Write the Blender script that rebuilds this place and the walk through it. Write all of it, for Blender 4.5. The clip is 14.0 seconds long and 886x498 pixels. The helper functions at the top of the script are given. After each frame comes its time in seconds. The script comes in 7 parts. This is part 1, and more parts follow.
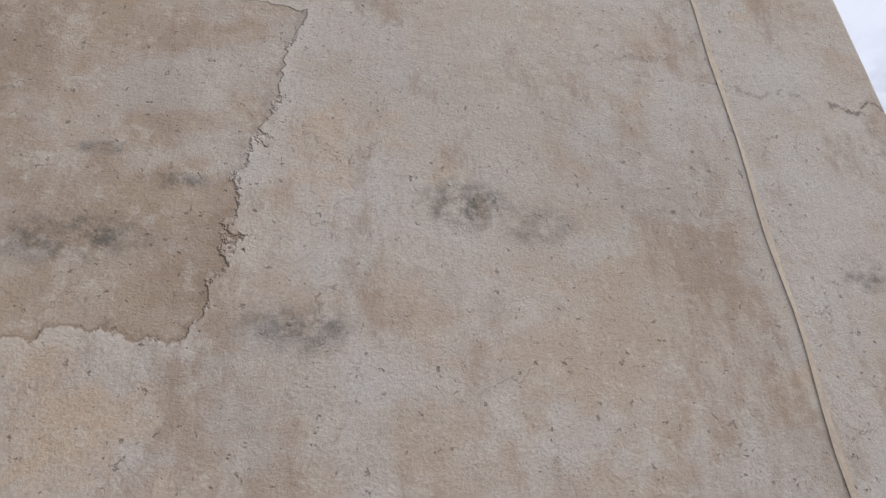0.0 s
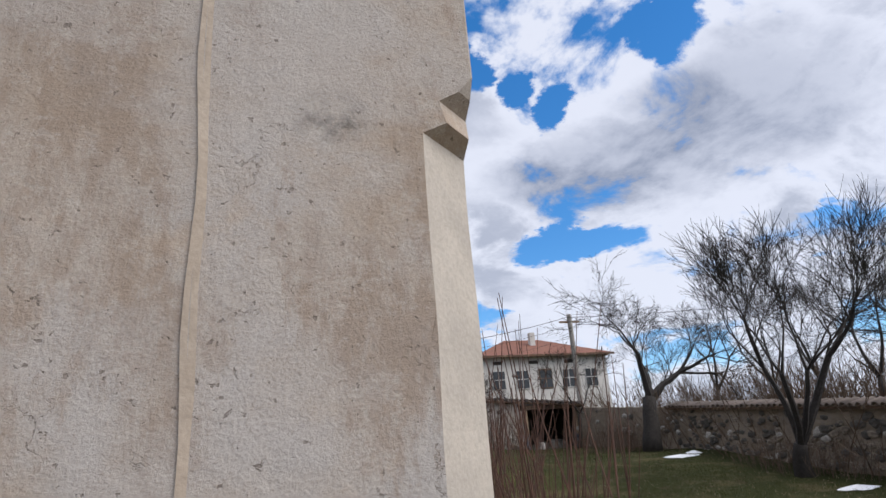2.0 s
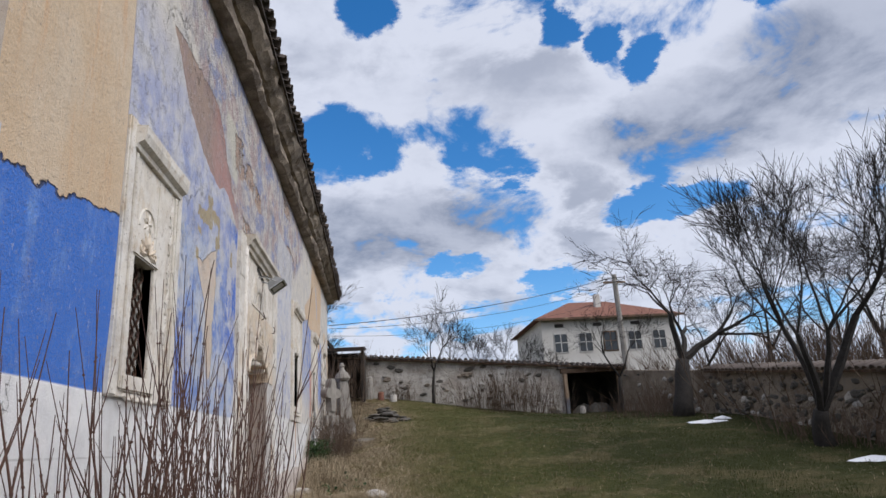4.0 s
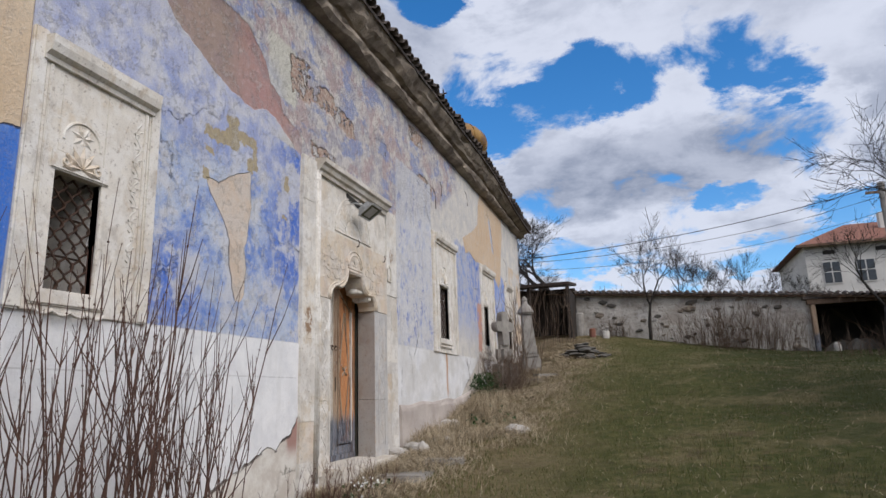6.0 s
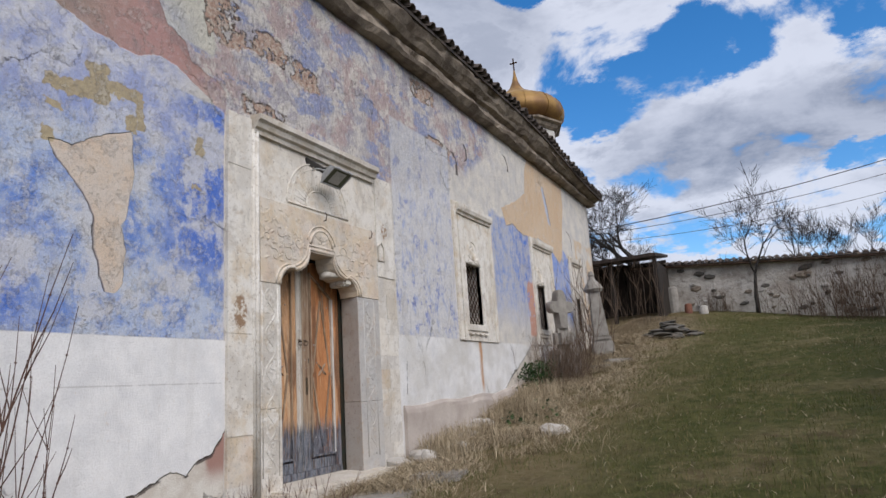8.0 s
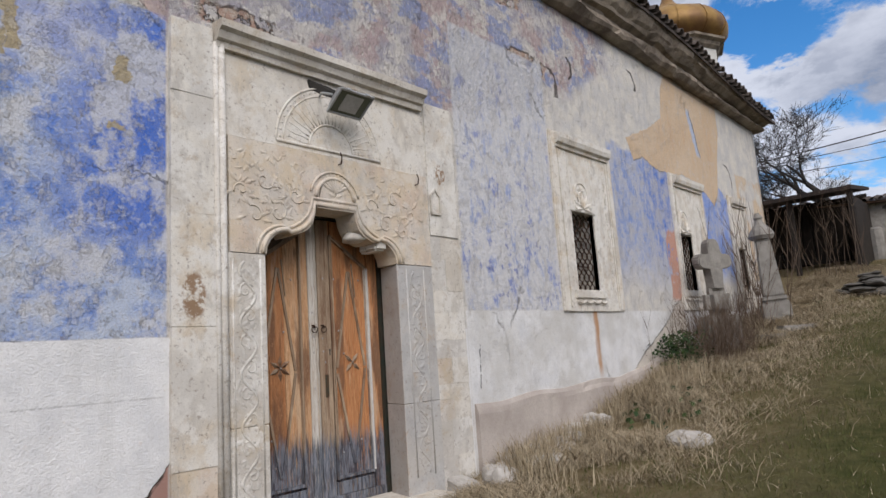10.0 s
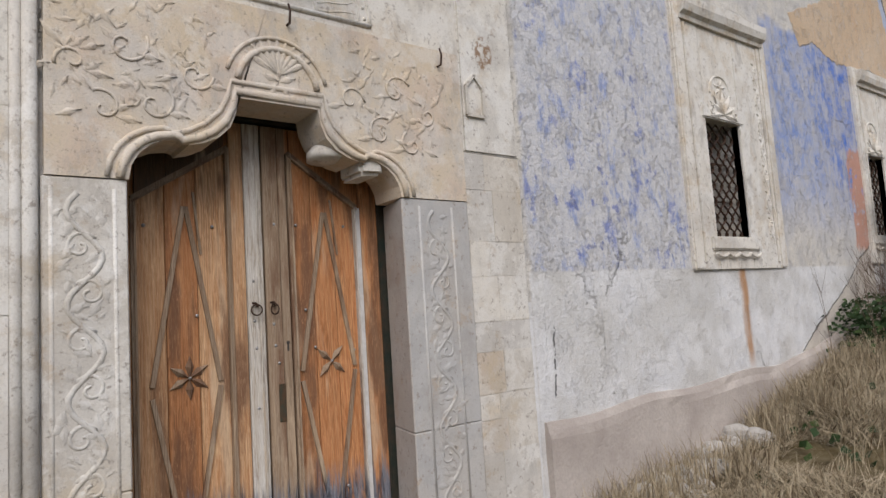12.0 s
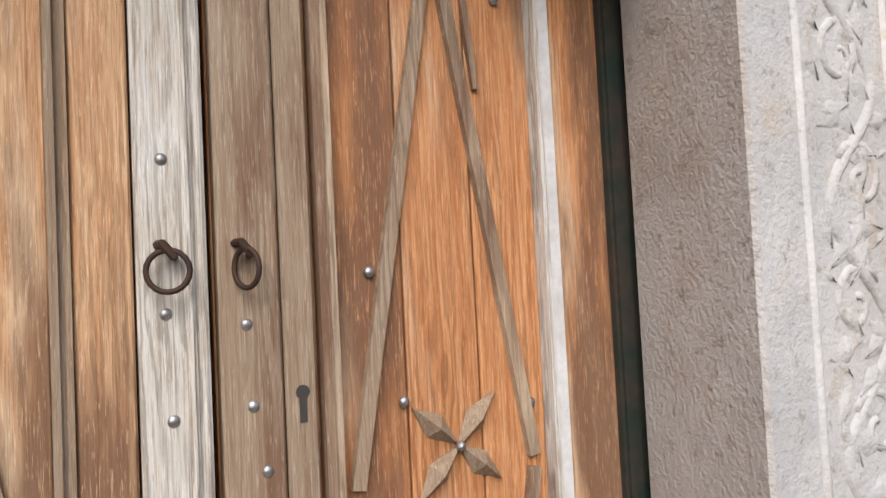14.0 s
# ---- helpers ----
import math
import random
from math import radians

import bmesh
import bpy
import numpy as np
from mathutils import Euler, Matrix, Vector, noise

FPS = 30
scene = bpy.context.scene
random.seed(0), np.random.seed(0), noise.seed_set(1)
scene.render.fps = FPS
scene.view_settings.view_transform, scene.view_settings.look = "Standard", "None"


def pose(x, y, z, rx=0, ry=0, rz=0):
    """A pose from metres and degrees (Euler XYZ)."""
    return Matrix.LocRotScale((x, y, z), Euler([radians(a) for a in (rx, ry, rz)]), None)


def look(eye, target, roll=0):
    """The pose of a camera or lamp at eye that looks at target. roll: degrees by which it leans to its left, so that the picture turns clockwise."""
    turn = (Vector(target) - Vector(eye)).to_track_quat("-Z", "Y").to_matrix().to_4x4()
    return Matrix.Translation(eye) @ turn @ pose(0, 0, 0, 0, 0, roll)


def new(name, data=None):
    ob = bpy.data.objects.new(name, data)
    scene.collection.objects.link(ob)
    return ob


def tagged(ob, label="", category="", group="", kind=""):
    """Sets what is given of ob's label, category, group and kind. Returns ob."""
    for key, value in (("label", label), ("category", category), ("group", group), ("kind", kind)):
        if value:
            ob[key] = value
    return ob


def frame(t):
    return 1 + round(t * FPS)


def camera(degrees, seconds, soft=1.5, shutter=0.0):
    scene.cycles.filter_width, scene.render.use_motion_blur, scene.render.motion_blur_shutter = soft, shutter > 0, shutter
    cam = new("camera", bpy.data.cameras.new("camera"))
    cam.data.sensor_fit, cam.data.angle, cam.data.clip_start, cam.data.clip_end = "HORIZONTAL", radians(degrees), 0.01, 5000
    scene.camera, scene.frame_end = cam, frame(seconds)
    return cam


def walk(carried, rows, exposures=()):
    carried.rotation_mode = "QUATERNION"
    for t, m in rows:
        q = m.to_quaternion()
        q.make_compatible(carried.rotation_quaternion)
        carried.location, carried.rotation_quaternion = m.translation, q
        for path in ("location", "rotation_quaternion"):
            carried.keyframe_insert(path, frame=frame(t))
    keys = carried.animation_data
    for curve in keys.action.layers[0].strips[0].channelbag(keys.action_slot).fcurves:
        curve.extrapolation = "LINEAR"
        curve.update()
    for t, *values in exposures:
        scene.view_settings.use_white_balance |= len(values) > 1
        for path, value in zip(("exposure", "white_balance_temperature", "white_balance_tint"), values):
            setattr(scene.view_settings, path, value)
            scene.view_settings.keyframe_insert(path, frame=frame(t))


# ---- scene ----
cam = camera(68.2, 14.0)
PATH = [
    (0, (-2.522, -0.445, 1.629), (-2.176, 1.305, 2.533), -4.0),
    (0.5, (-2.133, -0.3, 1.631), (-1.77, 1.467, 2.495), -4.2),
    (1, (-1.611, -0.255, 1.605), (-1.183, 1.511, 2.44), -3.5),
    (1.5, (-1.05, -0.22, 1.572), (-0.617, 1.576, 2.337), -4.4),
    (2, (-0.551, -0.166, 1.548), (-0.088, 1.658, 2.205), -4.3),
    (2.2, (-0.34, -0.17, 1.550), (0.138, 1.669, 2.157), -4.0),
    (4.3, (1.903, -0.057, 1.431), (1.931, 1.805, 1.993), -3.3),
    (4.5, (2.122, 0.016, 1.343), (1.961, 1.868, 1.916), -1.7),
    (5, (2.653, 0.267, 1.318), (2.274, 2.107, 1.828), -2.3),
    (5.5, (3.094, 0.651, 1.299), (2.645, 2.494, 1.735), -2.2),
    (6, (3.504, 1.107, 1.281), (2.933, 2.917, 1.711), -1.8),
    (6.5, (3.826, 1.599, 1.288), (3.105, 3.354, 1.719), -0.5),
    (7, (4.128, 2.043, 1.286), (3.295, 3.747, 1.725), -0.9),
    (7.5, (4.209, 2.568, 1.293), (3.336, 4.254, 1.721), -2.1),
    (8, (4.214, 3.113, 1.342), (3.337, 4.800, 1.752), -3.8),
    (8.2, (4.222, 3.363, 1.352), (3.279, 5.013, 1.767), -4.2),
    (10.3, (3.769, 5.710, 1.681), (2.473, 7.129, 1.981), -3.8),
    (10.5, (3.655, 5.975, 1.671), (2.361, 7.397, 1.974), -3.3),
    (11, (3.349, 6.453, 1.735), (1.923, 7.749, 2.007), -3.3),
    (11.5, (3.039, 6.861, 1.801), (1.598, 8.141, 2.068), -4.0),
    (12, (2.661, 7.255, 1.849), (1.124, 8.434, 2.034), -3.7),
    (12.5, (2.149, 7.584, 1.879), (0.572, 8.713, 2.036), -3.5),
    (13, (1.622, 7.971, 1.894), (-0.025, 8.989, 2.087), -4.8),
    (13.2, (1.392, 8.052, 1.883), (-0.293, 8.999, 2.107), -6.2),
    (13.5, (1.135, 8.235, 1.854), (-0.633, 9.026, 2.040), -6.3),
    (13.7, (0.890, 8.296, 1.868), (-0.886, 9.073, 2.038), -3.7),
    (14, (0.560, 8.326, 1.892), (-1.162, 9.228, 1.967), -2.9),
]
# the film's camera opens up as the wall fills the picture; slightly warm balance
EXPOSURE = [(0, 0.36), (2.2, 0.30), (4.3, 0.12), (6.0, 0.13), (8.2, 0.14), (11, 0.07), (12.0, 0.10), (13.2, 0.44), (14, 0.82)]
walk(cam, [(t, look(e, g, r)) for t, e, g, r in PATH], [(t, s, 6250 if 4 < t < 9 else 6350, 14) for t, s in EXPOSURE])

# ---- world and light ----
SUN_AZ, SUN_EL = radians(121), radians(40)      # azimuth from +y towards +x
world = bpy.data.worlds.new("world")
scene.world = world
world.use_nodes = True
wt = world.node_tree
wt.nodes.clear()


def wn(kind, **props):
    node = wt.nodes.new(kind)
    for key, value in props.items():
        setattr(node, key, value)
    return node


def wmath(op, a, b=0.0, c=0.0):
    node = wn("ShaderNodeMath", operation=op)
    for i, v in enumerate((a, b, c)):
        if isinstance(v, (int, float)):
            node.inputs[i].default_value = v
        else:
            wt.links.new(v, node.inputs[i])
    return node.outputs[0]


sky = wn("ShaderNodeTexSky", sky_type="NISHITA", sun_disc=False)
sky.sun_elevation, sky.sun_rotation = SUN_EL, SUN_AZ
sky.air_density, sky.dust_density, sky.ozone_density = 1.0, 0.3, 2.5
geo = wn("ShaderNodeTexCoord")
sep = wn("ShaderNodeSeparateXYZ")
wt.links.new(geo.outputs["Generated"], sep.inputs[0])
dx, dy, dz = sep.outputs
# cloud layer on a flat deck: direction divided by its height
deck = wmath("ADD", wmath("MAXIMUM", dz, 0.0), 0.16)
comb = wn("ShaderNodeCombineXYZ")
wt.links.new(wmath("DIVIDE", dx, deck), comb.inputs[0])
wt.links.new(wmath("DIVIDE", dy, deck), comb.inputs[1])
CLOUD_SHIFT = (3.7, 1.9, 0.0)
shift = wn("ShaderNodeVectorMath", operation="ADD")
shift.inputs[1].default_value = CLOUD_SHIFT
wt.links.new(comb.outputs[0], shift.inputs[0])


def wnoise(scale, detail, rough, vector, distortion=0.0):
    node = wn("ShaderNodeTexNoise")
    node.inputs["Scale"].default_value, node.inputs["Detail"].default_value = scale, detail
    node.inputs["Roughness"].default_value, node.inputs["Distortion"].default_value = rough, distortion
    wt.links.new(vector, node.inputs["Vector"])
    return node.outputs["Fac"]


def wrange(v, a, b, lo=0.0, hi=1.0):
    node = wn("ShaderNodeMapRange", interpolation_type="SMOOTHSTEP")
    for i, x in enumerate((v, a, b, lo, hi)):
        if isinstance(x, (int, float)):
            node.inputs[i].default_value = x
        else:
            wt.links.new(x, node.inputs[i])
    return node.outputs[0]


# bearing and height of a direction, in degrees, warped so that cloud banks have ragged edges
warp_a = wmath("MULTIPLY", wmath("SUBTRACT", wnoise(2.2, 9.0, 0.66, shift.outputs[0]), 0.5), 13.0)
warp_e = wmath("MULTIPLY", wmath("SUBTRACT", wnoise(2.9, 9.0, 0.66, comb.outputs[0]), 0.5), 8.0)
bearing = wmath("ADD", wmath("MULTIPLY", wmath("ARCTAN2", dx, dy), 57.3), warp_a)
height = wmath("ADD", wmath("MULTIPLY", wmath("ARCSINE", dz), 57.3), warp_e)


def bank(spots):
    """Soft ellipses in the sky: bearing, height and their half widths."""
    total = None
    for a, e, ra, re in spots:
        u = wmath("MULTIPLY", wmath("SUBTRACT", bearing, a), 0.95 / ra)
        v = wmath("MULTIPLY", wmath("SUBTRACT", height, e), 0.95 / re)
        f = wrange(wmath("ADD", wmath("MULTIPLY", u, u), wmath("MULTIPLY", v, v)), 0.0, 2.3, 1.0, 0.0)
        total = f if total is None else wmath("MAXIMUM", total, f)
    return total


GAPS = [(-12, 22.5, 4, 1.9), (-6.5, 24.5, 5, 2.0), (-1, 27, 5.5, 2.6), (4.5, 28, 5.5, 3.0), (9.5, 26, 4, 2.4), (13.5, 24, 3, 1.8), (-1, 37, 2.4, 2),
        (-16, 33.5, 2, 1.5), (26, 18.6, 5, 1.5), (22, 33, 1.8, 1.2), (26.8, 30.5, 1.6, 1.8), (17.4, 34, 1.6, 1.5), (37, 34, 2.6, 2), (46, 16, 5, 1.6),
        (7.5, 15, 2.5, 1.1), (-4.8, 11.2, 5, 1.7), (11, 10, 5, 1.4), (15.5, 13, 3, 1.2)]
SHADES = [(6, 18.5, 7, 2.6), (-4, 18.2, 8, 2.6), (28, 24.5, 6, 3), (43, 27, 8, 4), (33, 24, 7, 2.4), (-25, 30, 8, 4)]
big = wnoise(0.95, 12.0, 0.58, shift.outputs[0], 0.15)
dome = wn("ShaderNodeVectorMath", operation="DIVIDE")
dome_h = wn("ShaderNodeCombineXYZ")
for i in range(3):
    wt.links.new(wmath("ADD", wmath("MAXIMUM", dz, 0.0), 0.42), dome_h.inputs[i])
wt.links.new(geo.outputs["Generated"], dome.inputs[0])
wt.links.new(dome_h.outputs[0], dome.inputs[1])
puff = wnoise(4.6, 12.0, 0.60, dome.outputs[0], 0.3)
thick = wrange(wnoise(1.7, 7.0, 0.6, shift.outputs[0]), 0.36, 0.62)
field = wmath("ADD", wmath("MULTIPLY", puff, 1.35), wmath("MULTIPLY", big, 0.25))
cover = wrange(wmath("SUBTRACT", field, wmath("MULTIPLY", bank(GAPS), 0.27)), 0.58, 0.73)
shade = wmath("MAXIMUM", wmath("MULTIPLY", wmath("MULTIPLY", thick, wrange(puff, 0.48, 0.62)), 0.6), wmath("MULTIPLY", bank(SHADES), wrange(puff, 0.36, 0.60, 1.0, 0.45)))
white = wn("ShaderNodeMix", data_type="RGBA")
white.inputs["A"].default_value = (6.5, 6.85, 7.5, 1)
white.inputs["B"].default_value = (2.1, 2.45, 3.2, 1)
wt.links.new(shade, white.inputs["Factor"])
cloud = wn("ShaderNodeMix", data_type="RGBA")
hue = wn("ShaderNodeHueSaturation")
hue.inputs["Saturation"].default_value = 1.35
hue.inputs["Value"].default_value = 1.5
wt.links.new(sky.outputs[0], hue.inputs["Color"])
wt.links.new(hue.outputs[0], cloud.inputs["A"])
wt.links.new(white.outputs["Result"], cloud.inputs["B"])
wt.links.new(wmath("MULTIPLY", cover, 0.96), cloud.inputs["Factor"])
back = wn("ShaderNodeBackground")
back.inputs["Strength"].default_value = 0.1
wt.links.new(cloud.outputs["Result"], back.inputs["Color"])
wout = wn("ShaderNodeOutputWorld")
wt.links.new(back.outputs[0], wout.inputs[0])

sun = new("sun", bpy.data.lights.new("sun", "SUN"))
sun.data.energy, sun.data.angle, sun.data.color = 2.6, radians(42), (1.0, 0.95, 0.87)
sun_dir = Vector((math.sin(SUN_AZ) * math.cos(SUN_EL), math.cos(SUN_AZ) * math.cos(SUN_EL), math.sin(SUN_EL)))
sun.matrix_world = look(sun_dir * 60, (0, 0, 0))


# ---- material tools ----
class Mat:
    """A small builder of node materials on world-size coordinates."""

    def __init__(self, name, rough=0.85, metal=0.0, spec=0.3):
        self.m = bpy.data.materials.new(name)
        self.m.use_nodes = True
        self.t = self.m.node_tree
        self.t.nodes.clear()
        self.out = self.n("ShaderNodeOutputMaterial")
        self.b = self.n("ShaderNodeBsdfPrincipled")
        self.b.inputs["Roughness"].default_value = rough
        self.b.inputs["Metallic"].default_value = metal
        self.b.inputs["Specular IOR Level"].default_value = spec
        self.t.links.new(self.b.outputs[0], self.out.inputs[0])
        self.p = self.n("ShaderNodeTexCoord").outputs["Object"]

    def n(self, kind, **props):
        node = self.t.nodes.new(kind)
        for key, value in props.items():
            setattr(node, key, value)
        return node

    def put(self, socket, v):
        if isinstance(v, (int, float)):
            socket.default_value = v
        elif isinstance(v, tuple):
            socket.default_value = v if len(v) == 4 or socket.type == "VECTOR" else (*v, 1)
        else:
            self.t.links.new(v, socket)

    def math(self, op, a, b=0.0):
        node = self.n("ShaderNodeMath", operation=op)
        self.put(node.inputs[0], a)
        self.put(node.inputs[1], b)
        return node.outputs[0]

    def vec(self, op, a, b):
        node = self.n("ShaderNodeVectorMath", operation=op)
        self.put(node.inputs[0], a)
        self.put(node.inputs[1], b)
        return node.outputs[0]

    def noise(self, scale, detail=4.0, rough=0.55, v=None, color=False, distort=0.0):
        node = self.n("ShaderNodeTexNoise")
        node.inputs["Scale"].default_value, node.inputs["Detail"].default_value = scale, detail
        node.inputs["Roughness"].default_value, node.inputs["Distortion"].default_value = rough, distort
        self.put(node.inputs["Vector"], self.p if v is None else v)
        return node.outputs["Color"] if color else node.outputs["Fac"]

    def stretch(self, x, y, z, v=None):
        return self.vec("MULTIPLY", self.p if v is None else v, (x, y, z))

    def voronoi(self, scale, feature="F1", v=None, out="Distance", rnd=1.0):
        node = self.n("ShaderNodeTexVoronoi", feature=feature)
        node.inputs["Scale"].default_value = scale
        node.inputs["Randomness"].default_value = rnd
        self.put(node.inputs["Vector"], self.p if v is None else v)
        return node.outputs[out]

    def step(self, v, a, b, lo=0.0, hi=1.0):
        node = self.n("ShaderNodeMapRange", interpolation_type="SMOOTHSTEP")
        for i, x in enumerate((v, a, b, lo, hi)):
            self.put(node.inputs[i], x)
        return node.outputs[0]

    def mix(self, f, a, b, mode="MIX"):
        node = self.n("ShaderNodeMix", data_type="RGBA", blend_type=mode)
        self.put(node.inputs["Factor"], f)
        self.put(node.inputs["A"], a)
        self.put(node.inputs["B"], b)
        return node.outputs["Result"]

    def mul(self, *vs):
        r = vs[0]
        for v in vs[1:]:
            r = self.math("MULTIPLY", r, v)
        return r

    def xyz(self, v=None):
        node = self.n("ShaderNodeSeparateXYZ")
        self.put(node.inputs[0], self.p if v is None else v)
        return node.outputs

    def random(self):
        return self.n("ShaderNodeObjectInfo").outputs["Random"]

    def island(self):
        return self.n("ShaderNodeNewGeometry").outputs["Random Per Island"]

    def bump(self, h, strength=0.5, dist=0.01, normal=None):
        node = self.n("ShaderNodeBump")
        node.inputs["Strength"].default_value, node.inputs["Distance"].default_value = strength, dist
        self.put(node.inputs["Height"], h)
        if normal is not None:
            self.put(node.inputs["Normal"], normal)
        return node.outputs[0]

    def done(self, color, normal=None, rough=None):
        self.put(self.b.inputs["Base Color"], color)
        if normal is not None:
            self.put(self.b.inputs["Normal"], normal)
        if rough is not None:
            self.put(self.b.inputs["Roughness"], rough)
        return self.m


def plain(name, a, b, scale=8.0, rough=0.85, metal=0.0, bump=0.4, dist=0.01, fine=60.0, vary=0.0):
    """Two tones mixed by noise, with coarse and fine relief."""
    k = Mat(name, rough, metal)
    f = k.step(k.noise(scale, 6, 0.6), 0.3, 0.7)
    g = k.noise(fine, 4, 0.6)
    c = k.mix(f, a, b)
    c = k.mix(k.mul(k.step(g, 0.35, 0.75), 0.35), c, tuple(v * 0.55 for v in a))
    if vary:
        c = k.mix(k.mul(k.random(), vary), c, tuple(v * 0.45 for v in b))
    h = k.math("ADD", k.mul(k.noise(scale * 2, 5), 0.7), k.mul(g, 0.3))
    return k.done(c, k.bump(h, bump, dist))


# ---- painted plaster of the long wall ----
def painted_plaster(name, far):
    """Peeling paint; far: the half of the wall past the door."""
    k = Mat(name, 0.9, 0.0, 0.2)
    w1 = k.n("ShaderNodeVectorMath", operation="SCALE")
    k.put(w1.inputs[0], k.vec("SUBTRACT", k.noise(2.6, 6, 0.62, color=True), (0.5, 0.5, 0.5)))
    w1.inputs["Scale"].default_value = 0.34
    q = k.vec("ADD", k.p, w1.outputs[0])
    _, y, z = k.xyz(q)
    _, y0, z0 = k.xyz()
    n_big = k.noise(1.1, 6, 0.6)
    n_mid = k.noise(3.6, 8, 0.65)
    n_fine = k.noise(17, 8, 0.7)
    n_grain = k.noise(85, 4, 0.6)
    streak = k.noise(1.0, 6, 0.65, k.stretch(6, 7, 0.9))

    def lt(v, a, s=0.012):
        return k.step(v, a - s, a + s, 1.0, 0.0)

    def gt(v, a, s=0.012):
        return k.step(v, a - s, a + s)

    def box(ya, yb, za, zb, s=0.015, yy=None, zz=None):
        yy, zz = yy or y, zz or z
        return k.mul(gt(yy, ya, s), lt(yy, yb, s), gt(zz, za, s), lt(zz, zb, s))

    def below(m, c, s=0.012):
        """Where z < m*y + c."""
        return lt(k.math("SUBTRACT", z, k.mul(y, m)), c, s)

    def pl(v, pts):
        """A line of straight pieces through (v, value) points."""
        r = pts[0][1]
        for (a, fa), (b, fb) in zip(pts, pts[1:]):
            node = k.n("ShaderNodeMapRange")
            for i, x in enumerate((v, a, b, 0.0, fb - fa)):
                k.put(node.inputs[i], x)
            r = k.math("ADD", r, node.outputs[0])
        return r

    def under(zz, line, s=0.006):
        return k.step(k.math("SUBTRACT", zz, line), -s, s, 1.0, 0.0)

    def jitter(v, scale, amount, detail=6):
        return k.math("ADD", v, k.mul(k.math("SUBTRACT", k.noise(scale, detail, 0.6), 0.5), amount))

    ry0, rz0 = jitter(y0, 6.5, 0.16), jitter(z0, 7.5, 0.14)
    cream, white = (0.66, 0.62, 0.55), (0.76, 0.755, 0.75)
    base = k.mix(k.step(n_mid, 0.35, 0.65), cream, (0.52, 0.505, 0.49))
    base = k.mix(k.mul(k.step(streak, 0.5, 0.75), 0.45), base, (0.42, 0.41, 0.42))
    base = k.mix(k.mul(k.step(n_fine, 0.55, 0.75), 0.5), base, (0.72, 0.70, 0.66))
    # worn upper part: pink, purple and grey remains
    upper = k.mul(k.math("SUBTRACT", 1.0, under(jitter(z0, 1.5, 0.5), pl(y0, [(4.5, 5.3), (6.4, 4.5), (7.2, 3.85), (9.9, 3.9), (11.3, 4.3), (13.0, 5.2)]), 0.12)), lt(jitter(y0, 1.2, 2.0), 13.2, 0.3))
    peck = k.noise(24, 6, 0.72, k.stretch(1, 1.0, 0.55))
    up_c = k.mix(k.step(n_mid, 0.40, 0.60), (0.60, 0.565, 0.53), (0.36, 0.34, 0.39))
    up_c = k.mix(k.mul(k.step(k.noise(1.7, 6, 0.62), 0.48, 0.56), 0.8), up_c, (0.45, 0.325, 0.31))
    up_c = k.mix(k.mul(k.step(k.noise(2.3, 7, 0.66, k.stretch(1, 0.7, 1.2)), 0.51, 0.57), 0.8), up_c, (0.21, 0.27, 0.50))
    up_c = k.mix(k.mul(k.step(k.noise(3.1, 7, 0.7), 0.54, 0.58), 0.8), up_c, (0.66, 0.625, 0.57))
    up_c = k.mix(k.mul(k.step(peck, 0.53, 0.62), 0.62), up_c, (0.22, 0.195, 0.20))
    up_c = k.mix(k.mul(k.step(peck, 0.46, 0.38), 0.5), up_c, (0.66, 0.63, 0.585))
    col = k.mix(k.mul(upper, 0.94), base, up_c)
    if not far:
        # pale plaster left between the red band and the crust
        calm = k.mul(box(6.45, 7.0, 4.42, 5.1, 0.03, ry0, rz0))
        col = k.mix(calm, col, (0.60, 0.58, 0.50))

    # crust: the upper coat broken away under the eaves, with dark lips
    spots = ((10.6, 11.2, 5.45, 5.7), (10.9, 11.6, 4.75, 4.95)) if far else ((6.85, 7.35, 4.62, 5.05), (7.3, 8.05, 4.68, 4.98), (8.05, 8.5, 4.62, 4.86), (7.35, 7.95, 4.02, 4.2))
    crust = None
    for b4 in spots:
        piece = box(*b4, 0.02)
        crust = piece if crust is None else k.math("MAXIMUM", crust, piece)
    shell = k.noise(4.2, 8, 0.66)
    lost = k.mul(crust, k.step(shell, 0.475, 0.49))
    lip = k.mul(crust, k.step(k.math("ABSOLUTE", k.math("SUBTRACT", shell, 0.482)), 0.004, 0.016, 1.0, 0.0))
    col = k.mix(lost, col, k.mix(k.step(n_fine, 0.42, 0.6), (0.40, 0.26, 0.20), (0.52, 0.43, 0.35)))
    col = k.mix(k.mul(lip, 0.85), col, (0.07, 0.055, 0.05))
    if far:
        # curled cracks
        for cy_, cz_, cr, za_, zb_ in ((11.62, 4.70, 0.24, 4.58, 4.92), (12.05, 5.05, 0.20, 4.9, 5.2), (13.75, 5.28, 0.26, 5.22, 5.5), (17.35, 4.4, 0.3, 4.3, 4.75)):
            d = k.math("POWER", k.math("ADD", k.math("POWER", k.math("SUBTRACT", ry0, cy_), 2.0), k.math("POWER", k.math("SUBTRACT", rz0, cz_), 2.0)), 0.5)
            curl = k.mul(k.step(k.math("ABSOLUTE", k.math("SUBTRACT", d, cr)), 0.010, 0.026, 1.0, 0.0), gt(z0, za_), lt(z0, zb_), gt(y0, cy_))
            lip = k.math("MAXIMUM", lip, curl)
            col = k.mix(k.mul(curl, 0.9), col, (0.06, 0.05, 0.045))

    blue, deep, pale = (0.10, 0.205, 0.55), (0.032, 0.125, 0.54), (0.45, 0.51, 0.63)
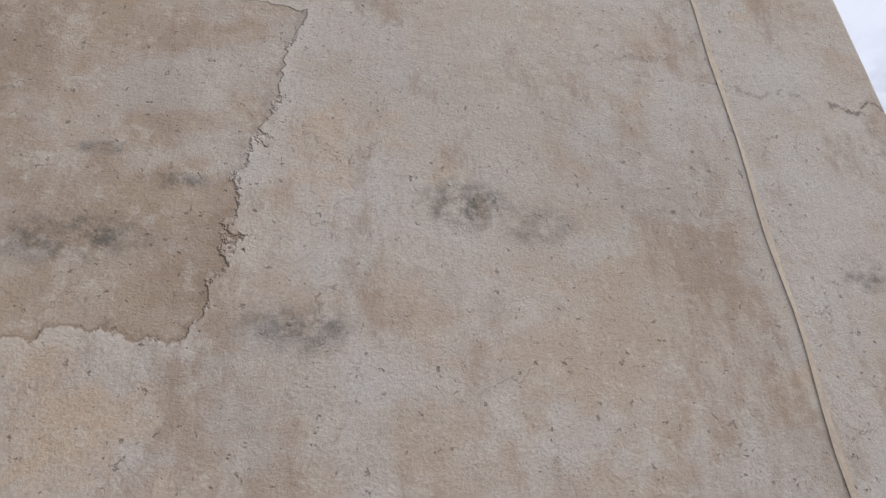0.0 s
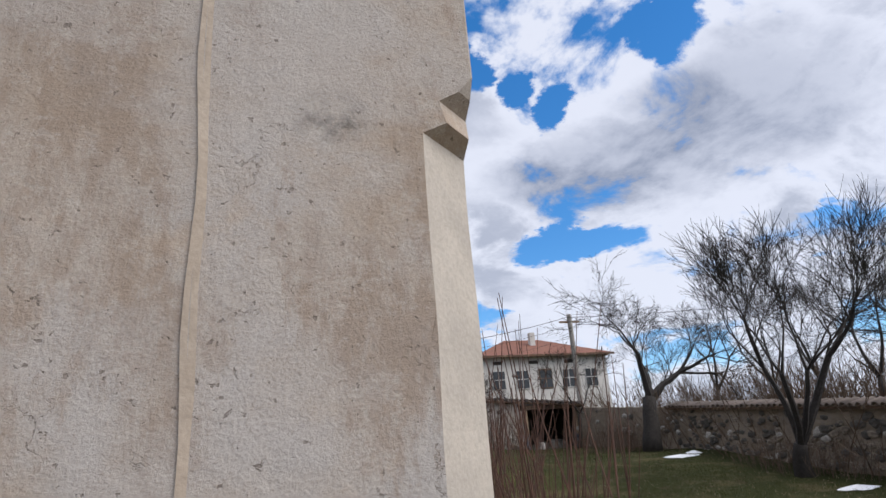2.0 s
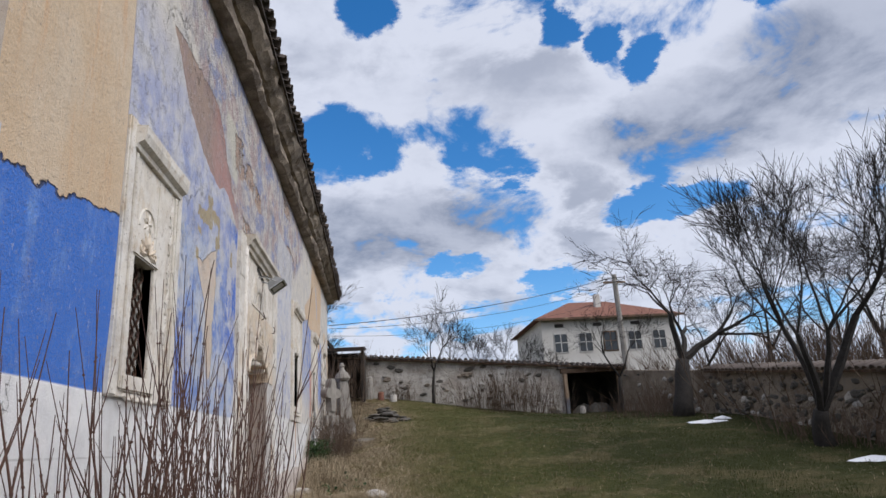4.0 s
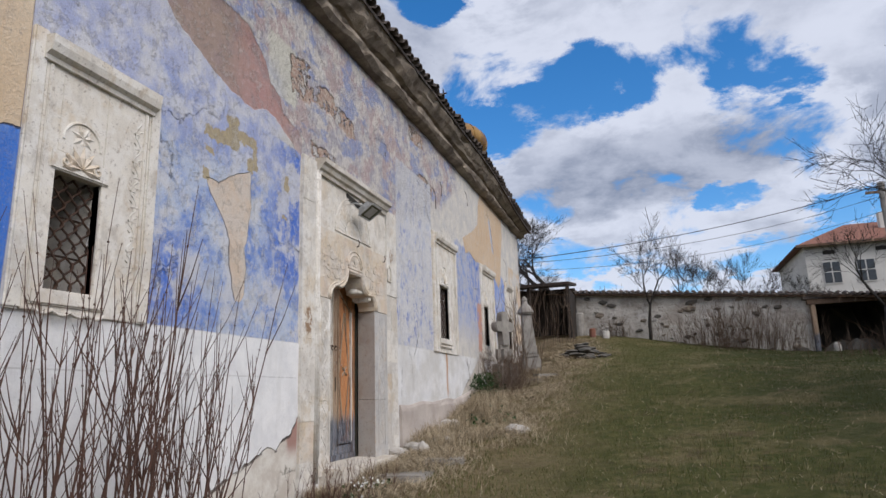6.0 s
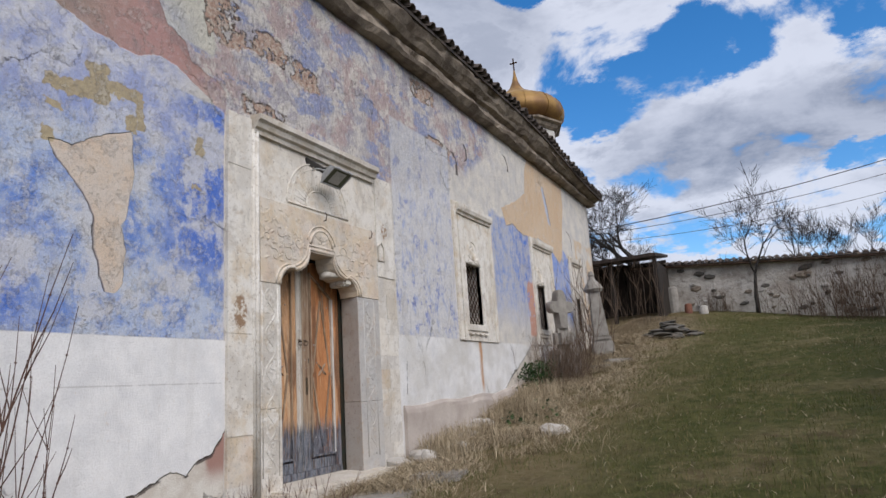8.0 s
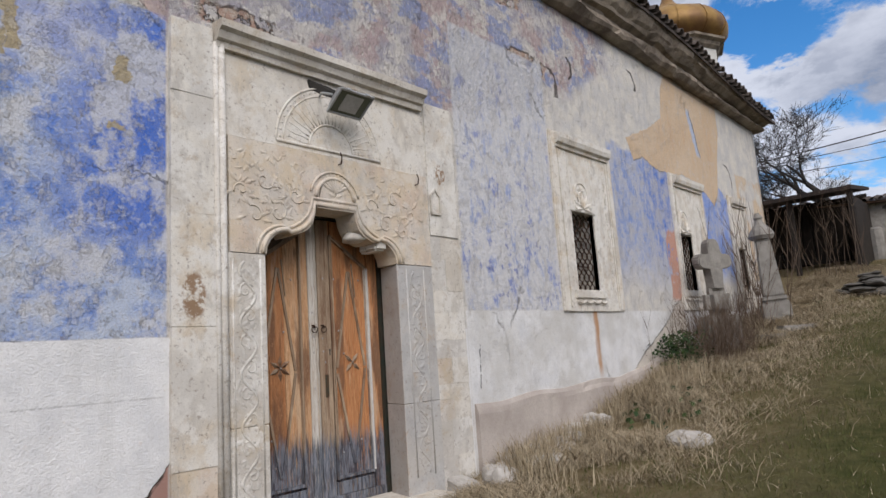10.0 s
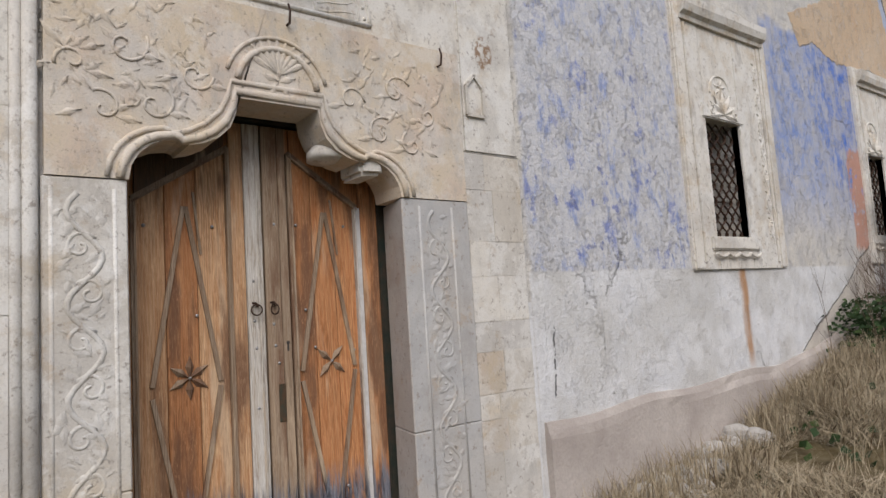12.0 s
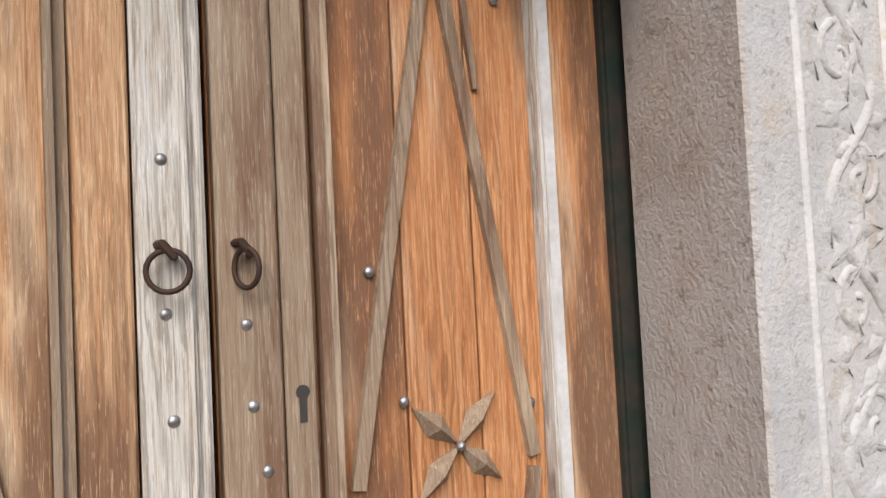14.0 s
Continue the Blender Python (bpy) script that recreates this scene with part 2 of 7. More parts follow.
    fade = k.step(n_mid, 0.36, 0.66)
    mottled = k.mix(fade, blue, pale)
    mottled = k.mix(k.mul(k.step(n_fine, 0.55, 0.72), 0.6), mottled, (0.60, 0.62, 0.68))
    if not far:
        # between the first window and the door
        zone_b = box(4.97, 7.12, 1.87, 3.95, 0.01, y0, z0)
        strong = k.mul(k.math("MAXIMUM", box(4.9, 5.5, 1.8, 2.5, 0.3), box(6.55, 7.3, 2.4, 4.0, 0.28)), 0.85)
        b_col = k.mix(k.step(n_mid, 0.33, 0.6), blue, pale)
        b_col = k.mix(strong, b_col, deep)
        b_col = k.mix(k.mul(k.step(n_fine, 0.50, 0.66), 0.6), b_col, (0.53, 0.565, 0.63))
        b_col = k.mix(k.mul(k.step(k.noise(2.4, 8, 0.68), 0.47, 0.58), 0.85), b_col, (0.57, 0.575, 0.60))
        b_col = k.mix(k.mul(k.step(k.math("ADD", z0, k.mul(y0, -0.25)), 1.7, 2.6), k.step(k.noise(1.9, 8, 0.7), 0.40, 0.55), 0.75), b_col, (0.44, 0.45, 0.50))
        col = k.mix(zone_b, col, b_col)
        haze = k.mul(box(3.75, 6.7, 3.4, 4.75, 0.22), k.step(z, 5.2, 3.9))
        col = k.mix(k.mul(haze, 0.85), col, k.mix(k.step(n_mid, 0.4, 0.62), (0.30, 0.35, 0.58), (0.56, 0.57, 0.62)))
    if far:
        # patchy blue right of the door
        zone_c = box(9.92, 11.55, 2.04, 4.9, 0.02, y0, z0)
        spots = k.mul(k.step(k.noise(4.2, 10, 0.75, k.stretch(1, 1.3, 0.6)), 0.51, 0.63, 0.0, 0.75), k.step(z, 4.9, 3.2, 0.35, 1.0))
        blots = k.mul(k.step(k.noise(7.5, 6, 0.6), 0.58, 0.68, 0.0, 0.8), k.step(z, 3.6, 2.6))
        c_col = k.mix(spots, k.mix(k.step(n_fine, 0.4, 0.65), (0.62, 0.615, 0.62), (0.50, 0.51, 0.55)), (0.17, 0.255, 0.55))
        dabs = k.step(k.noise(3.4, 8, 0.7, k.stretch(1, 1.0, 0.8)), 0.55, 0.64, 0.0, 0.8)
        c_col = k.mix(k.mul(dabs, k.step(z, 5.2, 3.0, 0.4, 1.0)), c_col, (0.085, 0.145, 0.46))
        c_col = k.mix(blots, c_col, (0.07, 0.12, 0.42))
        c_col = k.mix(k.mul(k.step(k.noise(9, 10, 0.8), 0.52, 0.62), 0.5), c_col, (0.62, 0.615, 0.62))
        col = k.mix(k.mul(zone_c, 0.9), col, c_col)
        # blue bay between second and third window, and past the third
        zone_d = k.mul(gt(y0, 12.96), lt(y0, 14.84), gt(z, 2.2, 0.3), lt(z, 4.25, 0.06))
        d_f = k.math("MULTIPLY", k.step(n_mid, 0.62, 0.38, 0.35, 1.0), k.step(z, 2.1, 3.1))
        d_f = k.mul(d_f, k.step(k.noise(5.5, 10, 0.8, k.stretch(1, 1.4, 0.6)), 0.60, 0.46, 0.45, 1.0))
        col = k.mix(k.mul(zone_d, d_f), col, k.mix(k.step(y, 13.6, 14.6), (0.20, 0.29, 0.57), (0.05, 0.155, 0.54)))
        zone_e = k.mul(gt(y, 16.05), lt(y, 17.6), gt(z, 2.6, 0.2), below(-0.35, 10.1))
        col = k.mix(k.mul(zone_e, k.step(n_mid, 0.65, 0.4, 0.3, 1.0)), col, (0.20, 0.30, 0.64))

    # tan repairs
    tan = k.mix(k.step(n_big, 0.4, 0.62), (0.58, 0.44, 0.295), (0.61, 0.50, 0.37))
    tan = k.mix(k.mul(k.step(streak, 0.52, 0.7), 0.55), tan, (0.58, 0.33, 0.17))
    tan = k.mix(k.mul(k.step(n_fine, 0.55, 0.75), 0.25), tan, (0.42, 0.34, 0.26))
    if not far:
        deep_blue = k.mix(k.step(k.noise(5, 7, 0.7, k.stretch(1, 1, 0.45)), 0.5, 0.72), (0.045, 0.16, 0.55), (0.15, 0.285, 0.62))
        deep_blue = k.mix(k.mul(k.step(n_fine, 0.58, 0.72), 0.55), deep_blue, (0.42, 0.48, 0.72))
        zone_a = box(2.44, 3.84, 1.87, 9, 0.008, y0, z0)
        is_tan = k.mul(zone_a, k.math("SUBTRACT", 1.0, below(0.13, 2.42, 0.004)))
        col = k.mix(zone_a, col, deep_blue)
        col = k.mix(is_tan, col, tan)
        # shadow of the thick tan coat, painted as a dark line below its edge
        tan_shade = k.mul(zone_a, below(0.13, 2.42, 0.004), k.math("SUBTRACT", 1.0, below(0.13, 2.405, 0.004)))
        col = k.mix(k.mul(tan_shade, 0.85), col, (0.02, 0.025, 0.06))
        line = k.mul(zone_a, k.step(k.math("ABSOLUTE", k.math("SUBTRACT", y0, 2.56)), 0.006, 0.010, 1.0, 0.0), lt(z0, 2.9))
        col = k.mix(k.mul(line, 0.7), col, (0.55, 0.60, 0.75))
    if far:
        tan_low = pl(y0, [(13.55, 4.42), (13.72, 4.14), (14.0, 4.24), (14.5, 4.12), (15.5, 4.19), (16.0, 4.15), (16.62, 3.84), (16.85, 4.05), (17.05, 4.7), (17.3, 5.3)])
        tan_top = pl(y0, [(13.56, 4.44), (14.42, 4.78), (14.84, 5.02), (14.93, 5.5), (15.2, 5.9)])
        tan_r = k.mul(k.math("SUBTRACT", 1.0, under(rz0, tan_low)), under(rz0, tan_top), gt(y0, 13.55), lt(y0, 17.3))
        slit = k.mul(k.step(k.math("ABSOLUTE", k.math("SUBTRACT", ry0, pl(z0, [(4.6, 16.22), (5.4, 15.95)]))), 0.06, 0.10, 1.0, 0.0), gt(z0, 4.65, 0.05), lt(z0, 5.4, 0.05))
        col = k.mix(k.mul(tan_r, k.math("SUBTRACT", 1.0, slit)), col, k.mix(0.35, tan, (0.58, 0.41, 0.27)))
        col = k.mix(slit, col, (0.42, 0.47, 0.60))
        col = k.mix(k.mul(slit, k.step(k.math("SUBTRACT", ry0, pl(z0, [(4.6, 16.27), (5.4, 16.0)])), -0.01, 0.01)), col, (0.05, 0.045, 0.04))
        tan_c = k.mul(box(17.9, 19.6, 2.6, 4.6), k.step(n_big, 0.42, 0.5))
        col = k.mix(tan_c, col, tan)

    # fallen plaster: red-brown band, pale tapering patch, ochre remains
    if not far:
        red_low = pl(y0, [(4.6, 4.83), (4.82, 4.64), (5.05, 4.40), (5.54, 4.21), (5.8, 4.12), (6.22, 4.07), (6.42, 4.18), (6.6, 4.15), (7.15, 3.90)])
        red_top = pl(y0, [(4.6, 4.86), (5.2, 4.9), (6.07, 4.95), (6.40, 4.67), (6.5, 4.5), (6.66, 4.42), (6.75, 4.28), (7.15, 4.12)])
        red = k.mul(k.math("SUBTRACT", 1.0, under(jitter(z0, 5.5, 0.10), red_low)), under(jitter(z0, 4.5, 0.2), red_top, 0.012), gt(y0, 4.6), lt(y0, 7.14))
        red = k.mul(red, k.step(y0, 6.65, 7.15, 1.0, 0.45))
        red_c = k.mix(k.step(y, 5.6, 6.3), (0.31, 0.215, 0.165), (0.40, 0.215, 0.185))
        red_c = k.mix(k.mul(k.step(n_mid, 0.48, 0.62), 0.6), red_c, (0.27, 0.19, 0.19))
        red_c = k.mix(k.mul(k.step(n_fine, 0.5, 0.68), 0.5), red_c, (0.50, 0.40, 0.37))
        col = k.mix(k.mul(red, 0.92), col, red_c)
        py, pz = jitter(y0, 6.0, 0.07), jitter(z0, 6.5, 0.07)
        p_left = pl(pz, [(2.16, 6.02), (2.28, 5.98), (2.45, 5.93), (2.67, 5.91), (2.79, 5.87), (2.93, 5.76), (3.07, 5.61), (3.17, 5.56)])
        p_right = pl(pz, [(2.16, 6.09), (2.24, 6.16), (2.5, 6.18), (2.67, 6.14), (2.79, 6.18), (3.07, 6.23), (3.4, 6.20)])
        p_top = pl(py, [(5.56, 3.18), (5.74, 3.18), (5.95, 3.33), (6.18, 3.42), (6.22, 3.36)])
        patch = k.mul(under(p_left, py, 0.004), under(py, p_right, 0.004), under(pz, p_top, 0.004), gt(pz, 2.17, 0.004))
        # rim shadow along the patch's left side, put into the colour
        p_shade = k.mul(patch, k.step(k.math("SUBTRACT", py, p_left), 0.004, 0.022, 1.0, 0.0), lt(pz, 3.1))
        patch_c = k.mix(k.step(n_mid, 0.42, 0.62), (0.60, 0.525, 0.455), (0.61, 0.49, 0.38))
        col = k.mix(patch, col, patch_c)
        col = k.mix(k.mul(p_shade, 0.8), col, (0.07, 0.075, 0.13))
        oy, oz = jitter(y0, 7.0, 0.20), jitter(z0, 8.0, 0.18)
        ochre = None
        for b4 in ((5.80, 5.98, 3.55, 3.86), (5.96, 6.27, 3.66, 3.77), (5.52, 5.82, 3.55, 3.65), (6.22, 6.30, 3.46, 3.72), (6.14, 6.22, 3.42, 3.55), (5.52, 5.65, 3.40, 3.46), (5.51, 5.60, 3.17, 3.27), (6.81, 6.89, 3.42, 3.60), (6.78, 6.86, 3.12, 3.16)):
            f = box(*b4, 0.006, oy, oz)
            ochre = f if ochre is None else k.math("MAXIMUM", ochre, f)
        col = k.mix(k.mul(ochre, 0.95), col, k.mix(k.step(n_fine, 0.4, 0.62), (0.42, 0.345, 0.205), (0.35, 0.285, 0.17)))
    if far:
        brick = k.mul(box(14.45, 14.95, 2.2, 3.2, 0.03), k.step(n_mid, 0.36, 0.44))
        col = k.mix(brick, col, (0.50, 0.27, 0.20))

    # dado: whitewash, greying towards the plinth
    dado = k.math("MAXIMUM", k.mul(lt(z0, 1.87, 0.006), lt(y0, 9.9)), k.mul(lt(z0, 2.04, 0.012), gt(y0, 9.9)))
    wash = k.mix(k.step(n_mid, 0.35, 0.68), white, (0.64, 0.64, 0.645))
    wash = k.mix(k.mul(k.step(streak, 0.5, 0.72), 0.4), wash, (0.56, 0.55, 0.53))
    wash = k.mix(k.mul(gt(y0, 9.9), k.step(n_big, 0.4, 0.6), 0.7), wash, (0.53, 0.51, 0.47))
    wash = k.mix(k.mul(k.step(n_fine, 0.6, 0.7), 0.35), wash, (0.60, 0.50, 0.40))
    col = k.mix(dado, col, wash)
    fz = jitter(z0, 7.0, 0.10)
    if not far:
        joint = k.mul(k.step(k.math("ABSOLUTE", k.math("SUBTRACT", z0, 1.52)), 0.003, 0.007, 1.0, 0.0), lt(y0, 7.1), k.step(n_mid, 0.4, 0.55))
        col = k.mix(k.mul(joint, 0.5), col, (0.35, 0.34, 0.33))
        # peeled foot beside the door, bare render below
        foot_line = pl(y0, [(2.4, 0.05), (5.0, 0.36), (5.7, 0.56), (6.37, 0.79), (6.61, 0.88), (6.76, 0.84), (6.88, 0.94), (7.01, 0.98), (7.16, 1.17)])
        foot = k.mul(under(fz, foot_line), lt(y0, 7.13))
        col = k.mix(foot, col, k.mix(k.step(n_mid, 0.4, 0.6), (0.52, 0.47, 0.41), (0.64, 0.61, 0.55)))
        bare = k.mul(foot, gt(ry0, 6.95, 0.05), gt(z0, 0.80, 0.1))
        col = k.mix(bare, col, (0.34, 0.20, 0.165))
        # shade below the broken coat, drawn as a near-black line
        foot_shade = k.mul(foot, k.math("SUBTRACT", 1.0, under(k.math("ADD", fz, 0.025), foot_line)), k.step(k.noise(4.0, 3), 0.44, 0.52))
        col = k.mix(k.mul(foot_shade, 0.9), col, (0.06, 0.045, 0.04))
    if far:
        peel_line = pl(y0, [(12.9, 1.2), (13.4, 1.5), (13.65, 1.62), (14.09, 1.83), (14.6, 2.15), (14.9, 2.3)])
        peel = k.mul(gt(y0, 13.1), lt(y0, 14.85), under(fz, peel_line))
        col = k.mix(peel, col, k.mix(k.step(n_mid, 0.4, 0.6), (0.58, 0.53, 0.46), (0.50, 0.45, 0.40)))
        # painted shade line just under the peeling edge
        peel_shade = k.mul(peel, k.math("SUBTRACT", 1.0, under(k.math("ADD", fz, 0.02), peel_line)), k.step(k.noise(3.0, 3), 0.46, 0.54))
        col = k.mix(k.mul(peel_shade, 0.7), col, (0.10, 0.085, 0.075))
        # rust run under the second window
        ry = k.math("ABSOLUTE", k.math("SUBTRACT", k.math("ADD", y0, k.mul(k.math("SUBTRACT", k.noise(3, 3), 0.5), 0.1)), 12.24))
        rust = k.mul(k.step(ry, 0.02, 0.075, 1.0, 0.0), lt(z0, 2.28, 0.02), k.step(z0, 1.2, 1.45), k.step(k.noise(9, 5, 0.6, k.stretch(1, 1, 0.15)), 0.3, 0.6, 0.5, 1.0))
        col = k.mix(k.mul(rust, 0.85), col, (0.42, 0.19, 0.05))
        mark = k.mul(k.step(k.math("ABSOLUTE", k.math("SUBTRACT", k.math("ADD", y0, k.mul(k.math("SUBTRACT", k.noise(9, 3), 0.5), 0.10)), 10.05)), 0.006, 0.014, 1.0, 0.0), gt(z0, 1.32), lt(z0, 1.72), k.step(k.noise(16, 3), 0.44, 0.5))
        col = k.mix(k.mul(mark, 0.85), col, (0.06, 0.06, 0.06))
    # hairline cracks and pits
    cv = k.vec("ADD", k.p, k.vec("MULTIPLY", k.noise(3.0, 6, 0.7, color=True), (0.5, 0.5, 0.5)))
    crack = k.step(k.voronoi(0.7, "DISTANCE_TO_EDGE", cv), 0.0, 0.005, 1.0, 0.0)
    crack = k.mul(crack, k.step(k.noise(0.9, 2), 0.54, 0.62))
    if not far:
        crack = k.mul(crack, k.math("SUBTRACT", 1.0, zone_a))
    col = k.mix(k.mul(crack, 0.3), col, (0.13, 0.11, 0.10))
    clean = k.math("SUBTRACT", 1.0, k.mul(dado, k.step(y0, 9.7, 10.1, 0.88, 0.45)))
    chips = k.step(k.noise(11, 10, 0.8), 0.60, 0.66)
    col = k.mix(k.mul(chips, clean, 0.4), col, (0.60, 0.56, 0.50))
    stains = k.step(k.noise(2.0, 10, 0.75, k.stretch(1, 2.2, 0.5)), 0.54, 0.70)
    col = k.mix(k.mul(stains, clean, 0.40), col, (0.29, 0.26, 0.24))
    sound = 1.0 if far else k.math("SUBTRACT", 1.0, k.mul(zone_a, 0.85))
    flake = k.mul(sound, k.step(k.noise(6.0, 12, 0.82), 0.535, 0.56))
    col = k.mix(k.mul(flake, clean, 0.30), col, (0.57, 0.545, 0.51))
    smear = k.mul(sound, clean)
    smear = k.mul(smear, k.step(k.noise(21, 6, 0.75, k.stretch(1, 1, 0.7)), 0.56, 0.66))
    col = k.mix(k.mul(smear, 0.32), col, (0.24, 0.22, 0.21))
    pits = k.step(k.noise(28, 3, 0.5), 0.66, 0.72)
    col = k.mix(k.mul(pits, clean, 0.55), col, (0.25, 0.22, 0.20))
    col = k.mix(k.mul(k.step(n_grain, 0.4, 0.75), k.step(clean, 0.0, 1.0, 0.16, 0.34)), col, (0.28, 0.26, 0.25))

    h = k.math("ADD", k.math("ADD", k.mul(k.math("SUBTRACT", n_fine, 0.5), k.math("ADD", 0.15, k.mul(clean, 0.3))), k.mul(flake, clean, 0.08)), k.mul(n_grain, 0.2))
    h = k.math("ADD", h, k.mul(k.math("SUBTRACT", peck, 0.5), upper, 1.1))
    h = k.math("ADD", h, k.mul(k.math("SUBTRACT", k.noise(5.5, 8, 0.7), 0.5), k.math("ADD", k.mul(clean, 0.25), k.mul(upper, 0.5))))
    low = k.math("ADD", k.mul(crack, 0.8), k.math("ADD", k.mul(lost, 1.2), k.mul(lip, 0.8)))
    if far:
        low = k.math("ADD", low, k.math("ADD", peel, k.mul(tan_r, -0.5)))
    else:
        low = k.math("ADD", low, k.math("ADD", k.math("ADD", patch, foot), k.math("ADD", k.mul(red, 0.4), k.mul(k.math("SUBTRACT", 1.0, is_tan), zone_a))))
    h = k.math("SUBTRACT", h, k.mul(low, 1.0))
    return k.done(col, k.bump(h, 0.95, 0.03))


def bare_render():
    """Old brown-grey lime render of the end wall and its pilasters."""
    k = Mat("bare_render", 0.93, 0.0, 0.15)
    x, _, z = k.xyz()
    big, mid, fine, grain = k.noise(0.9, 6, 0.6), k.noise(2.7, 8, 0.62), k.noise(13, 8, 0.7), k.noise(95, 4, 0.65)
    c = k.mix(k.step(big, 0.36, 0.62), (0.40, 0.325, 0.255), (0.45, 0.405, 0.36))
    c = k.mix(k.mul(k.step(mid, 0.46, 0.66), 0.8), c, (0.46, 0.435, 0.41))
    c = k.mix(k.mul(k.step(k.noise(1.7, 7, 0.65), 0.55, 0.7), 0.7), c, (0.46, 0.35, 0.25))
    c = k.mix(k.mul(k.step(k.noise(1.3, 5, 0.6, k.stretch(2.4, 1, 0.8)), 0.6, 0.74), 0.75), c, (0.33, 0.265, 0.215))
    w = k.math("ADD", k.mul(k.math("SUBTRACT", k.noise(3.2, 6, 0.65), 0.5), 0.55), x)
    wz = k.math("ADD", k.mul(k.math("SUBTRACT", k.noise(3.8, 6, 0.65), 0.5), 0.35), z)
    old = k.mul(k.step(k.math("SUBTRACT", w, k.mul(z, 0.19)), -3.365, -3.345, 1.0, 0.0), k.step(wz, 2.36, 2.375), k.step(wz, 3.84, 3.85, 1.0, 0.0))
    rim = k.mul(k.math("SUBTRACT", 1.0, old), k.step(k.math("SUBTRACT", w, k.mul(z, 0.19)), -3.33, -3.22, 1.0, 0.0), k.step(wz, 2.28, 2.33), k.step(wz, 3.84, 3.9, 1.0, 0.0))
    c = k.mix(k.mul(rim, 0.6), c, (0.52, 0.475, 0.42))
    # recess shadow at the patch's right and bottom border, painted darker
    edge = k.mul(old, k.math("SUBTRACT", 1.0, k.mul(k.step(k.math("SUBTRACT", w, k.mul(z, 0.19)), -3.405, -3.38, 1.0, 0.0), k.step(wz, 2.375, 2.40))))
    c = k.mix(k.mul(old, 0.75), c, k.mix(k.step(mid, 0.4, 0.65), (0.34, 0.255, 0.18), (0.40, 0.33, 0.26)))

    c = k.mix(k.mul(edge, 0.55), c, (0.20, 0.14, 0.10))

    def blot(px, pz, r, rz):
        d = k.math("ADD", k.math("POWER", k.mul(k.math("SUBTRACT", x, px), 1 / r), 2.0), k.math("POWER", k.mul(k.math("SUBTRACT", z, pz), 1 / rz), 2.0))
        return k.mul(k.step(d, 0.0, 1.0, 1.0, 0.0), k.step(fine, 0.36, 0.62))

    soot = k.math("MAXIMUM", blot(-2.02, 2.87, 0.22, 0.15), blot(-2.62, 2.38, 0.24, 0.12))
    soot = k.math("MAXIMUM", soot, k.math("MAXIMUM", blot(-0.42, 2.62, 0.15, 0.11), blot(-3.4, 2.7, 0.4, 0.12)))
    soot = k.math("MAXIMUM", soot, k.mul(blot(-1.75, 2.8, 0.2, 0.12), 0.6))
    soot = k.math("MAXIMUM", soot, k.math("MAXIMUM", blot(-3.05, 2.93, 0.16, 0.05), blot(-3.3, 3.06, 0.14, 0.04)))
    split = k.mul(k.step(k.math("ABSOLUTE", k.math("SUBTRACT", wz, k.math("ADD", 3.45, k.mul(x, -0.12)))), 0.006, 0.016, 1.0, 0.0), k.step(x, -1.0, -0.75), k.step(fine, 0.44, 0.52))
    c = k.mix(k.mul(split, 0.8), c, (0.12, 0.10, 0.085))
    c = k.mix(k.mul(soot, 0.95), c, (0.10, 0.095, 0.085))
    cv = k.vec("ADD", k.p, k.vec("MULTIPLY", k.noise(4.0, 6, 0.7, color=True), (0.35, 0.35, 0.35)))
    crack = k.step(k.voronoi(2.6, "DISTANCE_TO_EDGE", cv), 0.0, 0.008, 1.0, 0.0)
    crack = k.mul(crack, k.step(k.noise(2.6, 3), 0.56, 0.62))
    c = k.mix(k.mul(crack, 0.55), c, (0.15, 0.115, 0.09))
    c = k.mix(k.mul(k.step(k.noise(2.1, 10, 0.75, k.stretch(1.6, 1, 0.55)), 0.48, 0.62), 0.75), c, (0.31, 0.24, 0.185))
    c = k.mix(k.mul(k.step(k.noise(0.75, 7, 0.65, k.stretch(1, 1, 1.6)), 0.50, 0.62), 0.55), c, (0.47, 0.445, 0.42))
    c = k.mix(k.mul(k.step(k.noise(9, 10, 0.8), 0.52, 0.62), 0.45), c, (0.52, 0.48, 0.435))
    pit = k.step(k.noise(34, 4, 0.6), 0.645, 0.70)
    c = k.mix(k.mul(pit, 0.6), c, (0.16, 0.13, 0.11))
    c = k.mix(k.mul(k.step(grain, 0.42, 0.72), 0.36), c, (0.26, 0.215, 0.18))
    h = k.math("ADD", k.mul(fine, 0.5), k.math("ADD", k.mul(grain, 0.22), k.mul(mid, 0.6)))
    h = k.math("SUBTRACT", h, k.math("ADD", k.mul(crack, 0.4), k.math("ADD", k.mul(pit, 0.4), k.mul(old, 1.1))))
    return k.done(c, k.bump(h, 0.7, 0.022))


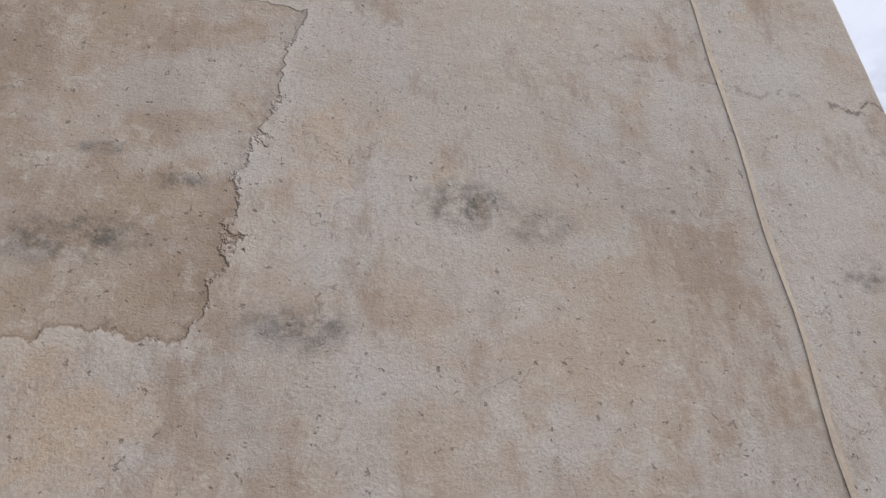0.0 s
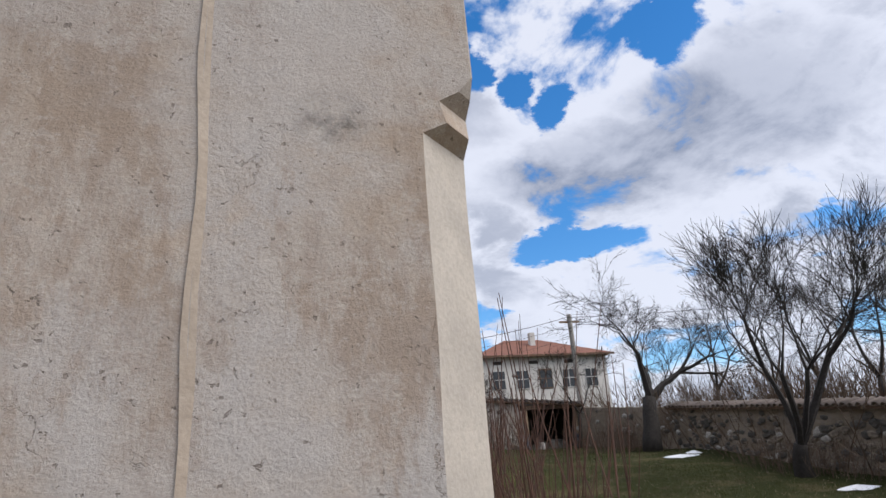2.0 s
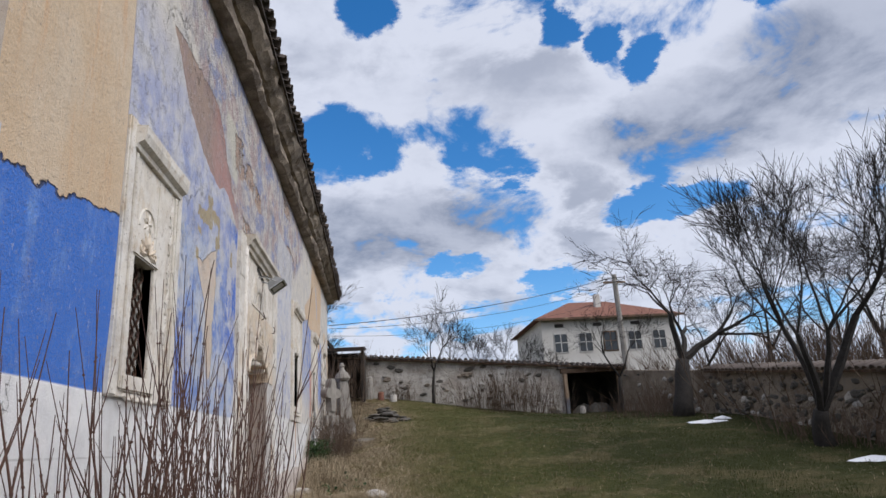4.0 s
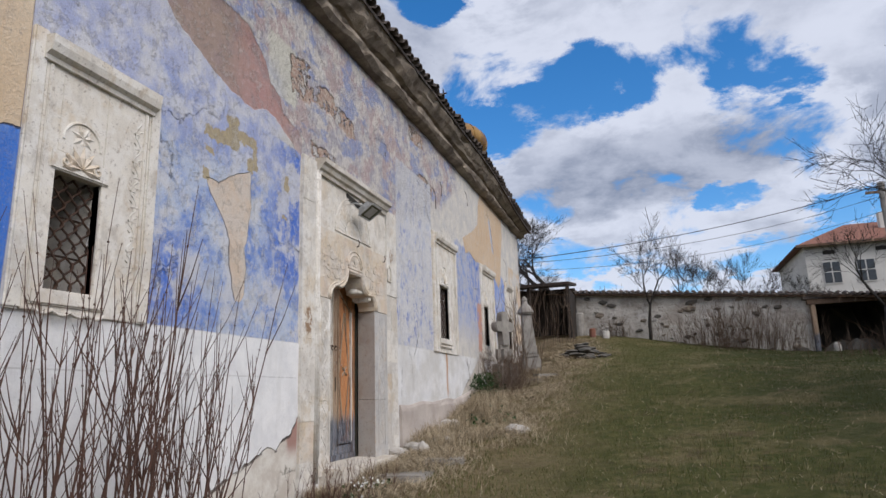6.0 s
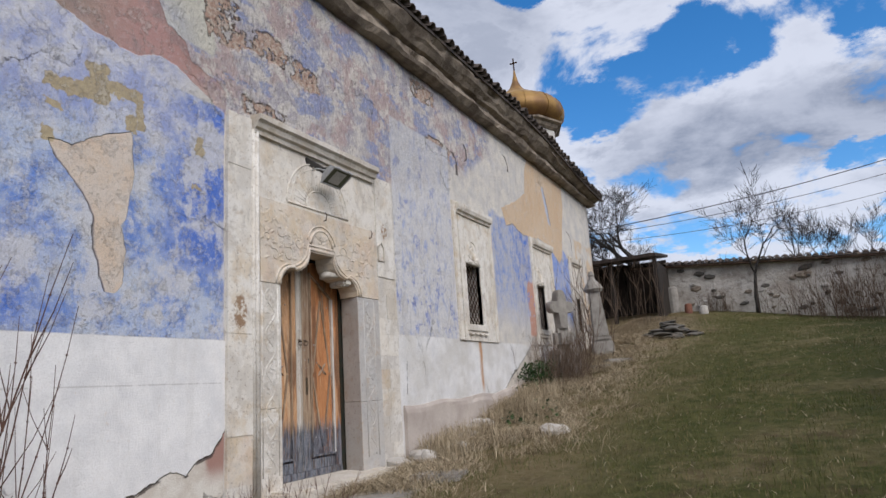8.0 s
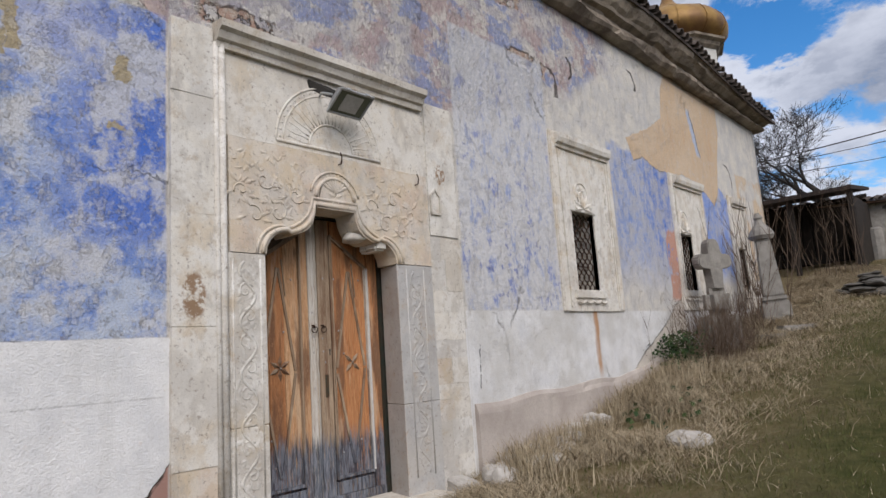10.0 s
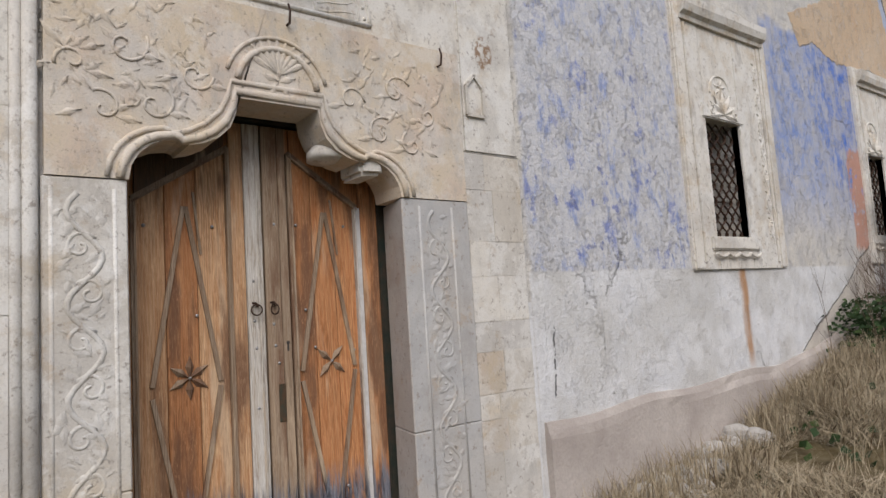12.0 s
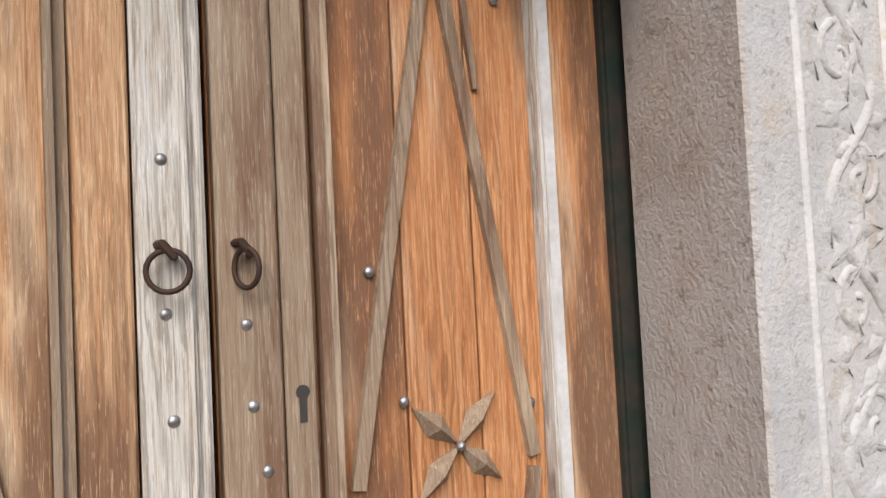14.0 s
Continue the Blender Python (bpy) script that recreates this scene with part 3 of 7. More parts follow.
def cut_stone(name, a, b, c3, vary=0.35, gritty=0.25, spots=(), wash=0.75):
    """Old dressed stone: patchy limewash, grey weathering, ochre stains, pits."""
    k = Mat(name, 0.88, 0.0, 0.2)
    mid, fine, grain = k.noise(4.2, 9, 0.7), k.noise(17, 8, 0.72), k.noise(120, 3, 0.6)
    c = k.mix(k.step(mid, 0.40, 0.60), a, b)
    c = k.mix(k.mul(k.step(k.noise(2.1, 8, 0.7), 0.48, 0.62), 0.8), c, c3)
    c = k.mix(k.mul(k.step(k.noise(3.1, 10, 0.75, k.stretch(1, 1.6, 0.6)), 0.50, 0.64), 0.6), c, (0.36, 0.335, 0.31))
    c = k.mix(k.mul(k.step(k.noise(5.0, 10, 0.74), 0.47, 0.56), wash), c, (0.70, 0.68, 0.64))
    c = k.mix(k.mul(k.step(k.noise(1.5, 9, 0.7), 0.50, 0.60), 0.55), c, (0.47, 0.445, 0.41))
    c = k.mix(k.mul(k.step(k.noise(8.5, 9, 0.75), 0.57, 0.64), 0.5), c, (0.42, 0.33, 0.24))
    c = k.mix(k.mul(k.random(), vary), c, c3)
    c = k.mix(k.mul(k.step(k.noise(33, 5, 0.66), 0.57, 0.67), 0.65), c, (0.25, 0.21, 0.175))
    c = k.mix(k.mul(k.step(grain, 0.45, 0.75), 0.25), c, (0.3, 0.27, 0.24))
    for sy, sz, ry, rz in spots:
        _, y, z = k.xyz()
        d = k.math("ADD", k.math("POWER", k.mul(k.math("SUBTRACT", y, sy), 1 / ry), 2.0), k.math("POWER", k.mul(k.math("SUBTRACT", z, sz), 1 / rz), 2.0))
        c = k.mix(k.mul(k.step(d, 0.55, 1.0, 1.0, 0.0), k.step(fine, 0.44, 0.52), 0.9), c, (0.24, 0.145, 0.08))
    h = k.math("ADD", k.mul(fine, 0.35), k.math("ADD", k.mul(grain, gritty * 1.4), k.mul(mid, 0.6)))
    return k.done(c, k.bump(h, 0.6, 0.012))


def old_wood(name, warm, light, vary=0.6, blue=False):
    """Weathered boards: grain along z, silvered streaks; the foot keeps old blue-grey paint."""
    k = Mat(name, 0.72, 0.0, 0.3)
    off = k.n("ShaderNodeCombineXYZ")
    k.put(off.inputs[1], k.mul(k.random(), 7.0))
    q = k.vec("ADD", k.p, off.outputs[0])
    grain = k.noise(3.0, 9, 0.72, k.stretch(14, 24, 1.0, q), distort=1.2)
    fibre = k.noise(9.0, 6, 0.75, k.stretch(40, 60, 1.6, q))
    worn = k.noise(1.0, 5, 0.6, k.stretch(5, 9, 1.3, q))
    c = k.mix(k.step(grain, 0.34, 0.68), warm, light)
    rings = k.n("ShaderNodeTexWave", wave_type="BANDS", bands_direction="Y")
    k.put(rings.inputs["Vector"], k.stretch(1, 1, 0.10, q))
    for key, v in (("Scale", 26.0), ("Distortion", 12.0), ("Detail", 3.0), ("Detail Scale", 1.6), ("Detail Roughness", 0.6)):
        rings.inputs[key].default_value = v
    c = k.mix(k.mul(k.step(rings.outputs["Fac"], 0.45, 0.95), k.step(k.noise(1.3, 4, 0.6, k.stretch(3, 5, 0.9, q)), 0.38, 0.62, 0.1, 0.6)), c, tuple(0.42 * v for v in warm))
    c = k.mix(k.mul(k.random(), vary), c, tuple(0.42 * v for v in warm))
    c = k.mix(k.mul(k.step(worn, 0.55, 0.68), 0.6), c, (0.58, 0.45, 0.31))
    c = k.mix(k.mul(k.step(k.noise(1.2, 5, 0.6, k.stretch(4, 7, 1.0, q)), 0.52, 0.66), 0.85), c, (0.14, 0.07, 0.04))
    c = k.mix(k.mul(k.step(fibre, 0.50, 0.60), 0.48), c, (0.17, 0.085, 0.04))
    fleck = k.noise(11.0, 4, 0.7, k.stretch(30, 46, 2.4, q), distort=0.6)
    c = k.mix(k.mul(k.step(fleck, 0.55, 0.66), 0.4), c, tuple(min(1.0, v * 1.25 + 0.05) for v in light))
    knot = k.step(k.voronoi(1.0, "F1", k.stretch(6, 8, 2.6, q)), 0.05, 0.16, 1.0, 0.0)
    c = k.mix(k.mul(knot, k.step(k.noise(1.1, 2), 0.5, 0.6), 0.8), c, (0.17, 0.09, 0.05))
    if blue:
        z = k.xyz()[2]
        e = k.math("ADD", z, k.mul(k.math("SUBTRACT", k.noise(3.0, 5, 0.7, k.stretch(6, 12, 0.8)), 0.5), 0.55))
        foot = k.step(e, 0.50, 0.66, 1.0, 0.0)
        paint = k.mix(k.step(fibre, 0.4, 0.62), (0.06, 0.075, 0.105), (0.25, 0.27, 0.31))
        paint = k.mix(k.step(k.noise(2.0, 7, 0.7, k.stretch(7, 12, 1.4, q)), 0.46, 0.58), paint, (0.035, 0.04, 0.055))
        c = k.mix(k.mul(foot, k.step(k.noise(5.0, 6, 0.7, k.stretch(8, 14, 1.2, q)), 0.66, 0.52, 0.35, 0.95)), c, paint)
    h = k.math("ADD", k.mul(grain, 0.5), k.mul(fibre, 0.5))
    return k.done(c, k.bump(h, 0.6, 0.004))


M_WALL = painted_plaster("painted_plaster", False)
M_WALLFAR = painted_plaster("worn_painted_plaster", True)
M_RENDER = bare_render()
M_STONE = cut_stone("limestone", (0.59, 0.555, 0.50), (0.51, 0.485, 0.445), (0.53, 0.45, 0.34))
M_WHITESTONE = cut_stone("whitewashed_stone", (0.68, 0.645, 0.58), (0.60, 0.565, 0.51), (0.61, 0.52, 0.40), 0.15)
M_PILASTER = cut_stone("stained_pilaster", (0.68, 0.645, 0.58), (0.60, 0.565, 0.51), (0.61, 0.52, 0.40), 0.15, 0.25, ((-1.22, 1.62, 0.09, 0.17), (1.15, 2.77, 0.07, 0.11)))
# narrow bevel of the pier, a little paler than the end wall
M_BAND = plain("pale_pier_band", (0.43, 0.365, 0.295), (0.36, 0.30, 0.24), 9.0, bump=0.8)
M_LINTEL = cut_stone("ochre_limestone", (0.58, 0.48, 0.35), (0.62, 0.545, 0.44), (0.56, 0.44, 0.34), 0.2, 0.25, (), 0.4)
# browner, grittier stone for the right jamb's reveal
M_REVEAL = cut_stone("brownish_reveal_stone", (0.42, 0.39, 0.36), (0.46, 0.435, 0.41), (0.36, 0.30, 0.25), 0.1, 0.4, (), 0.1)
M_JAMB = cut_stone("grey_carved_stone", (0.40, 0.39, 0.38), (0.45, 0.44, 0.425), (0.42, 0.39, 0.355), 0.1, 0.25, (), 0.15)
M_GREYBLOCK = cut_stone("grey_patch_stone", (0.52, 0.495, 0.465), (0.57, 0.545, 0.51), (0.44, 0.39, 0.32), 0.3, 0.4)
M_PINKBLOCK = cut_stone("pink_patch_stone", (0.58, 0.51, 0.455), (0.54, 0.465, 0.41), (0.50, 0.40, 0.27), 0.4, 0.3)
M_CREAM = plain("cream_limewash", (0.49, 0.445, 0.385), (0.40, 0.365, 0.32), 4.0, bump=0.8)
M_CORNICE = plain("weathered_cornice", (0.34, 0.285, 0.225), (0.115, 0.09, 0.07), 3.0, bump=1.0, dist=0.03, fine=40)
M_TILE = plain("old_roof_tile", (0.12, 0.092, 0.078), (0.07, 0.062, 0.058), 9.0, bump=0.6, vary=0.5)
M_REDTILE = plain("red_roof_tile", (0.24, 0.105, 0.07), (0.17, 0.08, 0.06), 3.0, bump=0.6)
M_IRON = plain("rusty_iron", (0.045, 0.03, 0.024), (0.085, 0.045, 0.028), 30.0, rough=0.7, metal=0.5, bump=0.5, dist=0.003)
M_NAIL = plain("zinc_nail", (0.42, 0.42, 0.43), (0.26, 0.24, 0.22), 60.0, rough=0.45, metal=0.9, bump=0.3, dist=0.002)
M_WOOD = old_wood("oak_board", (0.44, 0.165, 0.058), (0.66, 0.34, 0.155), 0.45, True)
M_BEAD = plain("white_weathered_paint", (0.62, 0.61, 0.60), (0.50, 0.48, 0.46), 14.0, bump=0.5, dist=0.004)
M_TANWOOD = old_wood("bleached_oak", (0.46, 0.225, 0.10), (0.68, 0.45, 0.26), 0.3, True)
M_PALEWOOD = old_wood("silvered_board", (0.50, 0.44, 0.36), (0.66, 0.64, 0.60), 0.15, True)
M_DARKWOOD = old_wood("dark_board", (0.07, 0.045, 0.03), (0.13, 0.085, 0.055), 0.4)
M_LATH = old_wood("grey_lath", (0.28, 0.19, 0.12), (0.42, 0.33, 0.24), 0.5, True)
M_FRAME = plain("black_green_paint", (0.018, 0.028, 0.022), (0.05, 0.035, 0.025), 14.0, rough=0.6, bump=0.5, dist=0.004)
M_PLINTH = plain("plinth_render", (0.50, 0.445, 0.40), (0.37, 0.32, 0.285), 2.2, bump=0.8, dist=0.02)
M_DARK = plain("dark_interior", (0.05, 0.045, 0.04), (0.03, 0.028, 0.026), 3.0)
M_GREYSTONE = plain("lichened_gravestone", (0.20, 0.185, 0.165), (0.30, 0.28, 0.25), 6.0, bump=0.8, dist=0.02)
M_PALEGRAVE = plain("pale_gravestone", (0.33, 0.31, 0.28), (0.22, 0.205, 0.185), 6.0, bump=0.7, dist=0.02)
M_ROCK = plain("pale_rock", (0.58, 0.55, 0.51), (0.44, 0.41, 0.37), 7.0, bump=0.9, dist=0.02, vary=0.3)
M_SLATE = plain("dark_slab", (0.16, 0.145, 0.125), (0.09, 0.085, 0.075), 7.0, bump=0.8, dist=0.02, vary=0.4)
M_BARK = plain("dark_bark", (0.022, 0.019, 0.017), (0.038, 0.033, 0.029), 12.0, bump=0.9, dist=0.03)
M_TWIG = plain("red_brown_twig", (0.115, 0.060, 0.042), (0.075, 0.045, 0.036), 20.0, bump=0.2, dist=0.004)
M_DRYTWIG = plain("dry_bush_twig", (0.16, 0.11, 0.075), (0.10, 0.072, 0.055), 20.0, bump=0.2, dist=0.004)
M_GOLD = plain("tarnished_gilt_sheet", (0.36, 0.215, 0.06), (0.15, 0.075, 0.035), 1.1, rough=0.5, metal=0.25, bump=0.3)
M_SNOW = plain("old_snow", (0.85, 0.87, 0.90), (0.78, 0.80, 0.84), 6.0, bump=0.3)
M_HOUSE = plain("house_plaster", (0.60, 0.585, 0.55), (0.50, 0.48, 0.45), 0.8, bump=0.3)
M_METAL = plain("grey_lamp_housing", (0.44, 0.45, 0.46), (0.33, 0.34, 0.345), 12.0, rough=0.5, metal=0.2, bump=0.1)


def rubble_material(name, tone):
    """Mortar with whitewash remains between the rubble stones."""
    k = Mat(name, 0.95, 0.0, 0.15)
    c = k.mix(k.step(k.noise(1.4, 7, 0.65), 0.36, 0.62), *tone)
    c = k.mix(k.mul(k.step(k.noise(7, 6, 0.65), 0.5, 0.68), 0.7), c, (0.24, 0.21, 0.185))
    c = k.mix(k.mul(k.step(k.noise(45, 4), 0.45, 0.7), 0.35), c, (0.2, 0.17, 0.15))
    return k.done(c, k.bump(k.noise(9, 8, 0.7), 0.9, 0.05))


def grass_ground():
    k = Mat("lawn_soil", 0.95, 0.0, 0.1)
    x, y, z = k.xyz()
    green = k.mix(k.step(k.noise(6, 6, 0.65), 0.36, 0.64), (0.055, 0.062, 0.018), (0.095, 0.092, 0.032))
    straw = k.mix(k.step(k.noise(14, 6, 0.7), 0.35, 0.65), (0.17, 0.125, 0.065), (0.24, 0.19, 0.115))
    f = k.step(k.noise(0.75, 6, 0.62), 0.47, 0.66)
    near = k.step(k.math("ADD", x, k.mul(k.math("SUBTRACT", k.noise(1.2, 4), 0.5), 2.5)), 1.0, 3.2, 1.0, 0.0)
    f = k.math("MAXIMUM", k.mul(f, 0.55), k.mul(near, 0.85))
    green = k.mix(k.mul(k.step(k.math("ADD", x, k.mul(k.math("SUBTRACT", k.noise(0.6, 4), 0.5), 3.0)), 3.8, 6.5), 0.8), green, (0.030, 0.036, 0.011))
    f = k.mul(f, k.step(x, 4.0, 7.0, 1.0, 0.55))
    c = k.mix(f, green, straw)
    c = k.mix(k.mul(k.step(k.noise(2.3, 6, 0.6), 0.56, 0.72), 0.6), c, (0.075, 0.052, 0.03))
    h = k.math("ADD", k.noise(30, 6, 0.7), k.mul(k.noise(120, 3), 0.5))
    return k.done(c, k.bump(h, 0.9, 0.03))


def blade_material(name, a, b, d, dense=None):
    k = Mat(name, 0.7, 0.0, 0.2)
    r = k.island()
    c = k.mix(k.step(r, 0.75, 0.95), k.mix(r, a, b), d)
    if dense:
        x = k.math("ADD", k.xyz()[0], k.mul(k.math("SUBTRACT", k.noise(0.6, 4), 0.5), 3.0))
        c = k.mix(k.mul(k.step(x, 3.8, 6.5), 0.8), c, dense)
    return k.done(c)


M_RUBBLE = rubble_material("rubble_mortar", ((0.38, 0.34, 0.295), (0.58, 0.55, 0.50)))
# brown side-wall mortar, its tone lowered to carry the deep shade there
M_SHADEDRUBBLE = rubble_material("shaded_brown_mortar", ((0.17, 0.13, 0.095), (0.29, 0.24, 0.185)))
M_GROUND = grass_ground()
M_STRAW = blade_material("dry_grass", (0.25, 0.195, 0.12), (0.56, 0.475, 0.34), (0.11, 0.075, 0.042))
M_LAWN = blade_material("winter_grass", (0.070, 0.082, 0.022), (0.105, 0.105, 0.036), (0.20, 0.155, 0.08), (0.034, 0.042, 0.011))
M_IVY = blade_material("ivy_leaf", (0.017, 0.036, 0.012), (0.030, 0.056, 0.018), (0.05, 0.08, 0.024))
k = Mat("lamp_glass", 0.12, 0.0, 0.5)
M_LAMPGLASS = k.done((0.11, 0.125, 0.10), rough=0.15)
k = Mat("window_glass", 0.08, 0.0, 0.5)
M_GLASS = k.done((0.03, 0.035, 0.04), rough=0.08)

# ---- mesh tools ----
def mesh_from(name, bm, material, smooth=False):
    me = bpy.data.meshes.new(name)
    bmesh.ops.recalc_face_normals(bm, faces=bm.faces[:])
    bm.to_mesh(me)
    bm.free()
    if material:
        me.materials.append(material)
    if smooth:
        for poly in me.polygons:
            poly.use_smooth = True
    return me


def part(name, bm, material, parent=None, label="", smooth=False):
    ob = new(name, mesh_from(name, bm, material, smooth))
    if parent is not None:
        ob.parent = parent
    if label:
        tagged(ob, label)
    return ob


def thing(name, label, category, at=(0, 0, 0), group="", kind=""):
    ob = new(name)
    ob.location = at
    ob.empty_display_size = 0.1
    return tagged(ob, label, category, group, kind)


def box_bm(x0, x1, y0, y1, z0, z1, bevel=0.0, bm=None, rough=0.0):
    own = bm or bmesh.new()
    made = bmesh.ops.create_cube(own, size=1.0)["verts"]
    for v in made:
        v.co = Vector(((x0 + x1) / 2 + v.co.x * (x1 - x0), (y0 + y1) / 2 + v.co.y * (y1 - y0), (z0 + z1) / 2 + v.co.z * (z1 - z0)))
        if rough:
            v.co += Vector((random.uniform(-rough, rough), random.uniform(-rough, rough), random.uniform(-rough, rough)))
    if bevel:
        edges = list({e for v in made for e in v.link_edges})
        bmesh.ops.bevel(own, geom=edges, offset=bevel, segments=2, affect="EDGES", clamp_overlap=True)
    return own


def tube(bm, points, r0, r1=None, sides=6, cap=True):
    """A tapered tube along points."""
    r1 = r0 if r1 is None else r1
    n = len(points)
    rings = []
    side = None
    for i, p in enumerate(points):
        d = (points[min(i + 1, n - 1)] - points[max(i - 1, 0)])
        d = d.normalized() if d.length > 1e-9 else Vector((0, 0, 1))
        if side is None:
            side = d.orthogonal().normalized()
        side = (side - d * side.dot(d))
        side = side.normalized() if side.length > 1e-6 else d.orthogonal().normalized()
        up = d.cross(side)
        r = r0 + (r1 - r0) * i / max(n - 1, 1)
        rings.append([bm.verts.new(p + (side * math.cos(2 * math.pi * j / sides) + up * math.sin(2 * math.pi * j / sides)) * r) for j in range(sides)])
    for a, b in zip(rings, rings[1:]):
        for j in range(sides):
            bm.faces.new((a[j], a[(j + 1) % sides], b[(j + 1) % sides], b[j]))
    if cap:
        bm.faces.new(rings[0][::-1])
        bm.faces.new(rings[-1])
    return bm


def prism(bm, outline, x0, x1):
    """An outline of (y, z) given thickness between x0 and x1."""
    a = [bm.verts.new((x0, y, z)) for y, z in outline]
    b = [bm.verts.new((x1, y, z)) for y, z in outline]
    n = len(outline)
    bm.faces.new(a)
    bm.faces.new(b[::-1])
    for i in range(n):
        bm.faces.new((a[i], b[i], b[(i + 1) % n], a[(i + 1) % n]))
    return bm


def sweep_y(bm, profile, ya, yb, step=0.25, wobble=0.0, chip=0.0):
    """A closed (x, z) profile run along y, with worn edges."""
    n = max(2, int(round((yb - ya) / step)) + 1)
    rings = []
    for i in range(n):
        y = ya + (yb - ya) * i / (n - 1)
        ring = []
        for j, (x, z) in enumerate(profile):
            w = noise.noise(Vector((y * 1.3, j * 3.1, 0.5))) * wobble
            c = max(0.0, noise.noise(Vector((y * 3.5, j * 1.7, 4.0))) - 0.25) * chip
            ring.append(bm.verts.new((x + w - c, y, z + w * 0.6 - c * 0.3)))
        rings.append(ring)
    m = len(profile)
    for a, b in zip(rings, rings[1:]):
        for j in range(m):
            bm.faces.new((a[j], a[(j + 1) % m], b[(j + 1) % m], b[j]))
    bm.faces.new(rings[0][::-1])
    bm.faces.new(rings[-1])
    return bm


def lathe(bm, profile, sides=20, at=(0, 0, 0), squash=1.0):
    rings = []
    for r, z in profile:
        rings.append([bm.verts.new((at[0] + r * math.cos(2 * math.pi * j / sides), at[1] + r * squash * math.sin(2 * math.pi * j / sides), at[2] + z)) for j in range(sides)])
    for a, b in zip(rings, rings[1:]):
        for j in range(sides):
            bm.faces.new((a[j], a[(j + 1) % sides], b[(j + 1) % sides], b[j]))
    bm.faces.new(rings[0][::-1])
    bm.faces.new(rings[-1])
    return bm


def bumpy(bm, amount, scale, seed=0.0):
    for v in bm.verts:
        v.co += noise.noise_vector(v.co * scale + Vector((seed, seed * 2, 0))) * amount
    return bm


def lerp_table(table, v):
    if v <= table[0][0]:
        return table[0][1]
    for (a, fa), (b, fb) in zip(table, table[1:]):
        if v <= b:
            t = (v - a) / (b - a)
            return fa + (fb - fa) * t
    return table[-1][1]


# ---- ground ----
LEFT = [(-60, -0.6), (-4, -0.12), (2, -0.02), (5, 0.15), (8, 0.40), (9.9, 0.55), (11.4, 0.78), (14.3, 1.30), (19.4, 2.25), (25, 3.35), (45, 5.2), (120, 9.0), (3000, 30.0)]
RIGHT = [(-60, -0.6), (-4, -0.1), (2, 0.1), (8, 0.6), (12, 1.05), (16, 1.70), (20, 2.0), (24, 2.3), (32, 2.9), (45, 3.9), (120, 8.5), (3000, 30.0)]


def ground_z(x, y):
    f = min(max(x / 9.0, 0.0), 1.0)
    f = f * f * (3 - 2 * f)
    z = lerp_table(LEFT, y) * (1 - f) + lerp_table(RIGHT, y) * f
    near = max(0.0, 1 - max(abs(x - 4) - 16, abs(y - 12) - 18, 0) / 12)
    return z + near * (0.05 * noise.noise(Vector((x * 0.55, y * 0.55, 0))) + 0.018 * noise.noise(Vector((x * 2.3, y * 2.3, 3))))


def spread(limit_a, limit_b, fine_a, fine_b, step):
    out = [fine_a + i * step for i in range(int(round((fine_b - fine_a) / step)) + 1)]
    d, v = step, out[-1]
    while v < limit_b:
        d *= 1.35
        v += d
        out.append(v)
    d, v = step, fine_a
    while v > limit_a:
        d *= 1.35
        v -= d
        out.insert(0, v)
    return out


def build_ground():
    xs, ys = spread(-3000, 3000, -10, 16, 0.35), spread(-2500, 3500, -6, 32, 0.35)
    verts = [(x, y, ground_z(x, y)) for y in ys for x in xs]
    w = len(xs)
    faces = [(j * w + i, j * w + i + 1, (j + 1) * w + i + 1, (j + 1) * w + i) for j in range(len(ys) - 1) for i in range(w - 1)]
    me = bpy.data.meshes.new("ground")
    me.from_pydata(verts, [], faces)
    me.materials.append(M_GROUND)
    for poly in me.polygons:
        poly.use_smooth = True
    return tagged(new("ground", me), "winter lawn with dry straw patches sloping uphill", "ground", kind="structure")


build_ground()

# ---- the church: walls, openings, roof ----
Y0, Y1, TOP = 1.60, 19.4, 5.83
THICK = 0.75
OPENINGS = [(4.09, 4.46, 2.0, 2.76), (11.9, 12.4, 2.28, 3.2), (14.93, 15.42, 2.35, 3.2), (17.52, 17.86, 2.42, 3.16), (7.70, 9.34, 0.2, 2.95)]


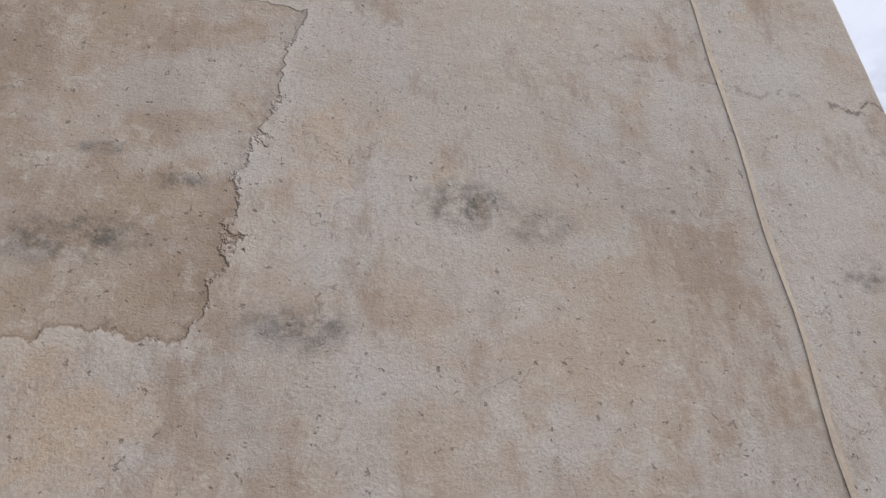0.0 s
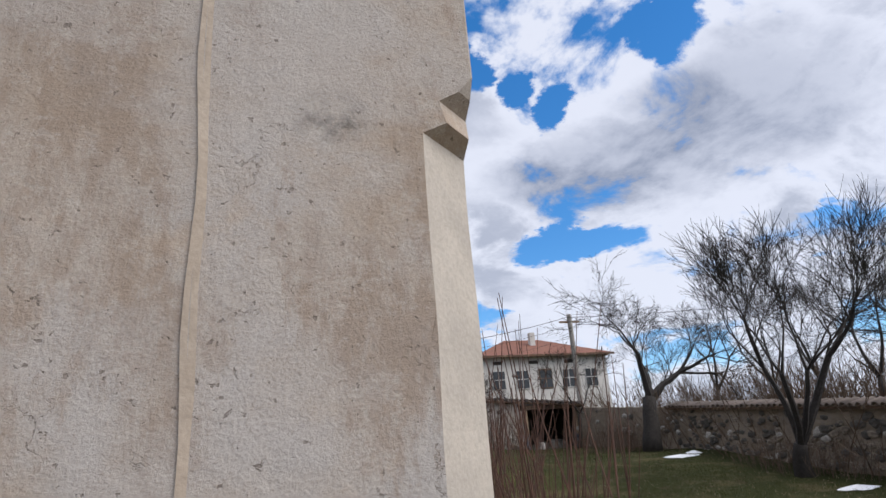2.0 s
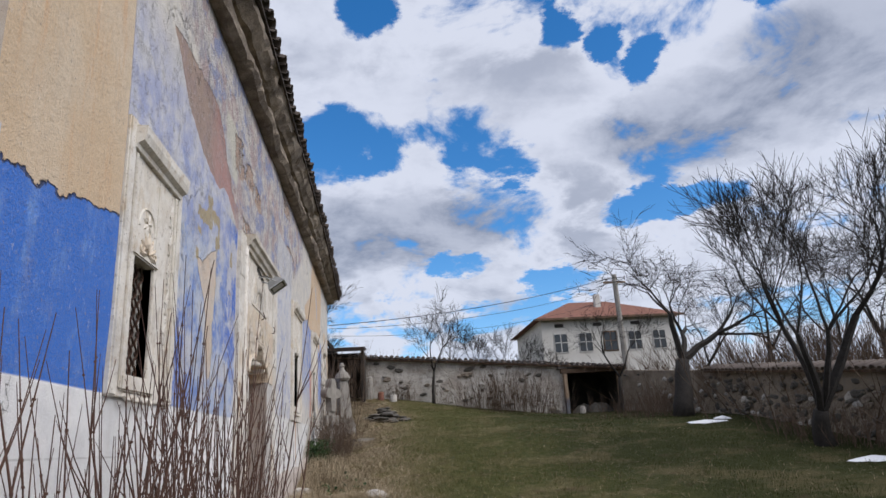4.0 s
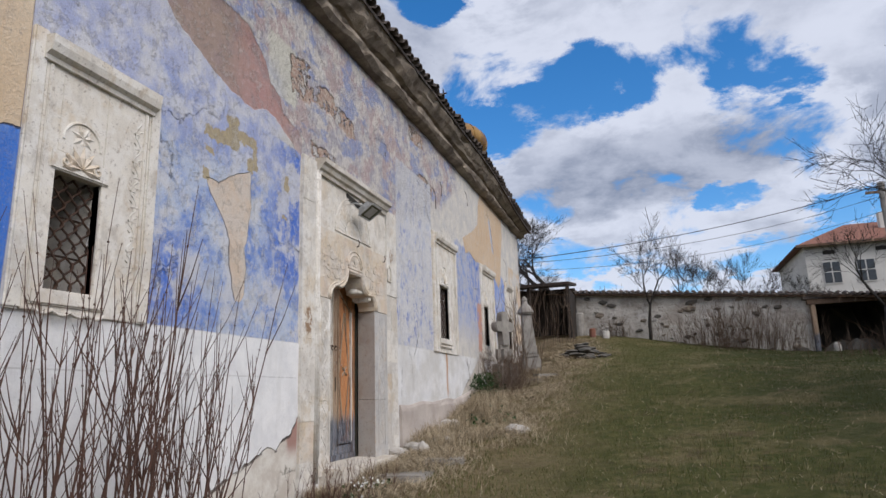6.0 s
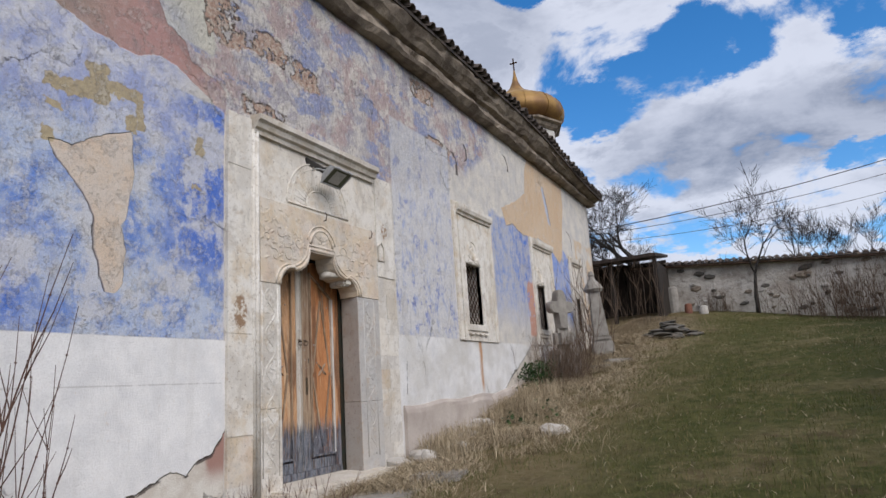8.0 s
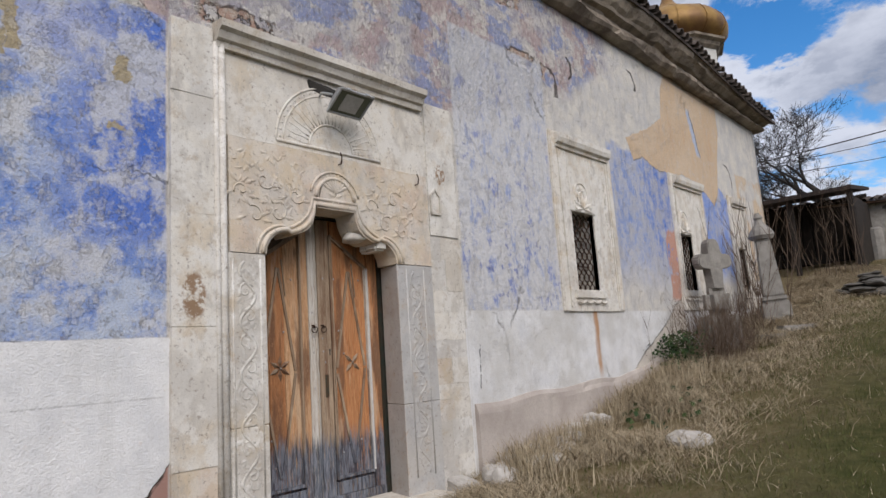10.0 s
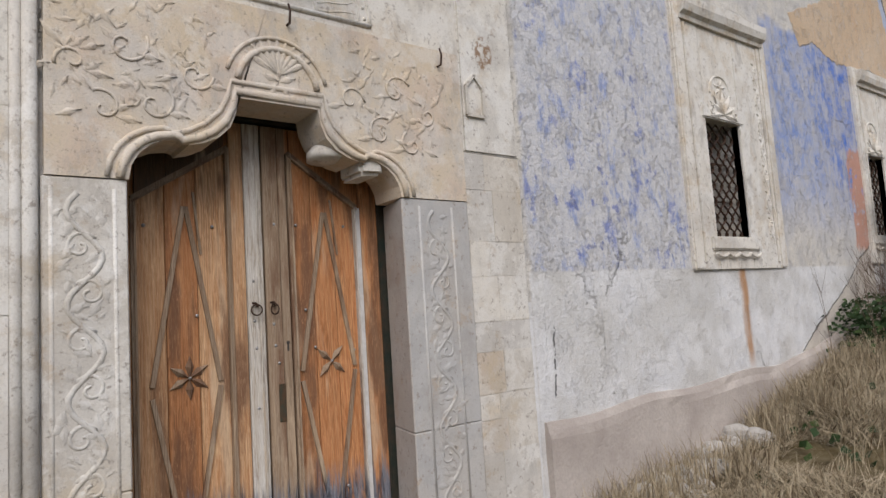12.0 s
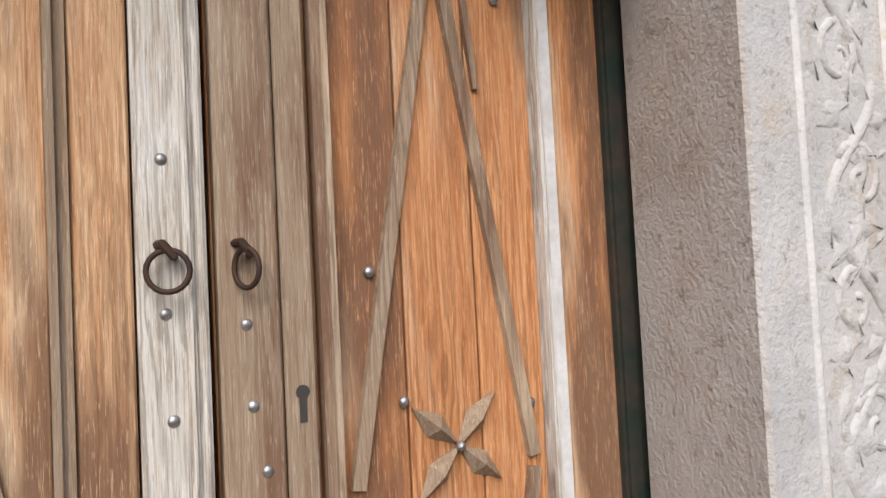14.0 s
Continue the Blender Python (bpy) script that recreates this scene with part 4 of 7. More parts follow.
def wall_with_openings(name, ya, yb, za, zb, openings, material, label):
    """A thick upright wall in the plane x = 0 whose face is finely uneven and pierced right through."""
    def cuts(lo, hi, marks, step):
        base = sorted({lo, hi, *[m for m in marks if lo < m < hi]})
        out = []
        for a, b in zip(base, base[1:]):
            n = max(1, int(round((b - a) / step)))
            out += [a + (b - a) * i / n for i in range(n)]
        return out + [hi]
    ys = cuts(ya, yb, [v for o in openings for v in o[:2]], 0.16)
    zs = cuts(za, zb, [v for o in openings for v in o[2:]], 0.16)
    bm = bmesh.new()

    def hole(i, j):
        if not (0 <= i < len(ys) - 1 and 0 <= j < len(zs) - 1):
            return True
        y, z = (ys[i] + ys[i + 1]) / 2, (zs[j] + zs[j + 1]) / 2
        return any(a < y < b and c < z < d for a, b, c, d in openings)
    front, rear = {}, {}

    def vert(store, i, j, back):
        if (i, j) not in store:
            y, z = ys[i], zs[j]
            n = 0.014 * noise.noise(Vector((y * 0.9, z * 0.9, 2))) + 0.006 * noise.noise(Vector((y * 3, z * 3, 7)))
            store[i, j] = bm.verts.new((-THICK if back else n, y, z))
        return store[i, j]
    for i in range(len(ys) - 1):
        for j in range(len(zs) - 1):
            if hole(i, j):
                continue
            quad = ((i, j), (i + 1, j), (i + 1, j + 1), (i, j + 1))
            bm.faces.new([vert(front, *q, False) for q in quad])
            bm.faces.new([vert(rear, *q, True) for q in quad][::-1])
            for di, dj, p, q in ((-1, 0, 0, 3), (1, 0, 1, 2), (0, -1, 0, 1), (0, 1, 3, 2)):
                if hole(i + di, j + dj):
                    a, b = quad[p], quad[q]
                    bm.faces.new((vert(front, *a, False), vert(front, *b, False), vert(rear, *b, True), vert(rear, *a, True)))
    ob = part(name, bm, material, None, smooth=True)
    ob.data.materials.append(M_WALLFAR)
    for poly in ob.data.polygons:
        poly.use_smooth = abs(poly.normal.x) > 0.9
        poly.material_index = 1 if poly.center.y > 8.5 else 0
    return tagged(ob, label, "wall", kind="structure")


wall_with_openings("wall_long", 2.36, Y1, -0.8, TOP, OPENINGS, M_WALL, "long church wall of peeling blue and white painted plaster")

# corner pier with a chamfered arris, one mesh for the end wall's corner
CH = 0.18


def build_corner():
    bm = bmesh.new()

    def ring(z, c):
        return [(-0.806, 1.595, z), (-0.776, 1.606, z), (0.045 - c, 1.616, z), (0.045, 1.616 + c, z), (0.045, 2.41, z), (0.0, 2.46, z), (-0.7, 2.46, z), (-0.835, 2.3, z)]
    levels = [(-0.8 + 0.13 * i, CH) for i in range(26)] + [(2.58, CH), (2.62, 0.10), (2.70, 0.12), (2.74, 0.05), (2.80, 0.004), *[(2.95 + 0.15 * i, 0.004) for i in range(18)], (TOP, 0.004)]
    rings = [[bm.verts.new(Vector(p) + Vector((noise.noise(Vector((i * 2.0, z * 2.3, 0))) * (0.018 if i < 2 else 0.010), 0, 0))) for i, p in enumerate(ring(z, c))] for z, c in levels]
    for li, (a, b) in enumerate(zip(rings, rings[1:])):
        for j in range(8):
            f = bm.faces.new((a[j], a[(j + 1) % 8], b[(j + 1) % 8], b[j]))
            f.material_index = 1 if (j == 2 and li < 26) else (2 if j == 4 else (3 if j == 0 else 0))
    bm.faces.new(rings[-1])
    bm.faces.new(rings[0][::-1])
    ob = part("wall_corner_pier", bm, M_RENDER)
    ob.data.materials.append(M_CREAM)
    ob.data.materials.append(M_CREAM)
    ob.data.materials.append(M_BAND)
    return tagged(ob, "rendered corner pier with a cream chamfered arris", "pier", kind="structure")


build_corner()
bm = bmesh.new()
n_x, n_z = 50, 40
grid = [[bm.verts.new((-9.0 + 8.205 * i / n_x, Y0 + 0.02 * min(1.0, (n_x - i) / 4) * noise.noise(Vector((i * 0.16, j * 0.16, 5))), -0.8 + 6.42 * j / n_z)) for j in range(n_z + 1)] for i in range(n_x + 1)]
rear = [[bm.verts.new((-9.0 + 8.205 * i, Y0 + 0.7, -0.8 + 6.42 * j)) for j in (0, 1)] for i in (0, 1)]
for i in range(n_x):
    for j in range(n_z):
        bm.faces.new((grid[i][j], grid[i + 1][j], grid[i + 1][j + 1], grid[i][j + 1]))
bm.faces.new((rear[0][0], rear[0][1], rear[1][1], rear[1][0]))
tagged(part("wall_end", bm, M_RENDER, smooth=True), "end wall of rough brown-grey lime render with cracks", "wall", kind="structure")

tagged(part("wall_far_side", box_bm(-9.0, -8.3, 1.66, Y1, -0.8, TOP), M_RENDER), "far long wall of the church in bare render", "wall", kind="structure")
tagged(part("wall_far_end", box_bm(-8.3, -0.76, Y1 - 0.7, Y1 - 0.01, -0.8, TOP), M_RENDER), "far end wall of the church in bare render", "wall", kind="structure")
tagged(part("floor_church", box_bm(-8.3, -0.76, 2.5, Y1 - 0.7, 0.45, 0.55), M_DARK), "dark stone floor inside the church", "floor", kind="structure")
tagged(part("ceiling_church", box_bm(-8.3, -0.76, 2.5, Y1 - 0.7, 5.3, 5.45), M_DARKWOOD), "dark boarded ceiling inside the church", "ceiling", kind="structure")

# low plinth past the portal, its top weathered to a slope
prof = [(-0.05, -0.3), (0.05, -0.3), (0.042, 1.10), (0.034, 1.15), (0.016, 1.19), (-0.05, 1.20)]
bm = sweep_y(bmesh.new(), prof, 9.93, 14.25, 0.12, 0.012, 0.03)
for v in bm.verts:
    if v.co.z > 0.8:
        v.co.z += 0.025 * (v.co.y - 9.9) + 0.22 * max(0.0, (v.co.y - 12.6) / 1.65) ** 1.5 + 0.035 * noise.noise(Vector((v.co.y * 1.7, 0, 3)))
tagged(part("plinth", bm, M_PLINTH), "worn grey-brown rendered plinth along the wall foot", "plinth", kind="structure")

# moulded eaves cornice: a worn roll under a rough cove; the eaves sink towards the far end
def eaves_dip(y):
    f = min(max((y - 14.0) / 5.5, 0.0), 1.0)
    return f * f * (3 - 2 * f)


profile = [(-0.3, 5.80), (0.03, 5.80), (0.09, 5.795), (0.15, 5.82), (0.185, 5.87), (0.19, 5.93), (0.16, 5.98), (0.12, 6.005), (0.13, 6.04), (0.20, 6.07), (0.25, 6.13), (0.30, 6.17), (0.33, 6.24), (0.35, 6.30), (-0.3, 6.30)]
bm = sweep_y(bmesh.new(), profile, 1.5, 19.62, 0.07, 0.045, 0.14)
for v in bm.verts:
    f = eaves_dip(v.co.y)
    if v.co.x > 0:
        v.co += noise.noise_vector(v.co * 6.0) * 0.018 + noise.noise_vector(v.co * 2.1) * 0.02
    v.co.z = 5.80 - 0.05 * f + (v.co.z - 5.80) * (1 - 0.62 * f)
tagged(part("eaves_cornice", bm, M_CORNICE), "moulded eaves cornice with crumbling brown plaster", "cornice", kind="structure")

roof = thing("church_roof", "low church roof of old dark barrel tiles", "roof", kind="structure")
bm = bmesh.new()
rings = []
for i in range(38):
    y = 1.35 + 18.4 * i / 37
    f = 0.40 * eaves_dip(y)
    rings.append([bm.verts.new((x, y, z - f)) for x, z in ((0.37, 6.28), (0.37, 6.33), (-4.5, 7.95), (-9.6, 6.33), (-9.6, 6.28), (-4.5, 7.90))])
for a, b in zip(rings, rings[1:]):
    for i in range(6):
        bm.faces.new((a[i], b[i], b[(i + 1) % 6], a[(i + 1) % 6]))
bm.faces.new(rings[0])
bm.faces.new(rings[-1][::-1])
part("roof_deck", bm, M_TILE, roof)


def barrel_tile_mesh():
    bm = bmesh.new()
    n = 6
    rows = []
    for x, r in ((0.0, 0.085), (-0.42, 0.07)):
        for rr in (r, r - 0.015):
            rows.append([bm.verts.new((x, rr * math.cos(math.pi * i / n), rr * math.sin(math.pi * i / n))) for i in range(n + 1)])
    o0, i0, o1, i1 = rows
    for i in range(n):
        bm.faces.new((o0[i], o0[i + 1], o1[i + 1], o1[i]))
        bm.faces.new((i0[i], i1[i], i1[i + 1], i0[i + 1]))
        bm.faces.new((o0[i], i0[i], i0[i + 1], o0[i + 1]))
    return mesh_from("barrel_tile", bm, M_TILE, True)


def tile_row(parent, me, y_from, y_to, x, z, pitch, tilt, mirror=1):
    n = int((y_to - y_from) / pitch)
    for i in range(n):
        ob = new("roof_tile", me)
        ob.parent = parent
        y = y_from + pitch * (i + 0.5)
        ob.matrix_basis = pose(x + random.uniform(-0.03, 0.03), y + random.uniform(-0.01, 0.01), z - 0.40 * eaves_dip(y) + random.uniform(-0.012, 0.012), random.uniform(-4, 4), tilt + random.uniform(-2, 2), random.uniform(-3, 3))


TILE = barrel_tile_mesh()
tile_row(roof, TILE, 1.4, 19.7, 0.43, 6.325, 0.185, 17.5)


# ---- carving tools ----
def arc_points(cy, cz, r, a0, a1, n, x):
    return [Vector((x, cy + r * math.cos(radians(a0 + (a1 - a0) * i / n)), cz + r * math.sin(radians(a0 + (a1 - a0) * i / n)))) for i in range(n + 1)]


def spiral(bm, y, z, r, turn, start, x, thick):
    pts = []
    for i in range(17):
        f = i / 16
        a = radians(start + turn * f)
        rr = r * (1 - 0.85 * f)
        pts.append(Vector((x + 0.004 * f, y + rr * math.cos(a), z + rr * math.sin(a))))
    tube(bm, pts, thick, thick * 0.6, 6)


def leaf(bm, y, z, length, angle, x, width=0.35, lift=0.012):
    """A small pointed petal lying on the wall plane."""
    d = Vector((0, math.cos(radians(angle)), math.sin(radians(angle))))
    s = Vector((0, -d.z, d.y))
    p = Vector((x, y, z))
    up = Vector((lift, 0, 0))
    tip, mid = p + d * length, p + d * length * 0.5
    a, b = mid + s * length * width * 0.5, mid - s * length * width * 0.5
    v = [bm.verts.new(q) for q in (p, a, tip, b, p + up * 0.4, mid + up, tip + up * 0.3)]
    for f in ((0, 1, 5, 4), (1, 2, 6, 5), (2, 3, 5, 6), (3, 0, 4, 5)):
        bm.faces.new([v[i] for i in f])


def vine(bm, y, za, zb, amp, period, x, thick=0.011):
    n = int((zb - za) / 0.03)
    tube(bm, [Vector((x, y + amp * math.sin(2 * math.pi * (za + (zb - za) * i / n) / period), za + (zb - za) * i / n)) for i in range(n + 1)], thick, thick, 6)
    z, side = za + period * 0.25, 1
    while z < zb - 0.05:
        spiral(bm, y - side * amp * 0.25, z, amp * 0.95, side * 420, 90 - side * 60, x, thick * 0.8)
        leaf(bm, y + side * amp * 0.5, z + period * 0.2, amp * 1.1, 90 - side * 50, x)
        leaf(bm, y - side * amp * 0.9, z + period * 0.08, amp * 0.8, 90 + side * 60, x)
        z += period * 0.5
        side = -side


def rosette(bm, y, z, r, n, x, width=0.4, start=0):
    for i in range(n):
        leaf(bm, y, z, r, start + 360 * i / n, x, width)


def strip(bm, a, b, width, x0, x1):
    """A straight lath between two (y, z) points."""
    d = Vector((b[0] - a[0], b[1] - a[1]))
    s = Vector((-d.y, d.x)).normalized() * width / 2
    prism(bm, [(a[0] + s.x, a[1] + s.y), (a[0] - s.x, a[1] - s.y), (b[0] - s.x, b[1] - s.y), (b[0] + s.x, b[1] + s.y)], x0, x1)
    return bm


def slab(parent, name, y0, y1, z0, z1, x1, material, x0=-0.03, bevel=0.008, label="", rough=0.003):
    return part(name, box_bm(x0, x1, y0, y1, z0, z1, bevel, None, rough), material, parent, label)


# ---- windows with carved stone surrounds and wavy iron grilles ----
def window(number, o, fy0, fy1, fz0, fz1, label, grey=False):
    y0, y1, z0, z1 = o
    stone = M_WHITESTONE
    win = thing(f"window_{number}", label, "window", (0, (y0 + y1) / 2, z0), kind="structure")
    inv = Matrix.Translation((0, (y0 + y1) / 2, z0)).inverted()

    def add(name, bm, mat, lab="", smooth=False, parent=None):
        bm.transform(inv)
        return part(name, bm, mat, parent or win, lab, smooth)
    b = 0.11
    add("frame_jamb", box_bm(-0.05, 0.034, fy0, fy0 + b, fz0, fz1, 0.012, None, 0.004), stone)
    add("frame_jamb", box_bm(-0.05, 0.034, fy1 - b, fy1, fz0, fz1, 0.012, None, 0.004), stone)
    add("frame_head", box_bm(-0.05, 0.037, fy0 + b, fy1 - b, fz1 - 0.09, fz1, 0.01, None, 0.004), stone)
    inner = (fy0 + b + 0.002, fy1 - b - 0.002)
    add("inner_panel", box_bm(-0.06, 0.020, inner[0], y0, fz0, fz1 - 0.092, 0.004), stone)
    add("inner_panel", box_bm(-0.06, 0.020, y1, inner[1], fz0, fz1 - 0.092, 0.004), stone)
    add("tympanum", box_bm(-0.06, 0.018, y0 + 0.001, y1 - 0.001, z1 + 0.13, fz1 - 0.092, 0.003), stone)
    add("lintel", box_bm(-0.30, 0.034, y0 - 0.05, y1 + 0.05, z1, z1 + 0.128, 0.01, None, 0.003), stone)
    add("sill", box_bm(-0.35, 0.045, y0 - 0.10, y1 + 0.10, z0 - 0.10, z0, 0.012, None, 0.006), stone)
    add("apron", box_bm(-0.05, 0.022, y0 - 0.001, y1 + 0.001, fz0, z0 - 0.101, 0.004), stone)
    prof = [(0.0, fz1 - 0.20), (0.045, fz1 - 0.20), (0.05, fz1 - 0.17), (0.085, fz1 - 0.15), (0.10, fz1 - 0.10), (0.105, fz1 - 0.045), (0.0, fz1 - 0.04)]
    add("hood_mould", sweep_y(bmesh.new(), prof, fy0 + b * 0.7, fy1 - b * 0.7, 0.06, 0.004, 0.012), stone)
    for yy in (fy0 + b + 0.035, fy1 - b - 0.035):
        add("inner_bead", box_bm(0.018, 0.036, yy - 0.012, yy + 0.012, fz0 + 0.05, fz1 - 0.21, 0.005), stone)
    yc, w = (y0 + y1) / 2, (y1 - y0)
    bm = bmesh.new()
    tube(bm, arc_points(yc, z1 + 0.22, 0.15, 0, 180, 14, 0.018), 0.011, 0.011, 6)
    rosette(bm, yc, z1 + 0.27, 0.09, 7, 0.018, 0.4, 12)
    add("arch_carving", bm, stone)
    bm = bmesh.new()
    for i in range(7):
        leaf(bm, yc, z1 + 0.05, w * 0.42, -8 + 196 * i / 6, 0.034, 0.32, 0.02)
    for s in (-1, 1):
        spiral(bm, yc + s * w * 0.34, z1 + 0.07, 0.045, s * 400, 90, 0.036, 0.011)
    add("lintel_carving", bm, M_LINTEL if number == 1 else stone)
    bm = bmesh.new()
    vine(bm, fy1 - b - 0.10, fz0 + 0.2, fz1 - 0.3, 0.03, 0.22, 0.020, 0.006)
    add("jamb_carving", bm, stone)
    bm = bmesh.new()
    pts = [Vector((0.046, y0 - 0.08 + (y1 - y0 + 0.16) * i / 24, z0 - 0.13 - 0.025 * abs(math.sin(i * math.pi / 6)))) for i in range(25)]
    tube(bm, pts, 0.012, 0.012, 6)
    add("apron_scallop", bm, stone)
    # grille: interlocking wavy bars
    n = max(6, int(round(w / 0.055)))
    for i in range(-1, n + 1):
        y = y0 + w * (i + 0.5) / n
        amp = w / n * 0.62
        m = int((z1 - z0) / 0.02)
        ph = 0 if i % 2 else math.pi
        bm = bmesh.new()
        tube(bm, [Vector((-0.055 - (0.012 if i % 2 else 0.0), y + amp * math.sin(2 * math.pi * (z0 + (z1 - z0) * j / m) / 0.13 + ph), z0 + (z1 - z0) * j / m)) for j in range(m + 1)], 0.008, 0.008, 5)
        add("grille_bar", bm, M_IRON, smooth=True)
    for f in (0.33, 0.67):
        bm = bmesh.new()
        z = z0 + (z1 - z0) * f
        tube(bm, [Vector((-0.125, y0, z)), Vector((-0.125, y1, z))], 0.008, 0.008, 5)
        add("grille_crossbar", bm, M_IRON, smooth=True)
    return win


window(1, OPENINGS[0], 3.84, 4.96, 1.86, 3.64, "whitewashed carved stone window with a wavy iron grille")
window(2, OPENINGS[1], 11.56, 12.95, 2.03, 4.14, "cream carved stone window above a rust run")
window(3, OPENINGS[2], 14.80, 16.06, 2.05, 4.14, "pale carved stone window behind the stone cross")
window(4, OPENINGS[3], 17.25, 18.15, 2.1, 4.12, "narrow dark window beside the leaning gravestone")

# ---- the portal ----
portal = thing("door_1", "double oak church door in a carved limestone portal", "door", (0, 8.5, 0.5), kind="structure")
PINV = Matrix.Translation((0, 8.5, 0.5)).inverted()


def pp(name, bm, mat, label="", smooth=False, parent=None):
    bm.transform(PINV)
    return part(name, bm, mat, parent or portal, label, smooth)


# ashlar pilaster, vertical mouldings
z = 0.30
for h in (0.38, 0.40, 0.85, 0.72, 0.80, 0.60):
    pp("pilaster_block", box_bm(-0.05, 0.035 + random.uniform(-0.004, 0.004), 7.135, 7.425, z + 0.0004, min(z + h - 0.0004, 3.95), 0.0015, None, 0.002), M_LINTEL if abs(z - 0.68) < 0.05 else M_PILASTER)
    z += h
pp("pilaster_mortar", box_bm(-0.05, 0.031, 7.138, 7.422, 0.31, 3.93), M_WHITESTONE)
for y, r in ((7.445, 0.020), (7.487, 0.026)):
    bm = bmesh.new()
    tube(bm, [Vector((0.03, y, 0.45)), Vector((0.03, y, 2.2)), Vector((0.03, y, 3.86))], r, r, 10)
    pp("edge_moulding", bm, M_STONE, "", True)
pp("moulding_back", box_bm(-0.05, 0.022, 7.426, 7.515, 0.4, 3.86, 0.004), M_STONE)

# patchwork blocks beside the right jamb: two columns
z = 0.34
for row, h in enumerate((0.26, 0.20, 0.30, 0.17, 0.13, 0.22, 0.16, 0.24, 0.19, 0.28, 0.2)):
    split = 9.62 + (0.03 if row % 2 else -0.02)
    for a, b2 in ((9.462, split), (split, 9.865)):
        m = random.choice((M_STONE, M_GREYBLOCK, M_WHITESTONE, M_WHITESTONE, M_PINKBLOCK, M_STONE))
        pp("patch_block", box_bm(-0.05, 0.014 + random.uniform(-0.001, 0.002), a + 0.0004, b2 - 0.0004, z + 0.0004, z + h - 0.0004, 0.0015, None, 0.002), m)
    z += h
pp("patch_pilaster", box_bm(-0.05, 0.022, 9.47, 9.86, z + 0.006, 3.94, 0.01, None, 0.004), M_PILASTER)
pp("patch_mortar", box_bm(-0.05, 0.0115, 9.464, 9.862, 0.36, z, 0.0), M_WHITESTONE)
bm = bmesh.new()
niche = [(9.50, 2.90), (9.50, 3.06), (9.56, 3.13), (9.62, 3.06), (9.62, 2.90)]
for a, b2 in zip(niche, niche[1:] + niche[:1]):
    strip(bm, a, b2, 0.018, 0.015, 0.036)
pp("niche_moulding", bm, M_STONE)

# splayed jambs with carved vines
for name, plan, vy in (("jamb", [(0.030, 7.52), (0.030, 7.80), (-0.20, 7.78), (-0.20, 7.52)], 7.655), ("jamb", [(0.030, 9.455), (0.030, 9.035), (-0.245, 9.100), (-0.245, 9.455)], 9.245)):
    bm = bmesh.new()
    zs = [0.50, 1.28, 2.418]
    for za, zb in zip(zs, zs[1:]):
        lo = [bm.verts.new((x, y, za + 0.0006)) for x, y in plan]
        hi = [bm.verts.new((x, y, zb - 0.0006)) for x, y in plan]
        bm.faces.new(lo)
        bm.faces.new(hi[::-1])
        for i in range(4):
            bm.faces.new((lo[i], hi[i], hi[(i + 1) % 4], lo[(i + 1) % 4]))
    bmesh.ops.bevel(bm, geom=bm.edges[:], offset=0.006, segments=1, affect="EDGES")
    jamb = pp(name, bm, M_JAMB if vy > 9 else M_STONE, "grey limestone jamb with carved vine scrolls")
    jamb.data.materials.append(M_REVEAL)
    for poly in jamb.data.polygons:
        poly.material_index = 1 if vy > 9 and abs(poly.normal.y) > 0.5 else 0
    bm = bmesh.new()
    vine(bm, vy, 0.72, 2.36, 0.058, 0.34, 0.0245, 0.0125)
    for i in range(64):
        leaf(bm, vy + random.uniform(-0.07, 0.07), 0.75 + 1.6 * i / 64, random.uniform(0.05, 0.085), random.uniform(0, 360), 0.0295, 0.52, 0.008)
    for off in (-0.105, 0.10):
        tube(bm, [Vector((0.0255, vy + off, 0.7)), Vector((0.0255, vy + off, 2.38))], 0.009, 0.009, 8)
    bm.transform(PINV)
    part("vine_carving", bm, M_JAMB if vy > 9 else M_STONE, jamb, smooth=True)

# stepped ogee arch stone
arch_half = [(7.805, 2.42)] + [(7.995 - 0.19 * math.cos(radians(a)), 2.42 + 0.175 * math.sin(radians(a))) for a in (18, 36, 54, 72, 90)] + [(8.02, 2.59), (8.03, 2.575), (8.09, 2.59), (8.15, 2.62), (8.20, 2.67), (8.225, 2.735), (8.235, 2.80)]
CY = 8.42
arch = arch_half + [(2 * CY - y, z) for y, z in reversed(arch_half)]
bm = bmesh.new()
# quads between arch and outer edge keep the faces clean
inner, outer = arch, []
n = len(arch)
for i, (y, z) in enumerate(arch):
    f = i / (n - 1)
    outer.append((7.53 + (9.45 - 7.53) * f, 3.22))
cols = {}
for x, tag in ((0.034, "f"), (-0.205, "b")):
    cols[tag] = ([bm.verts.new((x, y, z)) for y, z in inner], [bm.verts.new((x, y, z)) for y, z in outer], bm.verts.new((x, 7.53, 2.42)), bm.verts.new((x, 9.45, 2.42)))
for tag in "fb":
    i_, o_, l_, r_ = cols[tag]
    for a in range(n - 1):
        bm.faces.new((i_[a], i_[a + 1], o_[a + 1], o_[a]))
    bm.faces.new((l_, i_[0], o_[0]))
    bm.faces.new((r_, o_[-1], i_[-1]))
f, b2 = cols["f"], cols["b"]
for a in range(n - 1):
    bm.faces.new((f[0][a], f[0][a + 1], b2[0][a + 1], b2[0][a]))
    bm.faces.new((f[1][a], f[1][a + 1], b2[1][a + 1], b2[1][a]))
for p, q in ((f[2], b2[2]),):
    bm.faces.new((p, f[0][0], b2[0][0], q))
    bm.faces.new((p, q, b2[1][0], f[1][0]))
